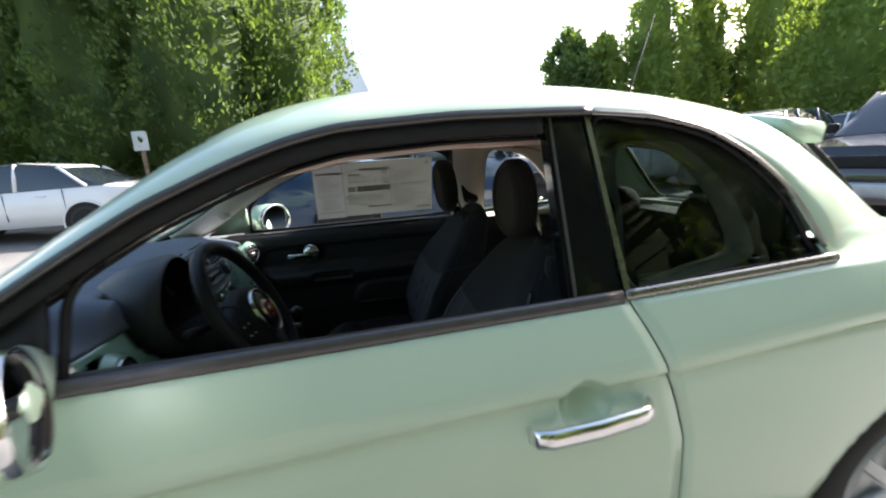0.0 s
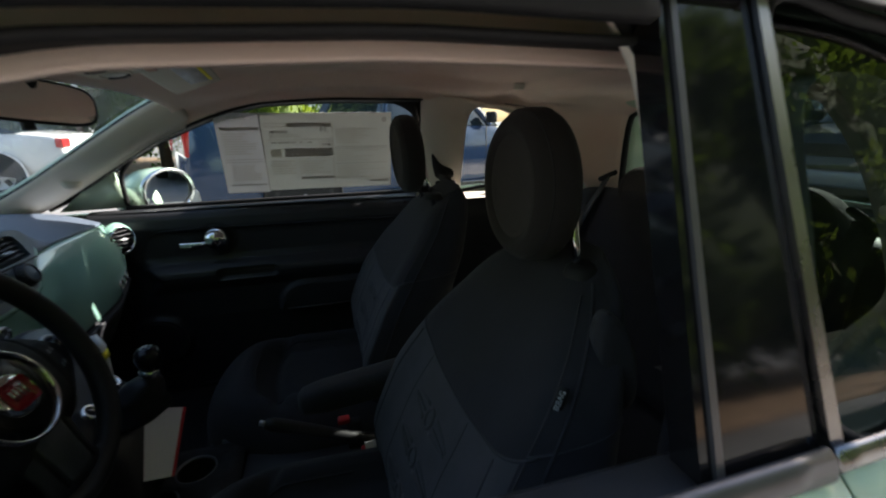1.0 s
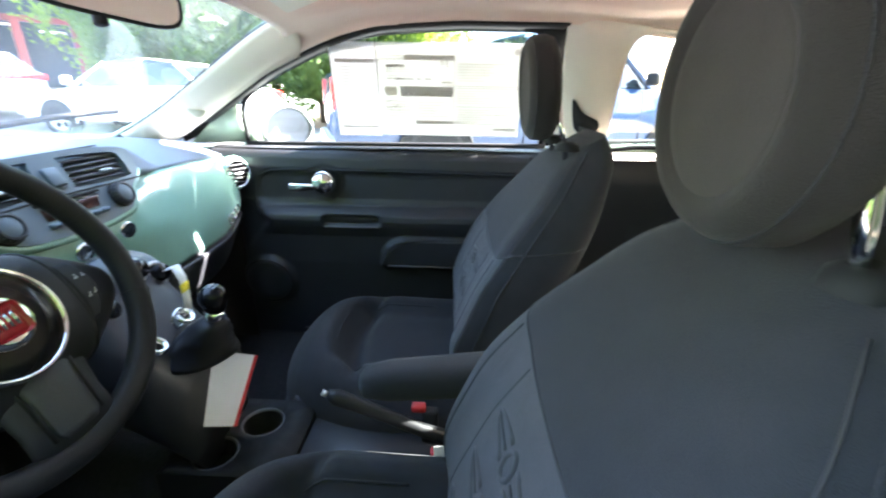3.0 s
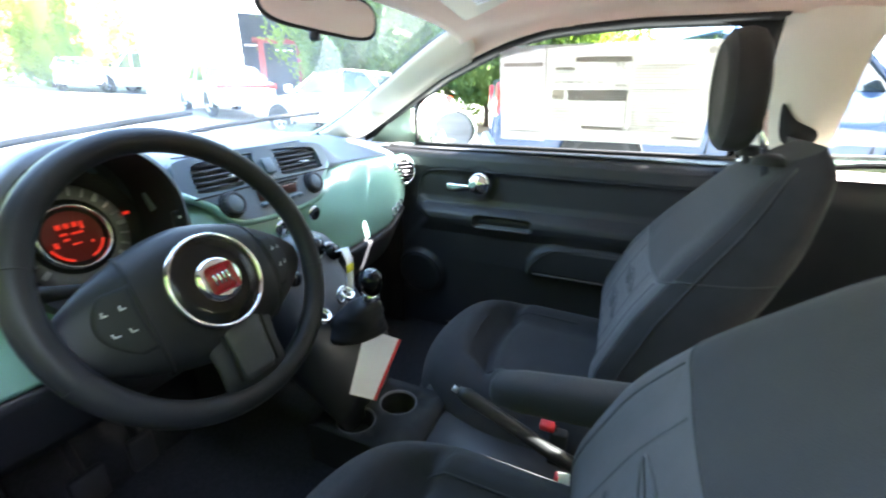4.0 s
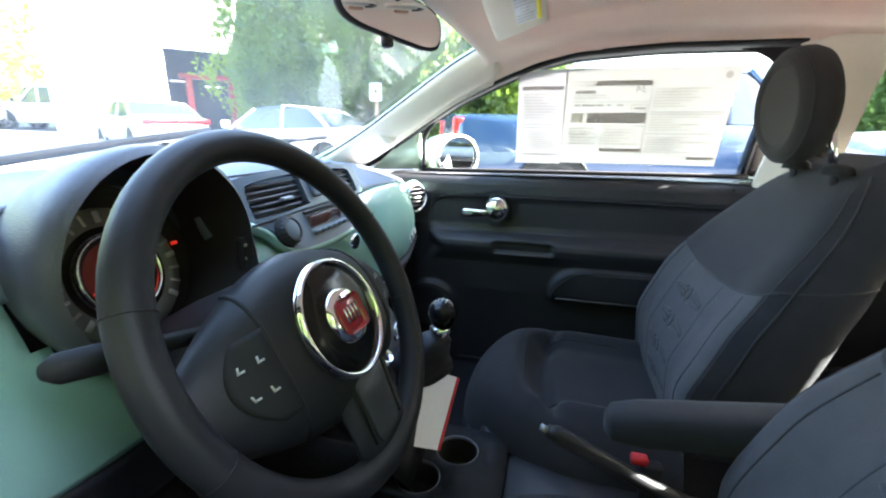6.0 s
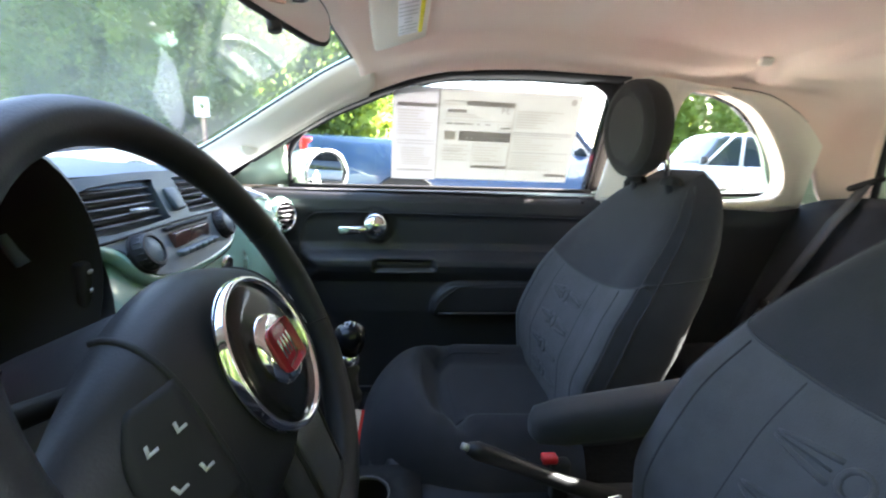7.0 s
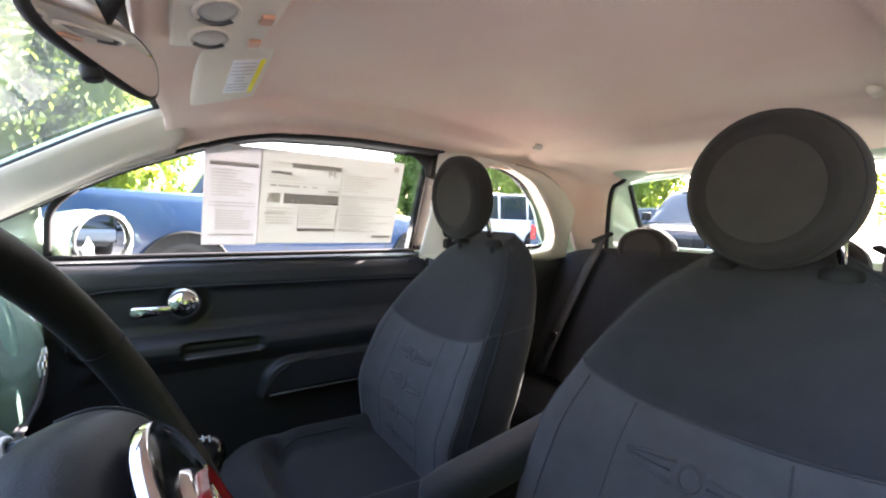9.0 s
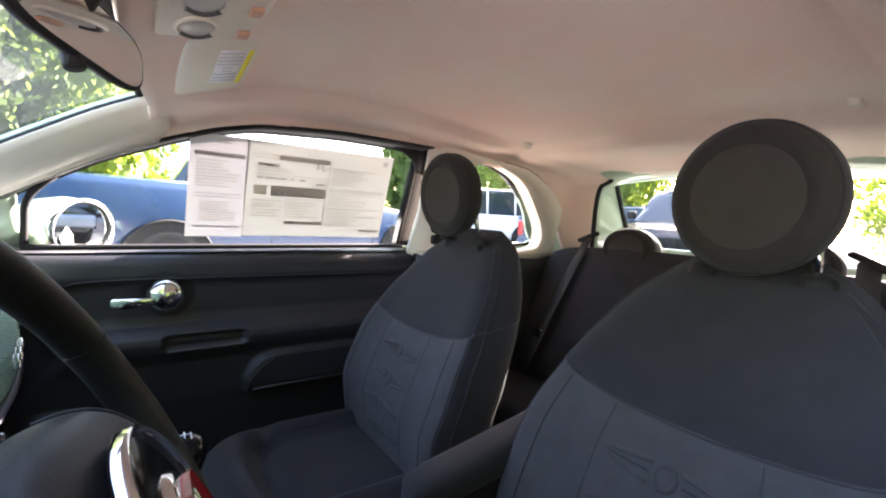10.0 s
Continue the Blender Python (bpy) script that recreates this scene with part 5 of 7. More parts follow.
def build_seat(name, label, yc, xoff, inboard, arm, lift=0.0, back=0.0, line=0.635, hollow=0.45):
    s = part(name, box(xoff - 0.13, yc, 0.40, 0.40, 0.40, 0.10, 0.02), PLASTIC, car, label)
    W, XC, D = seat_back()
    H = 0.545

    def at(u, h, side_f, out=0.0):
        """u across (-1..1), h up (0..1), side_f 1 front, -1 rear."""
        w = W(h)
        edge = (1 - min(1, abs(u)) ** 10) ** 0.42
        bol = 0.030 * max(0, abs(u) - 0.55) ** 1.5 / 0.3 * bump01(h - 0.72, 0.5)
        x = XC(h) - side_f * (D(h) * (1 if side_f > 0 else 1 - hollow * ramp01((h - 0.5) / 0.35)) * edge + out + (bol * min(1, 1.4 * edge) if side_f > 0 else 0))
        z = 0.50 + H * h - 0.05 * side_f * edge * 0.25
        return Vector((xoff + back + x, yc + u * w, z))

    seam = lambda u: line + 0.055 * abs(u) ** 2.5
    us = [math.sin(math.sin(t) * math.pi / 2) for t in np.linspace(-math.pi / 2, math.pi / 2, 44)]
    low = grid(lambda u, v: at(u, v * seam(u), 1), [0.93 * u for u in us], list(np.linspace(0, 1, 20)))
    part("backrest_front", low, CLOTH_GREY, s, "mid grey woven backrest")
    for e in (-1, 1):
        part("backrest_side", grid(lambda u, v: at(e * u, v * seam(e * u), 1), [0.93, 0.95, 0.97, 0.985, 0.995, 1.0], list(np.linspace(0, 1, 20))), CLOTH_DARK, s)
    part("backrest_yoke", grid(lambda u, v: at(u, seam(u) + (1 - seam(u)) * v, 1), us, list(np.linspace(0, 1, 16))), CLOTH_DARK, s, "charcoal woven backrest top")
    part("backrest_shell", grid(lambda u, v: at(u, v, -1), us, list(np.linspace(0, 1, 30))), CLOTH_DARK, s)
    part("backrest_top", grid(lambda u, v: at(u, 1.0, 1).lerp(at(u, 1.0, -1), v), us, [0, 0.5, 1]), CLOTH_DARK, s)
    part("seam", tube([at(u, seam(u), 1, -0.0005) for u in us if abs(u) < 0.97], 0.0022, 6), PIPING, s)
    for e in (-0.78, 0.78):
        part("seam", tube([at(e, h, 1, 0.0) for h in np.linspace(0.02, seam(e) - 0.01, 20)], 0.0018, 6), PIPING, s)
    for e in (-0.985, 0.985):
        part("piping", tube([at(e, h, 1, -0.0016) for h in np.linspace(0.02, 0.97, 30)], 0.0026, 6), CLOTH_DARK, s)
        eg = math.copysign(1, e)
        part("edge_stitch", tube([at(eg * 0.945, h, 1, -0.0006) for h in np.linspace(0.04, 0.955, 40)], 0.0016, 5), STITCH, s)
        side_seam = [at(eg * u, seam(1), 1, 0.0008) for u in (0.945, 0.965, 0.98, 0.992, 1.0)] + [at(eg * u, seam(1), -1, 0.0008) for u in (0.996, 0.985, 0.96, 0.92)]
        part("seam", tube(side_seam, 0.0018, 5), PIPING, s)
    # motif pressed into the grey insert: a ring between two pointed bars, in rows
    rows_h = [seam(0) - 0.105 - 0.120 * k for k in range(4)]
    for sg in (-1, 1):
        for hk in rows_h:
            for a in (-1, 1):
                pts = [(0.075 + 0.27 * t, hk + a * (0.017 * (1 - t) ** 0.7 + 0.005)) for t in np.linspace(0, 1, 9)]
                part("stitching", tube([at(sg * u, h, 1, -0.0010) for u, h in pts], [0.0036, 0.0042, 0.0042, 0.0042, 0.0040, 0.0038, 0.0034, 0.0028, 0.0020], 6), CLOTH_GREY, s)
            part("stitching", tube([at(sg * u, hk, 1, 0.0004) for u in np.linspace(0.09, 0.33, 8)], 0.0018, 5), PIPING, s)
            if sg > 0:
                part("stitching", tube([at(0.055 * math.cos(b), hk + 0.025 * math.sin(b), 1, -0.0008) for b in np.linspace(0, 2 * math.pi, 14, endpoint=False)], 0.0040, 6, closed=True), CLOTH_GREY, s)
        part("seam", tube([at(sg * 0.40, h, 1, -0.0006) for h in np.linspace(0.03, seam(0.40) - 0.01, 18)], 0.0016, 6), PIPING, s)
    # cushion: rounded tongue with raised side and front bolsters round a sunk panel
    xf, xb, hw = xoff - 0.395, xoff + 0.10 + 1.6 * back, 0.268

    def cush(px, py, drop=0.0):
        """px along from front (0) to back (1), py across (-1..1)."""
        ex = max(0.0, 1 - px / 0.55)
        r = (abs(py) ** 3.2 + ex ** 3.0) ** (1 / 3.1)
        roll = (1 - min(1, r) ** 4.5) ** 0.5
        sunk = bump01(abs(py) - 0.56, 0.15) * bump01(0.27 + 0.10 * py * py - px, 0.10)
        z = 0.385 + lift + 0.176 * roll - 0.044 * sunk - 0.032 * math.exp(-((px - 0.36 - 0.07 * py * py) / 0.035) ** 2) * bump01(abs(py) - 0.72, 0.2) + 0.016 * math.exp(-((px - 0.20) / 0.10) ** 2) * (1 - min(1, abs(py)) ** 2) - 0.018 * px
        return Vector((xf + (xb - xf) * px, yc + hw * py * (1 - 0.10 * ex * ex), z - drop))
    pxs = [0.5 * (1 - math.cos(math.pi * t)) for t in np.linspace(0.0, 0.75, 44)]
    pys = [math.sin(t) for t in np.linspace(-math.pi / 2, math.pi / 2, 44)]
    cu = grid(cush, pxs, pys)
    for v in cu.verts:
        k = (v.co.x - xf) / 0.27
        if k < 1:
            v.co.x += 0.075 * ((v.co.y - yc) / hw) ** 2 * (1 - k)
    part("cushion", cu, CLOTH_DARK, s, "charcoal woven seat cushion with raised bolsters")
    part("cushion_base", loft([[(xf + 0.03 + 0.44 * t, yc + w * math.cos(a) * 0.96, 0.375 + lift + 0.05 * math.sin(a)) for a in np.linspace(0, 2 * math.pi, 20, endpoint=False)] for t, w in ((0, 0.18), (0.15, 0.245), (0.6, 0.25), (1, 0.24))]), PLASTIC, s)
    groove = [cush(0.27 + 0.10 * (0.56 * t) ** 2, 0.56 * t) + Vector((0.0, 0, 0.001)) for t in np.linspace(-1, 1, 16)]
    part("seam", tube(groove, 0.0022, 6), CLOTH_DARK, s)
    for e in (-0.56, 0.56):
        part("seam", tube([cush(0.30 + 0.42 * t, e) + Vector((0, 0, 0.001)) for t in np.linspace(0, 1, 12)], 0.0022, 6), CLOTH_DARK, s)
    part("side_cover", box(xoff - 0.10, yc - inboard * 0.235, 0.40, 0.42, 0.02, 0.09, 0.008), PLASTIC, s)
    # armrest on the tunnel side
    if arm:
        ya = yc + inboard * 0.265
        rings = []
        for x, w, h, z in ((-0.10, 0.012, 0.014, 0.666), (-0.09, 0.026, 0.024, 0.668), (-0.05, 0.033, 0.030, 0.672), (0.10, 0.035, 0.033, 0.690), (0.22, 0.034, 0.034, 0.708), (0.25, 0.02, 0.02, 0.712)):
            rings.append([(x, ya + w * math.copysign(abs(math.cos(a)) ** 0.6, math.cos(a)), z + h * math.copysign(abs(math.sin(a)) ** 0.7, math.sin(a))) for a in np.linspace(0, 2 * math.pi, 18, endpoint=False)])
        part("armrest", loft(rings), CLOTH_DARK, s, "padded dark cloth armrest")
    return s, at


def head_restraint(s, c, ry, rz, h, tilt, post_base, rear):
    n = Vector((-math.cos(tilt), 0, math.sin(tilt)))
    up = Vector((math.sin(tilt), 0, math.cos(tilt)))
    m = Matrix.Translation(c) @ Matrix((Vector((0, 1, 0)), up, n)).transposed().to_4x4() @ Matrix.Diagonal((ry, rz, 1, 1))
    prof = [(0.0, h * 0.345), (0.60, h * 0.365), (0.68, h * 0.405), (0.75, h * 0.455), (0.82, h * 0.465), (0.91, h * 0.375), (0.97, h * 0.26), (1.0, h * 0.14), (1.0, -rear * 0.35), (0.95, -rear * 0.75), (0.84, -rear * 0.95), (0.0, -rear)]
    hr = part("headrest", lathe(prof, 48, m=m), CLOTH_HEAD, s, "round black padded head restraint")
    part("headrest_face", lathe([(0.0, h * 0.358), (0.30, h * 0.368), (0.60, h * 0.382), (0.66, h * 0.400), (0.675, h * 0.392)], 40, m=m), CLOTH_FACE, hr)
    part("headrest_seam", tube([m @ Vector((0.97 * math.cos(a), 0.97 * math.sin(a), h * 0.26)) for a in np.linspace(0, 2 * math.pi, 48, endpoint=False)], 0.0014, 5, closed=True), CLOTH_DARK, hr)
    for dy in (-0.07, 0.07):
        b = Vector(post_base) + Vector((0, dy, 0))
        t = Vector(c) + Vector((rear * 0.9, dy, -0.02))
        part("headrest_post", tube([b - Vector((0, 0, 0.03)), t], 0.0065, 10), CHROME, hr)
        part("post_collar", lathe([(0.0, 0.010), (0.013, 0.013), (0.022, 0.006), (0.025, -0.006)], 20, m=Matrix.Translation(b)), MATT_BLACK, hr)


d_seat, d_at = build_seat("driver_seat", "two-tone grey cloth driver's seat with a round head restraint", -0.372, 0.035, 1, True, 0.045, 0.0, 0.635)
p_seat, p_at = build_seat("passenger_seat", "two-tone grey cloth passenger seat with a round head restraint", 0.285, 0.005, -1, False, 0.0, 0.032, 0.580, 0.12)
head_restraint(d_seat, (0.275, -0.379, 1.14), 0.102, 0.107, 0.085, 0.0, (0.320, -0.379, 1.030), 0.024)
head_restraint(p_seat, (0.225, 0.275, 1.143), 0.108, 0.106, 0.066, -0.08, (0.285, 0.277, 1.030), 0.034)
flap = loft([[(0.312 + 0.026 * k * math.cos(a) - 0.018 * math.sin(a), -0.552 + 0.016 * j, 0.945 + 0.068 * k * math.sin(a)) for a in np.linspace(0, 2 * math.pi, 24, endpoint=False)] for j, k in ((-0.2, 0.75), (0.0, 0.95), (0.5, 1.0), (1.3, 1.0))])
part("recliner_cover", flap, CLOTH_DARK, d_seat)
lev = loft([[(x + 0.010 * math.cos(a), y + 0.006 * math.sin(a), z) for a in np.linspace(0, 2 * math.pi, 12, endpoint=False)] for x, y, z in ((0.070, 0.498, 0.455), (0.075, 0.490, 0.470), (0.080, 0.482, 0.490), (0.088, 0.478, 0.503))])
part("recline_lever", lev, LABEL_PAPER, p_seat, "pale plastic lever")
# side airbag tag on the driver's seat
tag_m = frame_matrix(d_at(-0.962, 0.785, 1) + Vector((-0.005, -0.005, 0)), (-0.45, -0.89, 0.0), (0.35, 0.1, 1))
tg = box(0, 0, 0, 0.012, 0.042, 0.002)
tg.transform(tag_m)
lab = part("airbag_tag", tg, MATT_BLACK, d_seat, "small black cloth tag with white letters")
text_mesh("AIRBAG", 0.0098, tag_m @ Matrix.Rotation(radians(90), 4, "Z") @ Matrix.Translation((0, 0, 0.0015)), SILVER, lab)

# rear bench
bench = part("rear_seat", thick(grid(lambda y, v: Vector((0.86 + 0.20 * v - 0.03 * math.cos(5 * y) * (1 - v), y, 0.48 + 0.49 * v - 0.05 * abs(y / 0.56) ** 6 * v)), list(np.linspace(-0.56, 0.56, 40)), list(np.linspace(0, 1, 14))), 0.09), CLOTH_DARK, car, "charcoal cloth rear bench with two head restraints")
part("bench_cushion", thick(grid(lambda y, v: Vector((0.55 + 0.36 * v, y, 0.43 + 0.06 * math.sin(math.pi * (0.25 + 0.5 * v)))), list(np.linspace(-0.56, 0.56, 30)), list(np.linspace(0, 1, 10))), 0.10), CLOTH_DARK, bench)
part("seam", tube([(0.95 - 0.012, y, 0.76 + 0.03 * math.cos(6 * y)) for y in np.linspace(-0.5, 0.5, 30)], 0.003, 6), PIPING, bench)
for y in (-0.40, 0.0, 0.40):
    part("seam", tube([(0.86 + 0.20 * v - 0.03 * math.cos(5 * y) * (1 - v) - 0.001, y, 0.48 + 0.49 * v) for v in np.linspace(0.05, 0.98, 16)], 0.003, 6), PIPING, bench)
part("parcel_shelf", thick(grid(lambda y, v: Vector((1.08 + 0.28 * v, y, 0.955)), list(np.linspace(-0.56, 0.56, 6)), [0, 1]), 0.015), PLASTIC, bench)
for y in (-0.245, 0.227):
    head_restraint(bench, (1.010, y, 1.004), 0.100, 0.078, 0.09, 0.12, (1.05, y, 0.955), 0.045)

# seat belts and buckles
def strap(points, width, mat, nm, par, axis=(1, 0, 0), lab=""):
    a = Vector(axis) * width / 2
    bm = bmesh.new()
    rows = [(bm.verts.new(Vector(p) - a), bm.verts.new(Vector(p) + a)) for p in points]
    for r0, r1 in zip(rows, rows[1:]):
        bm.faces.new((r0[0], r1[0], r1[1], r0[1]))
    return part(nm, thick(bm, 0.0015), mat, par, lab)


BELT_CLOTH = material("belt_webbing", (0.034, 0.034, 0.038), 0.7, vary=0.2, scale=200, bump=0.4)
for side in (-1, 1):
    strap([(0.985, side * 0.390, 1.035), (0.955, side * 0.395, 0.975), (0.93, side * 0.405, 0.93), (0.875, side * 0.430, 0.79), (0.805, side * 0.455, 0.63), (0.76, side * 0.465, 0.52)], 0.045, BELT_CLOTH, "rear_belt", car, (0.25, side * 0.95, 0.0), "black rear seat belt")
    part("belt_guide", loft([[(x, side * y + 0.012 * math.cos(a), z + 0.009 * math.sin(a)) for a in np.linspace(0, 2 * math.pi, 10, endpoint=False)] for x, y, z in ((0.975, 0.420, 1.022), (0.982, 0.392, 1.036), (0.99, 0.358, 1.052))]), MATT_BLACK, car)
    part("belt_tongue", box(0.815, side * 0.452, 0.660, 0.012, 0.030, 0.035, 0.003), CHROME, car)
for x, y, z in ((-0.017, 0.014, 0.505), (0.03, -0.10, 0.50)):
    bk = part("belt_buckle", box(x + 0.03, y, z - 0.05, 0.035, 0.024, 0.10, 0.006), MATT_BLACK, car)
    part("buckle_button", box(x + 0.006, y, z + 0.004, 0.030, 0.020, 0.016, 0.004), RED, bk, "red release button")

# passenger belt where it leaves the door post
slot = outline(smooth_loop([(0.379, 1.120), (0.415, 1.082), (0.458, 1.060), (0.463, 1.035), (0.440, 1.026), (0.405, 1.028), (0.388, 1.060)], 4))
for v in slot.verts:
    v.co.y = inner_y(v.co.x, v.co.z) - 0.016
part("belt_slot", thick(slot, 0.003), MATT_BLACK, car, "dark slot in the ivory door post")
strap([(0.432, 0.606, 1.058), (0.432, 0.596, 1.030), (0.436, 0.590, 0.985), (0.452, 0.585, 0.80), (0.46, 0.58, 0.55)], 0.046, BELT_CLOTH, "front_belt", car, (1, 0.0, 0.0), "black front seat belt")
gd = box(0.432, 0.594, 1.003, 0.076, 0.024, 0.034, 0.008, seg=3)
part("belt_guide", gd, MATT_BLACK, car)
# small round switch in the lower dashboard
part("dash_switch", lathe([(0.0, 0.004), (0.011, 0.005), (0.014, 0.002), (0.016, -0.004)], 24, m=frame_matrix((-0.652, -0.547, 0.752), (0.85, 0.0, -0.35))), GLOSS_BLACK, dash)

# roof console, visor, mirror
AMBER = material("amber_plastic", (0.55, 0.30, 0.20), 0.45)
LENS = material("light_lens", (0.42, 0.40, 0.38), 0.35, vary=0.1, scale=40)
roof_console = part("roof_console", loft([[(x, 0.005 + w * math.copysign(abs(math.cos(a)) ** 0.6, math.cos(a)), 1.352 + 0.20 * (x + 0.36) + h * math.sin(a)) for a in np.linspace(0, 2 * math.pi, 24, endpoint=False)]
                    for x, w, h in ((-0.430, 0.06, 0.010), (-0.415, 0.10, 0.022), (-0.36, 0.110, 0.028), (-0.30, 0.105, 0.024), (-0.275, 0.07, 0.008))]), TRIM_BEIGE, car, "ivory roof console with reading lights")
plate = box(0, 0, 0, 0.115, 0.185, 0.008, 0.004, seg=3)
plate_m = Matrix.Translation((-0.350, 0.005, 1.3265)) @ Matrix.Rotation(radians(-11), 4, "Y")
plate.transform(plate_m)
part("console_plate", plate, TRIM_BEIGE, roof_console)
for y in (-0.045, 0.045):
    lm = plate_m @ Matrix.Translation((-0.012, y, -0.004)) @ Matrix.Rotation(radians(180), 4, "Y") @ Matrix.Diagonal((0.72, 1.12, 1, 1))
    lamp = part("reading_light", lathe([(0, 0.0045), (0.022, 0.004), (0.030, 0.001), (0.031, -0.004)], 28, m=lm), LENS, roof_console, "frosted oval reading light")
    part("light_rim", tube([lm @ Vector((0.033 * math.cos(a), 0.033 * math.sin(a), 0.0015)) for a in np.linspace(0, 2 * math.pi, 28, endpoint=False)], 0.0030, 8, closed=True), TRIM_BEIGE, lamp)
    part("light_slot", tube([lm @ Vector((0.031 * math.cos(a), 0.029 * math.sin(a), 0.0030)) for a in np.linspace(0.6, 2.5, 12)], 0.0035, 6), SATIN, lamp)
    sw = box(0.046, y + 0.012, -0.006, 0.016, 0.026, 0.006, 0.002)
    sw.transform(plate_m)
    part("console_switch", sw, AMBER, roof_console, "small amber push button")
v_rim = smooth_loop([(-0.062, -0.13), (-0.055, -0.160), (-0.03, -0.166), (0.03, -0.166), (0.055, -0.160), (0.062, -0.13), (0.062, 0.12), (0.050, 0.158), (0.02, 0.166), (-0.03, 0.166), (-0.055, 0.158), (-0.062, 0.13)], 5)
vis = loft([[(x * k, y * (1 - (1 - k) * 0.4), z) for x, y in v_rim] for z, k in ((-0.009, 0.93), (-0.007, 0.985), (-0.003, 1.0), (0.003, 1.0), (0.009, 0.95))])
vm = Matrix.Translation((-0.308, 0.325, 1.343)) @ Matrix.Rotation(radians(-7), 4, "X") @ Matrix.Rotation(radians(-16), 4, "Y")
vis.transform(vm)
visor = part("sun_visor", vis, TRIM_BEIGE, car, "ivory sun visor with a pale warning label")
lb = box(0.022, -0.035, -0.0098, 0.055, 0.16, 0.001)
lb.transform(vm)
part("visor_label", lb, LABEL_PAPER, visor)
yl = box(0.045, -0.035, -0.0104, 0.009, 0.16, 0.001)
yl.transform(vm)
part("visor_label_edge", yl, YELLOW, visor)
part("visor_pivot", tube([(-0.366, 0.150, 1.362), (-0.366, 0.205, 1.345)], 0.008, 8), TRIM_BEIGE, visor)
clip = box(-0.366, 0.178, 1.346, 0.026, 0.030, 0.014, 0.005, seg=3)
part("visor_clip", clip, TRIM_BEIGE, visor)
flap_b = box(-0.012, 0.158, 0.004, 0.085, 0.030, 0.010, 0.004, seg=3)
flap_b.transform(vm)
part("visor_flap", flap_b, TRIM_BEIGE, visor)
for k in range(9):
    row = box(0.016, 0.030 - 0.0165 * k, -0.0107, 0.040 if k not in (3, 4) else 0.018, 0.0035, 0.0006)
    row.transform(vm)
    part("label_print", row, SILVER, visor)
vis = box(0, 0, 0, 0.12, 0.30, 0.016, 0.007, seg=3)
vis.transform(Matrix.Translation((-0.32, -0.335, 1.350)) @ Matrix.Rotation(radians(12), 4, "X"))
part("sun_visor", vis, TRIM_BEIGE, car)
mm = frame_matrix((-0.472, -0.004, 1.270), (0.90, -0.43, 0.05)) @ Matrix.Rotation(radians(-6), 4, "Z")
prof = []
for z, k in ((-0.014, 0.60), (-0.010, 0.88), (-0.003, 0.98), (0.003, 1.0), (0.006, 0.965)):
    prof.append([mm @ Vector((0.115 * k * math.copysign(abs(math.cos(a)) ** 0.4, math.cos(a)), 0.038 * k * math.copysign(abs(math.sin(a)) ** 0.7, math.sin(a)), z)) for a in np.linspace(0, 2 * math.pi, 36, endpoint=False)])
rv = part("rear_view_mirror", loft(prof), MATT_BLACK, car, "black-framed interior mirror")
gl = [[mm @ Vector((0.107 * math.copysign(abs(math.cos(a)) ** 0.4, math.cos(a)), 0.033 * math.copysign(abs(math.sin(a)) ** 0.7, math.sin(a)), z)) for a in np.linspace(0, 2 * math.pi, 36, endpoint=False)] for z in (0.0048, 0.0072)]
sharp(part("mirror_glass", loft(gl), MIRROR, rv))
part("mirror_stem", tube([mm @ Vector((0, 0.01, -0.012)), (-0.455, 0.0, 1.33), (-0.44, 0.0, 1.362)], [0.014, 0.010, 0.018], 10), MATT_BLACK, rv)
part("mirror_lever", tube([mm @ Vector((-0.01, -0.034, -0.004)), mm @ Vector((-0.01, -0.048, 0.0))], 0.010, 8), MATT_BLACK, rv)


# ---- things in the car ----
def glass_at(x, z, off=0.034):
    return Vector((x, side_y(x, z) - off, z))


sticker = empty("window_sticker", "printed cream price sheet taped inside the passenger window", "sticker")
sticker2 = empty("window_notice", "narrow white printed notice taped inside the passenger window", "sticker")


def sheet(x0, x1, z0, z1, off, mat, par, nm, skew=0.0, lab=""):
    return part(nm, thick(grid(lambda u, v: glass_at(x0 + (x1 - x0) * u + skew * (v - 0.5), z0 + (z1 - z0) * v, off), list(np.linspace(0, 1, 6)), list(np.linspace(0, 1, 6))), 0.0006), mat, par, lab, smooth=False)


sheet(-0.188, 0.244, 1.000, 1.262, 0.036, PAPER_WARM, sticker, "sheet", 0.0)
sheet(-0.325, -0.1882, 0.996, 1.262, 0.0355, PAPER, sticker2, "sheet", 0.005)


def ink(x0, x1, z0, z1, par, mat=INK):
    sheet(x0, x1, z0, z1, 0.0375, mat, par, "printed_bar")


rnd = random.Random(4)


def printed(u0, u1, v0, v1, par, mat=INK):
    """A printed bar in shares of its sheet, from its upper front corner."""
    x0, x1 = (-0.188, 0.244) if par is sticker else (-0.325, -0.1885)
    ink(x0 + (x1 - x0) * u0, x0 + (x1 - x0) * u1, 1.262 - 0.262 * v1, 1.262 - 0.262 * v0, par, mat)


def ruled(u0, u1, v0, v1, par, mat=INK_LIGHT):
    """A thin printed frame."""
    for a, b, c, d in ((u0, u1, v0, v0 + 0.006), (u0, u1, v1 - 0.006, v1), (u0, u0 + 0.004, v0, v1), (u1 - 0.004, u1, v0, v1)):
        printed(a, b, c, d, par, mat)


def lines(u0, u1, v0, v1, n, par, least=0.5):
    for k in range(n):
        v = v0 + (v1 - v0) * k / n
        printed(u0, u0 + (u1 - u0) * (least + (1 - least) * rnd.random()), v, v + 0.35 * (v1 - v0) / n, par, INK_LIGHT)


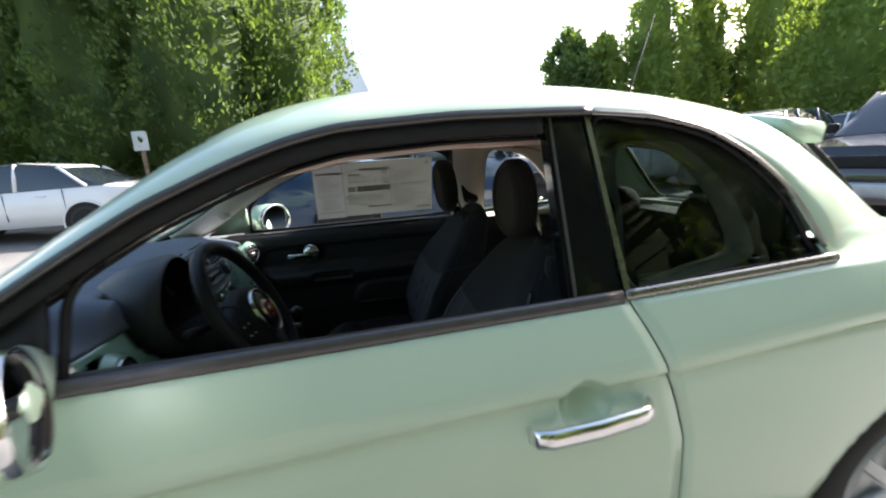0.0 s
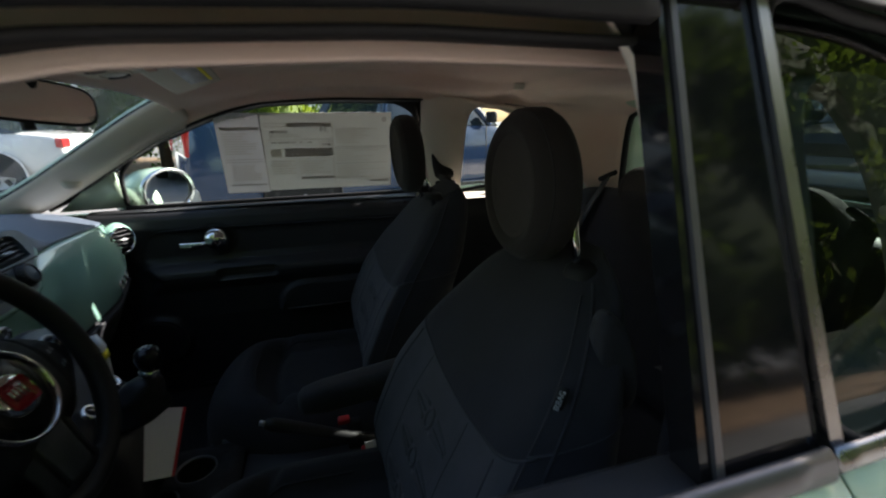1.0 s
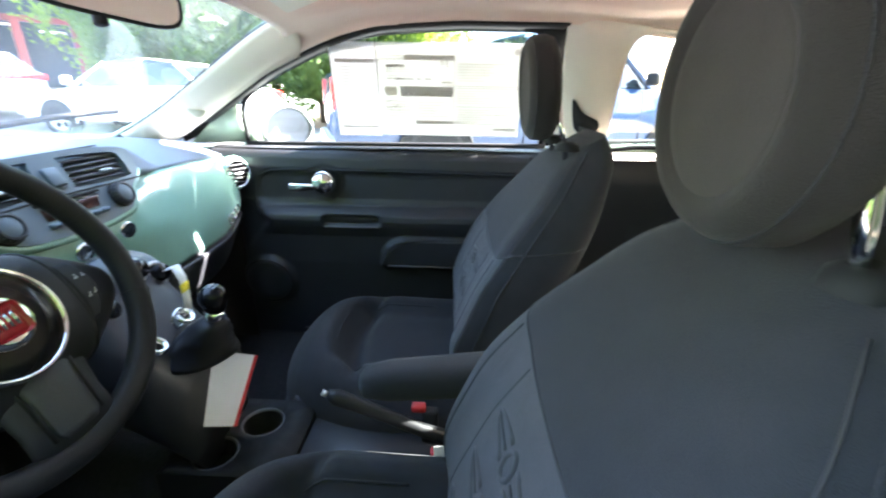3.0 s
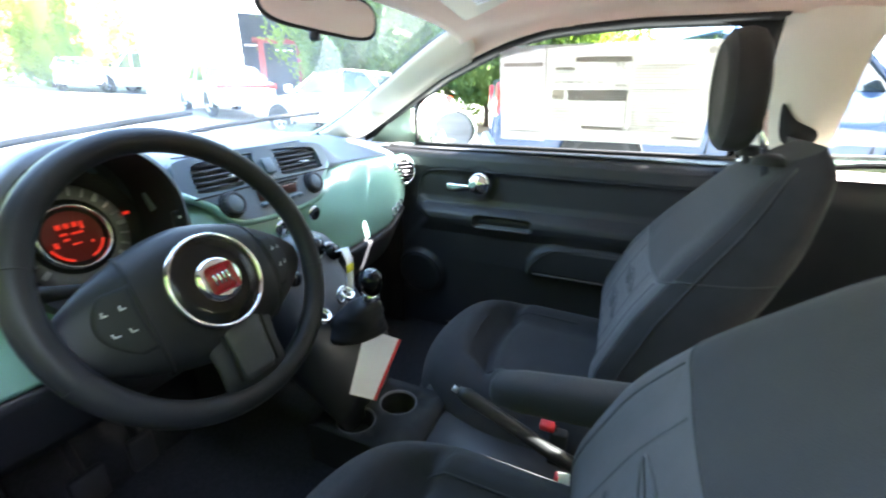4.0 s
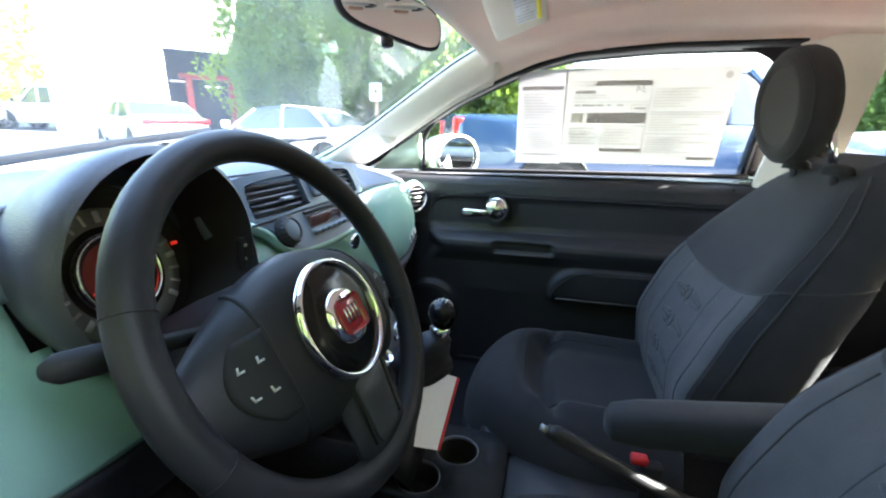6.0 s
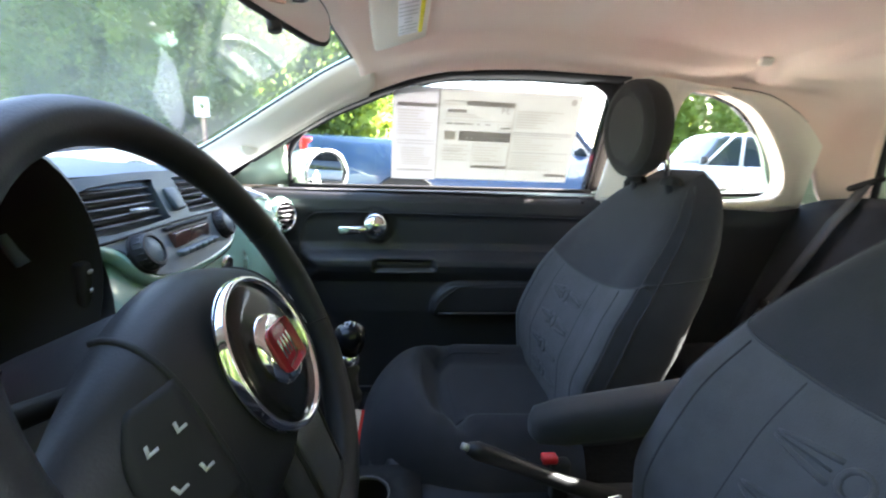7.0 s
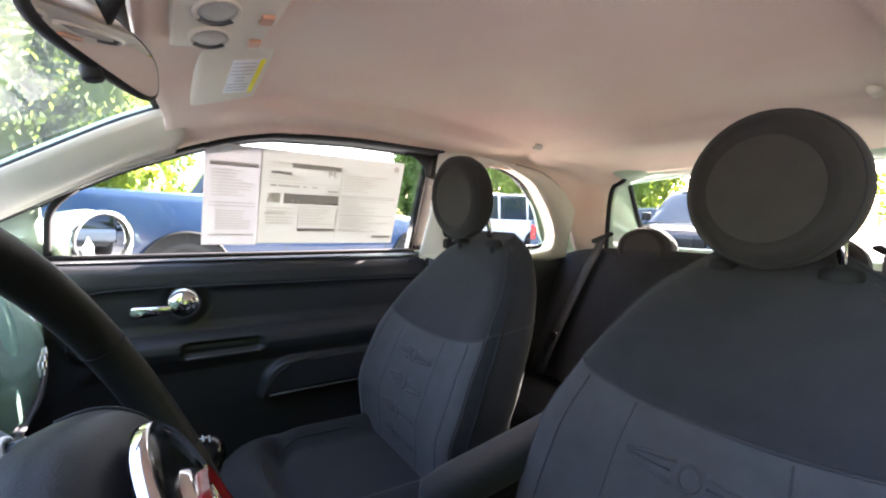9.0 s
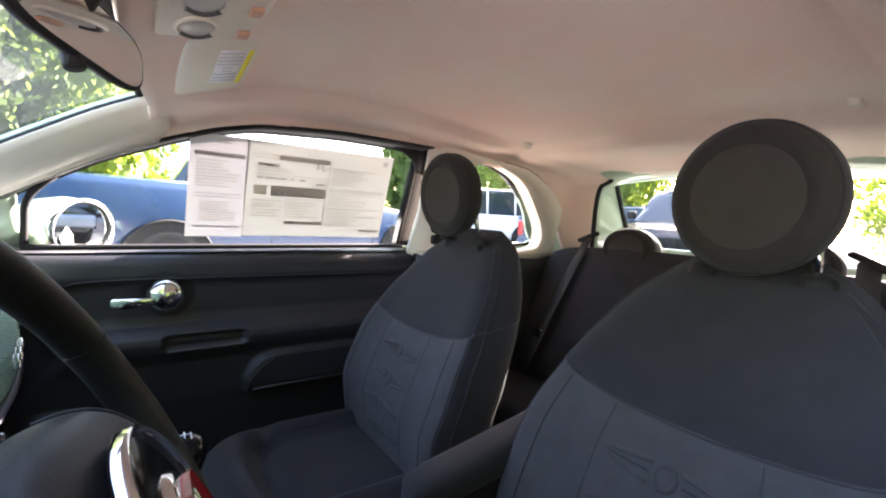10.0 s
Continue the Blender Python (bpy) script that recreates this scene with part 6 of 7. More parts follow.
ink(-0.1905, -0.187, 0.998, 1.262, sticker2)
# notice: two headed blocks of small print
lines(0.45, 0.90, 0.045, 0.085, 2, sticker2)
printed(0.10, 0.95, 0.165, 0.205, sticker2)
lines(0.12, 0.92, 0.24, 0.52, 9, sticker2)
ruled(0.10, 0.93, 0.565, 0.605, sticker2, INK)
lines(0.20, 0.88, 0.65, 0.86, 8, sticker2, 0.7)
printed(0.10, 0.93, 0.900, 0.915, sticker2)
# price sheet: header, boxes, ruled columns and small print
ruled(0.03, 0.19, 0.125, 0.165, sticker)
printed(0.19, 0.52, 0.120, 0.170, sticker)
printed(0.06, 0.19, 0.215, 0.245, sticker, INK)
lines(0.05, 0.40, 0.26, 0.31, 2, sticker)
printed(0.03, 0.52, 0.325, 0.331, sticker, INK_LIGHT)
for u in (0.06, 0.11, 0.15, 0.20, 0.27, 0.33):
    printed(u, u + 0.02 + 0.03 * rnd.random(), 0.355, 0.372, sticker)
ruled(0.42, 0.52, 0.355, 0.425, sticker)
printed(0.44, 0.51, 0.385, 0.405, sticker)
printed(0.045, 0.125, 0.445, 0.545, sticker, INK_LIGHT)
printed(0.150, 0.52, 0.440, 0.550, sticker)
for u in (0.20, 0.235):
    printed(u, u + 0.016, 0.505, 0.530, sticker, PAPER_WARM)
printed(0.36, 0.51, 0.500, 0.506, sticker, PAPER_WARM)
printed(0.38, 0.51, 0.522, 0.528, sticker, PAPER_WARM)
ruled(0.255, 0.52, 0.575, 0.830, sticker)
lines(0.27, 0.50, 0.61, 0.80, 6, sticker)
printed(0.255, 0.52, 0.825, 0.862, sticker)
lines(0.04, 0.23, 0.60, 0.80, 6, sticker)
printed(0.03, 0.24, 0.660, 0.666, sticker, INK_LIGHT)
lines(0.55, 0.92, 0.20, 0.40, 7, sticker, 0.3)
for v in (0.430, 0.452, 0.655):
    printed(0.54, 0.97, v, v + 0.007, sticker)
lines(0.55, 0.95, 0.48, 0.64, 6, sticker, 0.3)
lines(0.55, 0.95, 0.69, 0.88, 7, sticker, 0.3)
printed(0.82, 0.975, 0.905, 0.935, sticker)
printed(0.525, 0.530, 0.120, 0.940, sticker, INK_LIGHT)
seal = lathe([(0, 0.0004), (0.009, 0.0004)], 20, m=frame_matrix(glass_at(0.218, 1.240, 0.0385), (0, -1, -0.3)))
part("printed_mark", seal, INK, sticker)
text_mesh("34", 0.030, frame_matrix(glass_at(0.012, 1.208, 0.0385), (0, 1, 0.33)), INK, sticker, name="printed_figure")

# hang tag on the gear lever, and the key with its paper strip
tag = empty("hang_tag", "white card with a red edge hanging from the gear lever", "tag")
tl, tr, bl = Vector((-0.420, -0.004, 0.646)), Vector((-0.363, 0.053, 0.597)), Vector((-0.437, -0.096, 0.538))
crd = bmesh.new()
q4 = [crd.verts.new(p) for p in (tl, tr, tr + bl - tl, bl)]
crd.faces.new(q4)
part("card", thick(crd, 0.0015), WHITE_TAG, tag, smooth=False)
ed = bmesh.new()
e1, e2 = tr + (tl - tr) * 0.0, tr + bl - tl
nrm = (tr - tl).cross(bl - tl).normalized()
ed.faces.new([ed.verts.new(p) for p in (e1 - nrm * 0.0012 - (tr - tl) * 0.07, e1 - nrm * 0.0012, e2 - nrm * 0.0012, e2 - nrm * 0.0012 - (tr - tl) * 0.07)])
part("red_edge", thick(ed, 0.0030), RED, tag, smooth=False)
part("cord", tube([(-0.384, -0.015, 0.742), (-0.395, -0.03, 0.71), (-0.402, -0.012, 0.68), (-0.414, 0.000, 0.644)], 0.0016, 5), PAPER, tag)
key = empty("key_tag", "key in the ignition with a white and yellow paper strip", "key")
strip_pts = [(-0.53, 0.065, 0.79), (-0.505, 0.058, 0.80), (-0.492, 0.055, 0.775), (-0.490, 0.052, 0.735), (-0.49, 0.05, 0.70)]
ks = bmesh.new()
rows = [(ks.verts.new(Vector(p) + Vector((0, -0.012, 0))), ks.verts.new(Vector(p) + Vector((0, 0.012, 0)))) for p in strip_pts]
for r0, r1 in zip(rows, rows[1:]):
    ks.faces.new((r0[0], r1[0], r1[1], r0[1]))
part("paper_strip", thick(ks, 0.0008), PAPER, key)
part("yellow_band", box(-0.4895, 0.052, 0.757, 0.002, 0.025, 0.018), YELLOW, key)
part("key_ring", tube([(-0.478, 0.0 + 0.018 * math.cos(a), 0.715 + 0.018 * math.sin(a)) for a in np.linspace(0, 2 * math.pi, 20, endpoint=False)], 0.003, 6, closed=True), CHROME, key)

slip = empty("paper_tag", "folded white paper tag beside the driver seat belt buckle", "tag")
pt = bmesh.new()
pt.faces.new([pt.verts.new(p) for p in ((0.028, -0.132, 0.552), (0.052, -0.128, 0.552), (0.056, -0.134, 0.530), (0.036, -0.146, 0.478))])
part("paper", thick(pt, 0.001), PAPER, slip, smooth=False)


# ---- outside ----
def ground_z(x, y):
    """The lot rises gently ahead of the car and a little beyond its passenger side."""
    a, b = max(0.0, -x - 2.5), max(0.0, y - 4.0)
    return 0.050 * a * a / (a + 3.0) * (1 if a < 60 else 60 / a) + 0.014 * b * b / (b + 4.0) * (1 if b < 60 else 60 / b)


ASPHALT = material("asphalt", (0.20, 0.196, 0.192), 0.9, vary=0.35, scale=0.6, bump=0.9, bump_scale=60, detail=9)
WHITE_CAR = material("white_paint", (0.75, 0.76, 0.77), 0.25, vary=0.02, scale=2, coat=0.8)
BLUE_CAR = material("navy_paint", (0.020, 0.050, 0.125), 0.25, vary=0.05, scale=2, coat=0.8)
BLUE2 = material("dark_blue_paint", (0.02, 0.045, 0.09), 0.25, vary=0.05, scale=2, coat=0.8)
BLACK_CAR = material("black_paint", (0.012, 0.012, 0.014), 0.2, coat=0.8)
SILVER_CAR = material("silver_paint", (0.45, 0.46, 0.48), 0.28, 0.6, coat=0.6)
DARK_GLASS = material("dark_car_glass", (0.02, 0.028, 0.035), 0.04, coat=0.6)
LAMP_RED = material("tail_lamp_red", (0.55, 0.02, 0.02), 0.2, coat=0.6)
LAMP_CLEAR = material("headlamp_clear", (0.7, 0.72, 0.74), 0.12, 0.4, coat=0.8)
WALL_WHITE = material("white_wall", (0.74, 0.75, 0.77), 0.8, vary=0.05, scale=0.5, bump=0.2, bump_scale=20)
ROOF_GREY = material("roof_sheet", (0.35, 0.36, 0.38), 0.6, vary=0.1, scale=1)
BAY_SHADE = material("bay_shade", (0.02, 0.03, 0.05), 0.4)
BARK = material("bark", (0.10, 0.07, 0.05), 0.95, vary=0.4, scale=12, bump=0.8, bump_scale=30)
SIGN_WHITE = material("sign_white", (0.75, 0.76, 0.76), 0.5)
WOOD_POST = material("post_wood", (0.30, 0.20, 0.13), 0.8, vary=0.3, scale=10)

us = [-400, -150, -70, -40, -25, -16, -11, -8, -6, -4.5, -3.5, -2.5, -1.2, 0, 1.2, 2.5, 4, 6, 8, 11, 16, 25, 40, 70, 150, 400]
gr = grid(lambda x, y: Vector((x, y, ground_z(x, y))), us, us)
tagged(part("ground", gr, ASPHALT), "grey asphalt car park", "ground", kind="structure")


def leaf_material(name, a, b):
    m = material(name, a, 0.75, vary=0.3, scale=1.2, second=b)
    nt = m.node_tree
    bs = nt.nodes["Principled BSDF"]
    tr = nt.nodes.new("ShaderNodeBsdfTranslucent")
    tr.inputs[0].default_value = (a[0] * 1.6, a[1] * 1.6, a[2] * 0.8, 1)
    mx = nt.nodes.new("ShaderNodeMixShader")
    mx.inputs[0].default_value = 0.35
    nt.links.new(bs.outputs[0], mx.inputs[1])
    nt.links.new(tr.outputs[0], mx.inputs[2])
    nt.links.new(mx.outputs[0], nt.nodes["Material Output"].inputs[0])
    return m


LEAF_DARK = leaf_material("conifer_leaf", (0.115, 0.175, 0.04), (0.045, 0.085, 0.025))
LEAF_MID = leaf_material("broad_leaf", (0.20, 0.27, 0.06), (0.10, 0.16, 0.035))
LEAF_LIGHT = leaf_material("hedge_leaf", (0.25, 0.31, 0.06), (0.13, 0.20, 0.04))


def crown_mesh(seed, shape, count, size, flat=0.5, clump=0.14):
    """Leaf blades gathered in drooping clumps over the shell of a crown; shape(t, a) gives the radius at height t and bearing a."""
    rg = np.random.RandomState(seed)
    per = 38
    for _ in range(max(1, count // per)):
        t, a = rg.rand(), rg.rand() * 2 * math.pi
        r = shape(t, a)
        deep = 0.70 + 0.36 * rg.rand() ** 0.6
        out = np.array([math.cos(a), math.sin(a), 0.0])
        reach = clump * (0.6 + 0.8 * rg.rand())
        for _ in range(per):
            q = rg.normal(size=3) * np.array([0.55, 0.55, 0.8])
            c = out * r * deep
            c = c + reach * (q + out * 0.35 * (q[2] < 0))
            d = rg.normal(size=3) * 0.7 + np.array([0, 0, 0.9]) + 0.5 * out
            d /= np.linalg.norm(d)
            e = np.cross(d, rg.normal(size=3))
            e /= np.linalg.norm(e)
            s = size * (0.55 + 0.8 * rg.rand())
            yield c, t, d * s, e * s * flat


def tree(name, label, x, y, height, radius, seed, leaf, count, size, base=0.12, kind="round", group="", category="tree", clump=0.14, core=0.74):
    z0 = ground_z(x, y)
    t = empty(name, label, category, group, (x, y, z0))
    rg = random.Random(seed)
    ph = [rg.random() * 6.28 for _ in range(6)]

    def shape(tt, a):
        wob = 1 + 0.16 * math.sin(3 * a + ph[0] + 5 * tt) + 0.12 * math.sin(5 * a + ph[1] - 9 * tt) + 0.10 * math.sin(8 * a + ph[2] + 17 * tt)
        if kind == "cone":
            k = min(1, tt * 7) ** 0.5 * (1 - tt) ** 0.75 * 1.15
        elif kind == "column":
            k = min(1, tt * 6) ** 0.5 * min(1, (1 - tt) * 4) ** 0.6
        else:
            k = math.sin(math.pi * min(1, 0.08 + tt * 0.92)) ** 0.6
        return radius * k * wob
    trunk = tube([(0, 0, -0.1), (0.03 * radius, 0, height * 0.3), (0, 0.03 * radius, height * 0.85)], [0.05 * radius + 0.06, 0.035 * radius + 0.04, 0.02], 8)
    for k in range(7):
        a, h = rg.random() * 6.28, height * (0.2 + 0.6 * rg.random())
        trunk = tube([(0, 0, h), (radius * 0.4 * math.cos(a), radius * 0.4 * math.sin(a), h + 0.1 * height), (radius * 0.7 * math.cos(a), radius * 0.7 * math.sin(a), h + 0.16 * height)], [0.04, 0.025, 0.01], 5, trunk)
    part("trunk", trunk, BARK, t)
    vs, fs = [], []
    for c, tt, d, e in crown_mesh(seed, shape, count, size, 0.5, clump * radius):
        c = c + np.array([0, 0, height * (base + (1 - base) * tt)])
        n = len(vs)
        vs += [tuple(c - d - 0.3 * e), tuple(c + e), tuple(c + d + 0.3 * e), tuple(c - e)]
        fs.append((n, n + 1, n + 2, n + 3))
    me = bpy.data.meshes.new("crown")
    me.from_pydata(vs, [], fs)
    me.materials.append(leaf)
    cr = new("crown", me)
    cr.parent = t
    # dark core that closes the crown's inside
    inner = grid(lambda a, tt: Vector((core * shape(tt, a) * math.cos(a), core * shape(tt, a) * math.sin(a), height * (base + (1 - base) * tt))), list(np.linspace(0, 2 * math.pi, 18)), list(np.linspace(0.02, 0.97, 12)))
    part("inner_foliage", inner, leaf, t)
    return t


def vehicle(name, label, x, y, heading, paint, kind="sedan", tail=False, z_off=0.0):
    z0 = ground_z(x, y) + z_off
    ob = empty(name, label, "car" if kind != "pickup" else "pickup", "parked cars", (x, y, z0))
    ob.rotation_euler = (0, 0, radians(heading))
    S = {
        "sedan": dict(L=4.7, W=0.90, belt=[(-2.35, 0.70), (-2.25, 0.93), (-1.7, 1.0), (0.9, 0.94), (1.3, 0.90), (2.1, 0.74), (2.35, 0.5)], roof=[(-1.75, 1.0), (-0.95, 1.38), (-0.3, 1.45), (0.3, 1.42), (1.15, 0.95)], r=0.33),
        "jeep": dict(L=4.5, W=0.92, belt=[(-2.2, 0.95), (-2.15, 1.12), (0.85, 1.12), (0.95, 1.12), (2.0, 1.06), (2.2, 0.75)], roof=[(-2.16, 1.12), (-2.08, 1.80), (-1.0, 1.84), (0.45, 1.82), (0.85, 1.13)], r=0.40),
        "suv": dict(L=4.6, W=0.93, belt=[(-2.3, 0.8), (-2.2, 1.05), (0.8, 1.06), (1.2, 1.04), (2.1, 0.92), (2.3, 0.6)], roof=[(-2.2, 1.06), (-1.75, 1.62), (-0.8, 1.72), (0.2, 1.70), (1.15, 1.05)], r=0.36),
        "pickup": dict(L=5.7, W=0.98, belt=[(-2.85, 0.90), (-2.82, 1.26), (-0.62, 1.26), (-0.60, 1.20), (1.3, 1.18), (1.4, 1.16), (2.65, 1.02), (2.85, 0.7)], roof=[(-0.66, 1.20), (-0.48, 1.78), (0.2, 1.85), (0.7, 1.80), (1.42, 1.17)], r=0.40),
    }[kind]
    W, belt, roof = S["W"], table(S["belt"]), table(S["roof"])
    xs = sorted(set([p[0] for p in S["belt"]] + list(np.linspace(-S["L"] / 2, S["L"] / 2, 30))))
    axles = (-S["L"] * 0.30, S["L"] * 0.31)
    rings = []
    for xx in xs:
        e = 1 - 0.13 * (abs(xx) / (S["L"] / 2)) ** 6
        zt = belt(xx)
        zb = 0.30
        half = [(0.86, zb), (0.97, zb + 0.12), (1.0, zb + 0.45 * (zt - zb)), (0.985, zt - 0.10), (0.95, zt - 0.02), (0.80, zt + 0.005), (0.4, zt + 0.02)]
        pts = [(xx, W * e * w, z) for w, z in half]
        rings.append(pts + [(px, -py, pz) for px, py, pz in reversed(pts)])
    body = part("body", loft(rings), paint, ob)
    sharp(body, 50)
    rx = list(np.linspace(S["roof"][0][0], S["roof"][-1][0], 26))
    wr = 0.80 * W if kind != "jeep" else 0.88 * W
    rr = []
    for xx in rx:
        zb, zt = belt(xx) - 0.01, max(roof(xx), belt(xx) + 0.01)
        k = (zt - zb) / 0.62
        wt = 0.95 * W + (wr - 0.95 * W) * min(1, k)
        half = [(0.95 * W, zb), (0.95 * W + (wt - 0.95 * W) * 0.8, zb + 0.8 * (zt - zb)), (wt - 0.02, zt - 0.03 * min(1, k)), (wt - 0.12, zt), (0.3, zt + 0.02)]
        pts = [(xx, w, z) for w, z in half]
        rr.append(pts + [(px, -py, pz) for px, py, pz in reversed(pts)])
    gh = part("glasshouse", loft(rr), DARK_GLASS, ob, "dark reflective glasshouse")
    sharp(gh, 40)
    peak = max(p[1] for p in S["roof"])
    x_r = [xx for xx in rx if roof(xx) > peak - 0.16]
    part("roof_panel", thick(grid(lambda xx, s: Vector((xx, s * (wr + 0.004), max(roof(xx), 1) + 0.026 - 0.075 * abs(s) ** 5)), x_r, list(np.linspace(-1, 1, 14))), 0.01), paint, ob)
    pill = {"sedan": (-1.5, -0.35, 1.02), "jeep": (-2.1, -1.0, -0.05, 0.75), "suv": (-2.05, -1.1, -0.2, 1.0), "pickup": (-0.60, 0.35, 1.25)}[kind]
    for px in pill:
        for sg in (-1, 1):
            lean = 0.0 if px not in (pill[0], pill[-1]) else (0.50 if px == pill[0] else -0.62) * (0.35 if kind in ("jeep", "pickup") and px == pill[0] else 1)
            top = min(max(px + lean, x_r[0]), x_r[-1])
            part("pillar", tube([(px, sg * 0.955 * W, belt(px) - 0.01), ((px + top) / 2, sg * (0.955 * W + wr) / 2, (belt(px) + roof(top)) / 2), (top, sg * (wr - 0.01), roof(top) - 0.01)], 0.035, 6), paint, ob)
    for ax in axles:
        for sg in (-1, 1):
            m = Matrix.Translation((ax, sg * (W - 0.10), S["r"])) @ Matrix.Rotation(radians(-90 * sg), 4, "X")
            r = S["r"]
            whl = part("wheel", lathe([(0, 0.05), (0.06, 0.05), (r * 0.5, 0.03), (r * 0.62, 0.075), (r * 0.66, 0.09), (r * 0.66, -0.1)], 24, m=m), SILVER, ob)
            part("tyre", lathe([(r * 0.66, 0.09), (r * 0.8, 0.112), (r * 0.97, 0.095), (r, 0.05), (r, -0.1), (r * 0.66, -0.11)], 28, m=m), RUBBER, whl)
            for k in range(5):
                hole = box(0, r * 0.40, 0.055, r * 0.22, r * 0.30, 0.03, 0.01)
                hole.transform(m @ Matrix.Rotation(2 * math.pi * (k + 0.5) / 5, 4, "Z"))
                part("rim_opening", hole, MATT_BLACK, whl)
            part("arch_lip", tube([(ax + (r + 0.06) * math.cos(a), sg * (W + 0.002), r + (r + 0.06) * math.sin(a)) for a in np.linspace(-0.2, math.pi + 0.2, 20)], 0.018, 6), MATT_BLACK if kind != "sedan" else paint, ob)
            ar = grid(lambda a, k: Vector((ax + (r + 0.055) * k * math.cos(a), sg * (W + 0.004), r + (r + 0.055) * k * math.sin(a))), list(np.linspace(-0.15, math.pi + 0.15, 20)), [0.05, 1])
            part("arch_shadow", ar, MATT_BLACK, ob)
    hl = S["L"] / 2
    for sg in (-1, 1):
        zt = belt(-hl + 0.1)
        part("tail_lamp", box(-hl + 0.05, sg * W * 0.80, zt - (0.20 if kind != "sedan" else 0.10), 0.12, 0.22 if kind == "sedan" else 0.14, 0.34 if kind != "sedan" else 0.15, 0.02), LAMP_RED, ob, "red tail lamp")
        zf = belt(hl - 0.25)
        part("headlamp", box(hl - 0.17, sg * W * 0.72, zf - 0.14, 0.16, 0.26, 0.16, 0.03), LAMP_CLEAR, ob)
        part("door_mirror", box(0.98 if kind == "sedan" else 0.85 if kind != "pickup" else 1.15, sg * (W + 0.10), belt(0.8) + 0.10, 0.10, 0.18, 0.16, 0.03), MATT_BLACK if kind in ("pickup", "jeep") else paint, ob)
        for dx in ((0.25, -0.75) if kind != "pickup" else (0.0,)):
            part("door_handle", box(dx, sg * (W * 0.995), belt(dx) - 0.12, 0.16, 0.03, 0.03, 0.008), CHROME if kind == "pickup" else paint, ob)
        for dx in ((0.95, -0.15, -1.1) if kind != "pickup" else (1.15, -0.58)):
            part("panel_gap", box(dx, sg * (W * 0.992), (belt(dx) + 0.42) / 2, 0.008, 0.012, belt(dx) - 0.46), MATT_BLACK, ob)
    part("bumper", box(-hl, 0, 0.48, 0.16, W * 1.75, 0.20, 0.04), paint if kind in ("sedan", "suv") else SILVER if kind == "pickup" else MATT_BLACK, ob)
    part("bumper", box(hl, 0, 0.48, 0.16, W * 1.70, 0.20, 0.04), paint if kind in ("sedan", "suv") else SILVER if kind == "pickup" else MATT_BLACK, ob)
    part("grille", box(hl - 0.02, 0, belt(hl - 0.2) - 0.18, 0.06, W * 0.9, 0.16, 0.02), MATT_BLACK, ob)
    if tail:
        part("tail_bar", box(-hl + 0.03, 0, belt(-hl + 0.1) - 0.10, 0.10, W * 1.5, 0.10, 0.02), LAMP_RED, ob, "full-width red tail lamp bar")
    if kind == "jeep":
        part("spare_wheel", lathe([(0, 0.12), (0.2, 0.12), (0.36, 0.10), (0.38, 0.0)], 24, m=frame_matrix((-hl - 0.06, 0, 1.05), (-1, 0, 0))), RUBBER, ob)
    return ob


# PLACEMENTS
vehicle("pickup_truck", "navy blue pickup truck with its load bed alongside", 1.07, 5.85, 20, BLUE_CAR, "pickup")
vehicle("black_suv", "black boxy off-roader behind the blue truck", 0.75, 9.3, 180, BLACK_CAR, "jeep")
vehicle("white_sedan", "white saloon car parked before the conifers", -6.3, 8.5, 178, WHITE_CAR, "sedan")
vehicle("white_sports_sedan", "white saloon with a full-width red tail lamp", -12.2, 10.0, 155, WHITE_CAR, "sedan", tail=True)
vehicle("white_offroader", "white off-roader by the far building", -22.0, 14.2, 200, WHITE_CAR, "jeep")
vehicle("small_white_car", "small white car beside the far hedge", -24.6, 12.8, 150, WHITE_CAR, "sedan")
vehicle("white_offroader", "white four-door off-roader across the lot", 7.5, 9.2, 171, WHITE_CAR, "jeep")
vehicle("blue_suv", "dark blue family car seen from behind", 9.3, 6.5, 18, BLUE2, "suv")
vehicle("black_pickup", "black pickup truck with bright headlamps", 9.1, 3.4, 190, BLACK_CAR, "pickup")
vehicle("white_suv", "white family car parked behind", 9.6, -0.4, 185, WHITE_CAR, "suv")
vehicle("silver_suv", "silver family car across the lot", 14.5, 5.5, 90, SILVER_CAR, "suv")
vehicle("silver_suv", "silver family car across the lot", 14.8, 8.6, 90, WHITE_CAR, "suv")

for k, (x, y, h, r) in enumerate(((-6.6, 12.6, 8.5, 2.1), (-3.9, 12.2, 9.0, 2.2), (-1.9, 12.9, 8.0, 1.9), (-9.4, 13.6, 8.0, 2.2))):
    tree("conifer", "tall dark green conifer with dense hanging foliage", x, y, h, r, 10 + k, LEAF_DARK, 19000, 0.080, 0.06, "column", "conifers by the lot", clump=0.13)
for k, (x, y, h, r) in enumerate(((-27.0, 9.4, 6.5, 1.9), (-27.4, 13.0, 6.8, 1.5), (-26.0, 4.6, 6.0, 1.6))):
    tree("clipped_cypress", "pale green clipped cypress", x, y, h, r, 30 + k, LEAF_LIGHT, 9000, 0.085, 0.02, "column", "cypresses", clump=0.09)
tree("hedge_tree", "bright green hedge tree behind the trucks", -0.95, 11.3, 2.4, 0.8, 41, LEAF_LIGHT, 3000, 0.09, 0.02, "column")
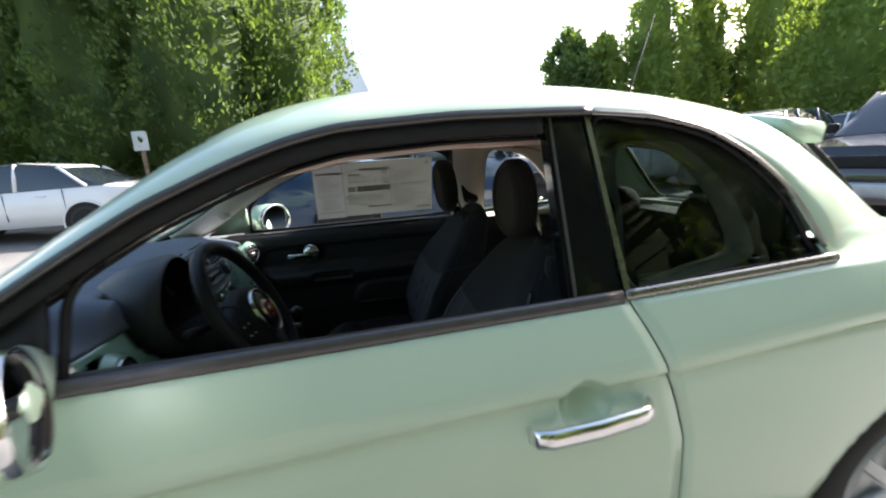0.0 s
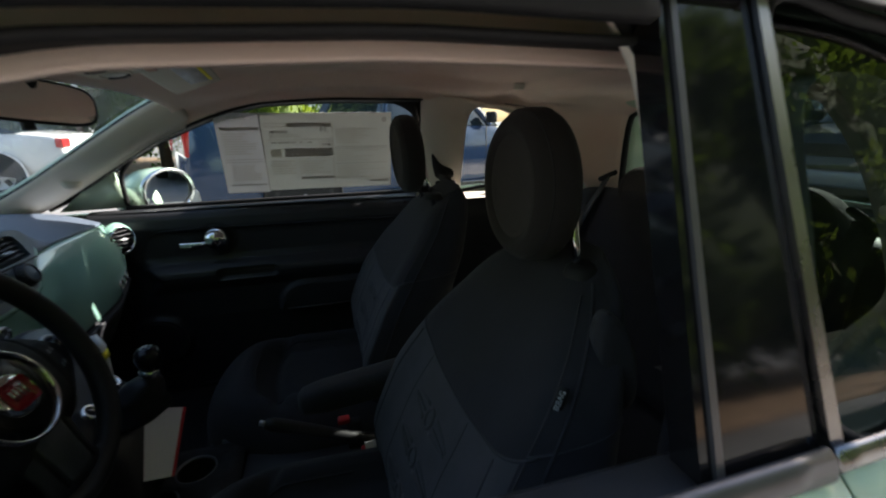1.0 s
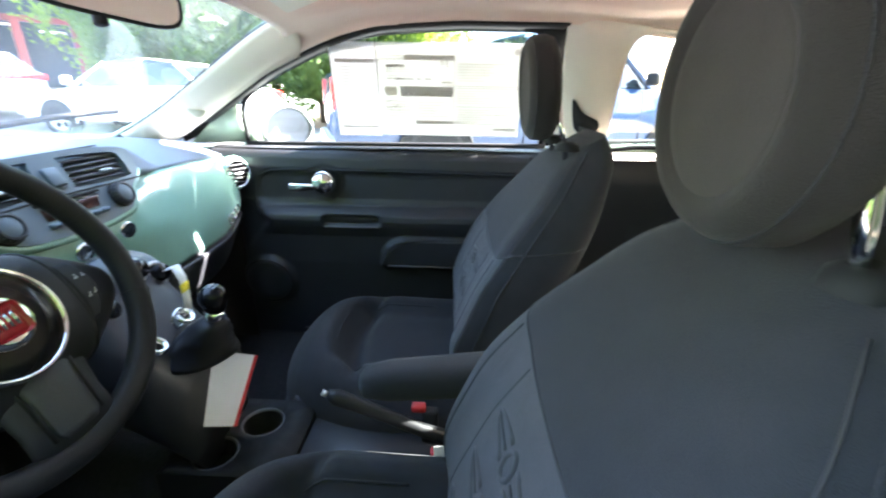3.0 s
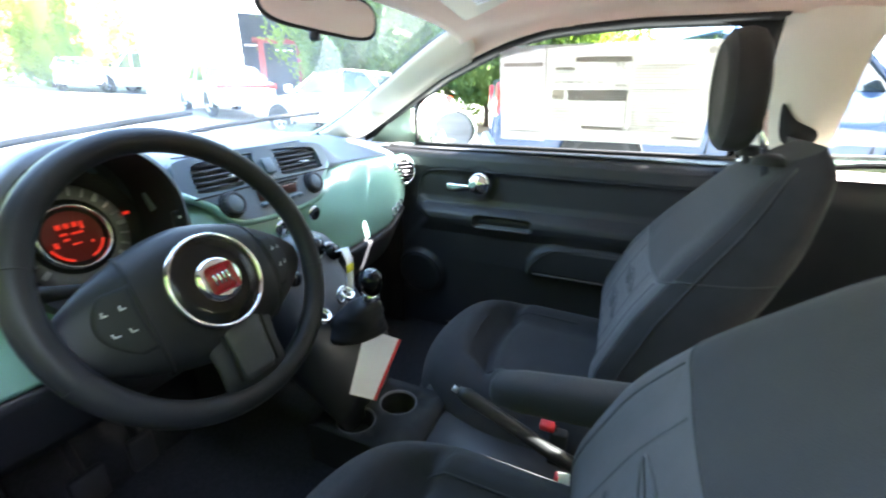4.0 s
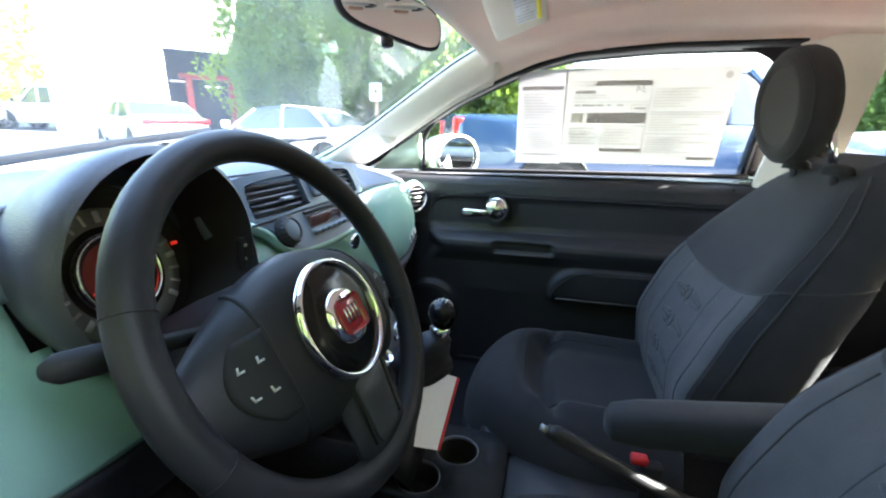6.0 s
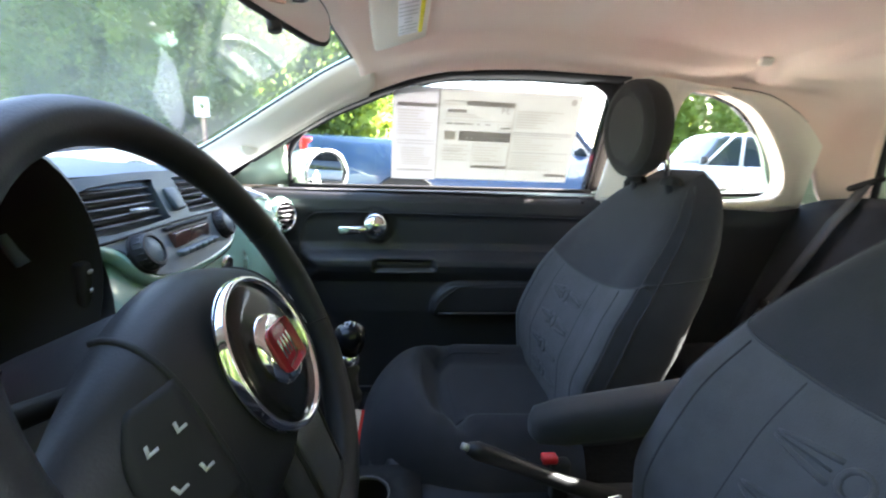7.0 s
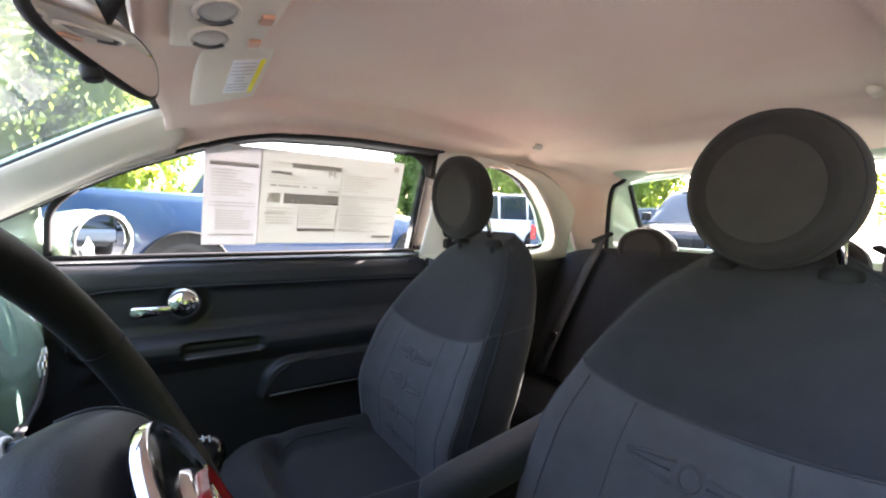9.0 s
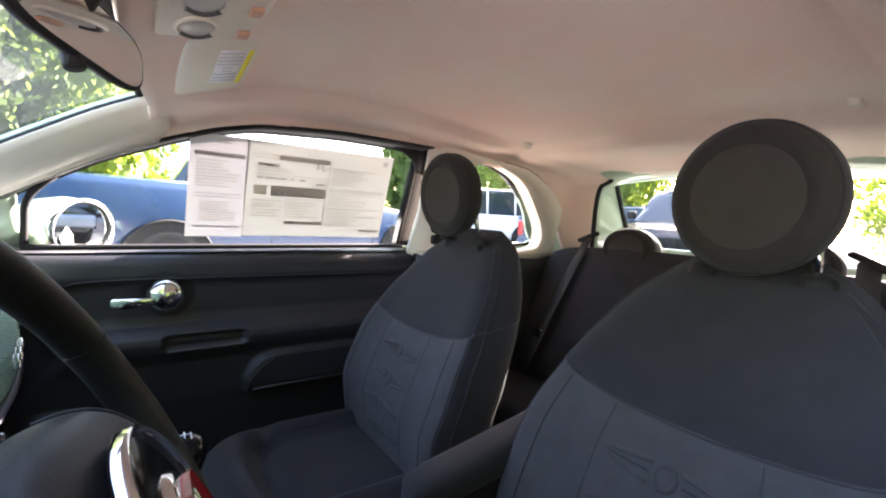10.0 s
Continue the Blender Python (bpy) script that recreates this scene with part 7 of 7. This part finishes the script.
for k, (x, y, h, r, l) in enumerate(((14.4, 25, 8.0, 1.3, LEAF_DARK), (17.2, 25.5, 7.8, 1.2, LEAF_LIGHT), (20.5, 25, 11.2, 2.1, LEAF_MID), (24.9, 25.5, 11.4, 1.2, LEAF_LIGHT), (26.6, 27, 8.0, 1.5, LEAF_DARK),
                                     (29.4, 25, 12.6, 1.7, LEAF_LIGHT), (31.5, 26, 10.5, 2.0, LEAF_MID), (34.0, 24.5, 13.5, 1.5, LEAF_DARK), (37.0, 22, 13, 2.2, LEAF_LIGHT), (25, 16, 10, 2.4, LEAF_MID), (29, 12, 11, 2.6, LEAF_MID),
                                     (27, 8, 11, 2.4, LEAF_DARK), (28, 2, 10, 2.6, LEAF_MID), (29, -3, 10, 2.6, LEAF_MID), (-30, 3, 9, 3.4, LEAF_MID), (-28, -3, 9, 3.2, LEAF_MID), (-38, 21, 9, 4.0, LEAF_LIGHT), (-36, 27, 9, 4.2, LEAF_MID), (-34, 12, 8, 3.0, LEAF_MID))):
    tree("poplar", "leafy tree beyond the car park", x, y, h, r, 60 + k, l, 9000, 0.17, 0.08, "column" if l is not LEAF_MID else "round", "trees beyond the lot", clump=0.24, core=0.52)

for k, (x, y, h, r) in enumerate(((-7, -8.5, 10, 2.3), (-3.2, -8.0, 9.5, 2.2), (0.4, -8.4, 11, 2.4), (3.8, -8.2, 10, 2.3), (7.4, -8.8, 11, 2.4), (11, -8.4, 10, 2.3), (9.2, -11.5, 12, 2.6), (14.2, -8.6, 10.5, 2.4), (17.5, -7.5, 10, 2.4), (2.2, -11.0, 12, 2.6))):
    tree("conifer", "tall dark green conifer beside the lot", x, y + 0.5, h, r, 80 + k, LEAF_DARK, 6000, 0.14, 0.04, "column", "conifers by the lot")
MULCH = material("bark_mulch", (0.30, 0.19, 0.11), 0.95, vary=0.4, scale=6, bump=1.0, bump_scale=40)
tagged(part("mulch_bed", box(2, -8.7, 0.03, 22, 6.5, 0.12, 0.05), MULCH), "brown bark mulch bed under the trees", "planting bed", kind="structure")
tagged(part("mulch_bed", grid(lambda x, y: Vector((x, y, ground_z(x, y) + 0.05)), list(np.linspace(-11, 0.5, 16)), [10.6, 11.2, 12, 13, 15]), MULCH), "brown bark mulch bed under the trees", "planting bed", kind="structure")

# long white building with an open dark workshop bay
bld = empty("workshop_building", "white flat-roofed workshop with a dark open bay", "building", at=(-17.4, 16.6, ground_z(-17.4, 16.6)))
bld.rotation_euler = (0, 0, radians(49))
wl = outline([(-4.6, -0.3), (14, -0.3), (14, 6.5), (-4.6, 6.5)], [[(-0.5, -0.05), (3.6, -0.05), (3.6, 3.8), (-0.5, 3.8)]])
part("wall", thick(wl, 0.3), WALL_WHITE, bld, smooth=False)
part("bay_frame", merge(merge(box(-0.60, -0.05, 1.9, 0.22, 0.12, 3.9, 0.02), box(3.7, -0.05, 1.9, 0.22, 0.12, 3.9, 0.02)), box(1.55, -0.05, 3.9, 4.5, 0.12, 0.22, 0.02)), material("blue_frame", (0.10, 0.25, 0.42), 0.5, vary=0.1), bld)
# Near-black sheet: the shade inside the bay is put into its colour.
part("bay_inside", box(1.4, 4.0, 2.1, 6.5, 0.1, 6.0), BAY_SHADE, bld)
part("roof", box(4.7, 4.0, 6.6, 19.0, 9, 0.3, 0.02), ROOF_GREY, bld)
part("end_wall", box(-4.5, 4.4, 3.1, 0.2, 8.4, 6.8, 0.01), WALL_WHITE, bld)
LIFT_RED = material("lift_red", (0.16, 0.02, 0.025), 0.5, vary=0.2, scale=4)
for x in (0.6, 2.6):
    part("lift_post", merge(box(x, 2.4, 1.4, 0.30, 0.30, 3.0, 0.02), box(x, 2.0, 0.7, 0.16, 0.9, 0.14, 0.02)), LIFT_RED, bld, "red vehicle lift post in the bay")
part("bay_beam", box(1.5, 2.4, 2.9, 2.6, 0.25, 0.25, 0.02), LIFT_RED, bld)
for x, z in ((0.3, 2.7), (1.9, 2.5)):
    part("bay_strip", box(x, 3.2, z, 0.9, 0.08, 0.10, 0.01), SIGN_WHITE, bld)

house = empty("white_house", "white gabled building far beyond the conifers", "building", at=(4.0, 33, ground_z(4, 33)))
part("wall", thick(outline([(-5.6, -1), (9, -1), (9, 5.0), (-1.5, 5.0), (-3.8, 10.5), (-5.6, 6.0)]), 0.4), WALL_WHITE, house, smooth=False)
part("roof", thick(grid(lambda x, v: Vector((x, 6 * v, 5.0 + 0.8 * v)), [-1.6, 9.2], [0, 1]), 0.2), ROOF_GREY, house)

# parking sign
sg = empty("parking_sign", "white sign plate on a wooden post", "sign", at=(-5.0, 10.6, ground_z(-5.0, 10.6)))
part("post", box(0, 0, 1.0, 0.09, 0.09, 2.0, 0.01), WOOD_POST, sg)
part("plate", box(0, -0.06, 1.95, 0.34, 0.015, 0.46, 0.005), SIGN_WHITE, sg)
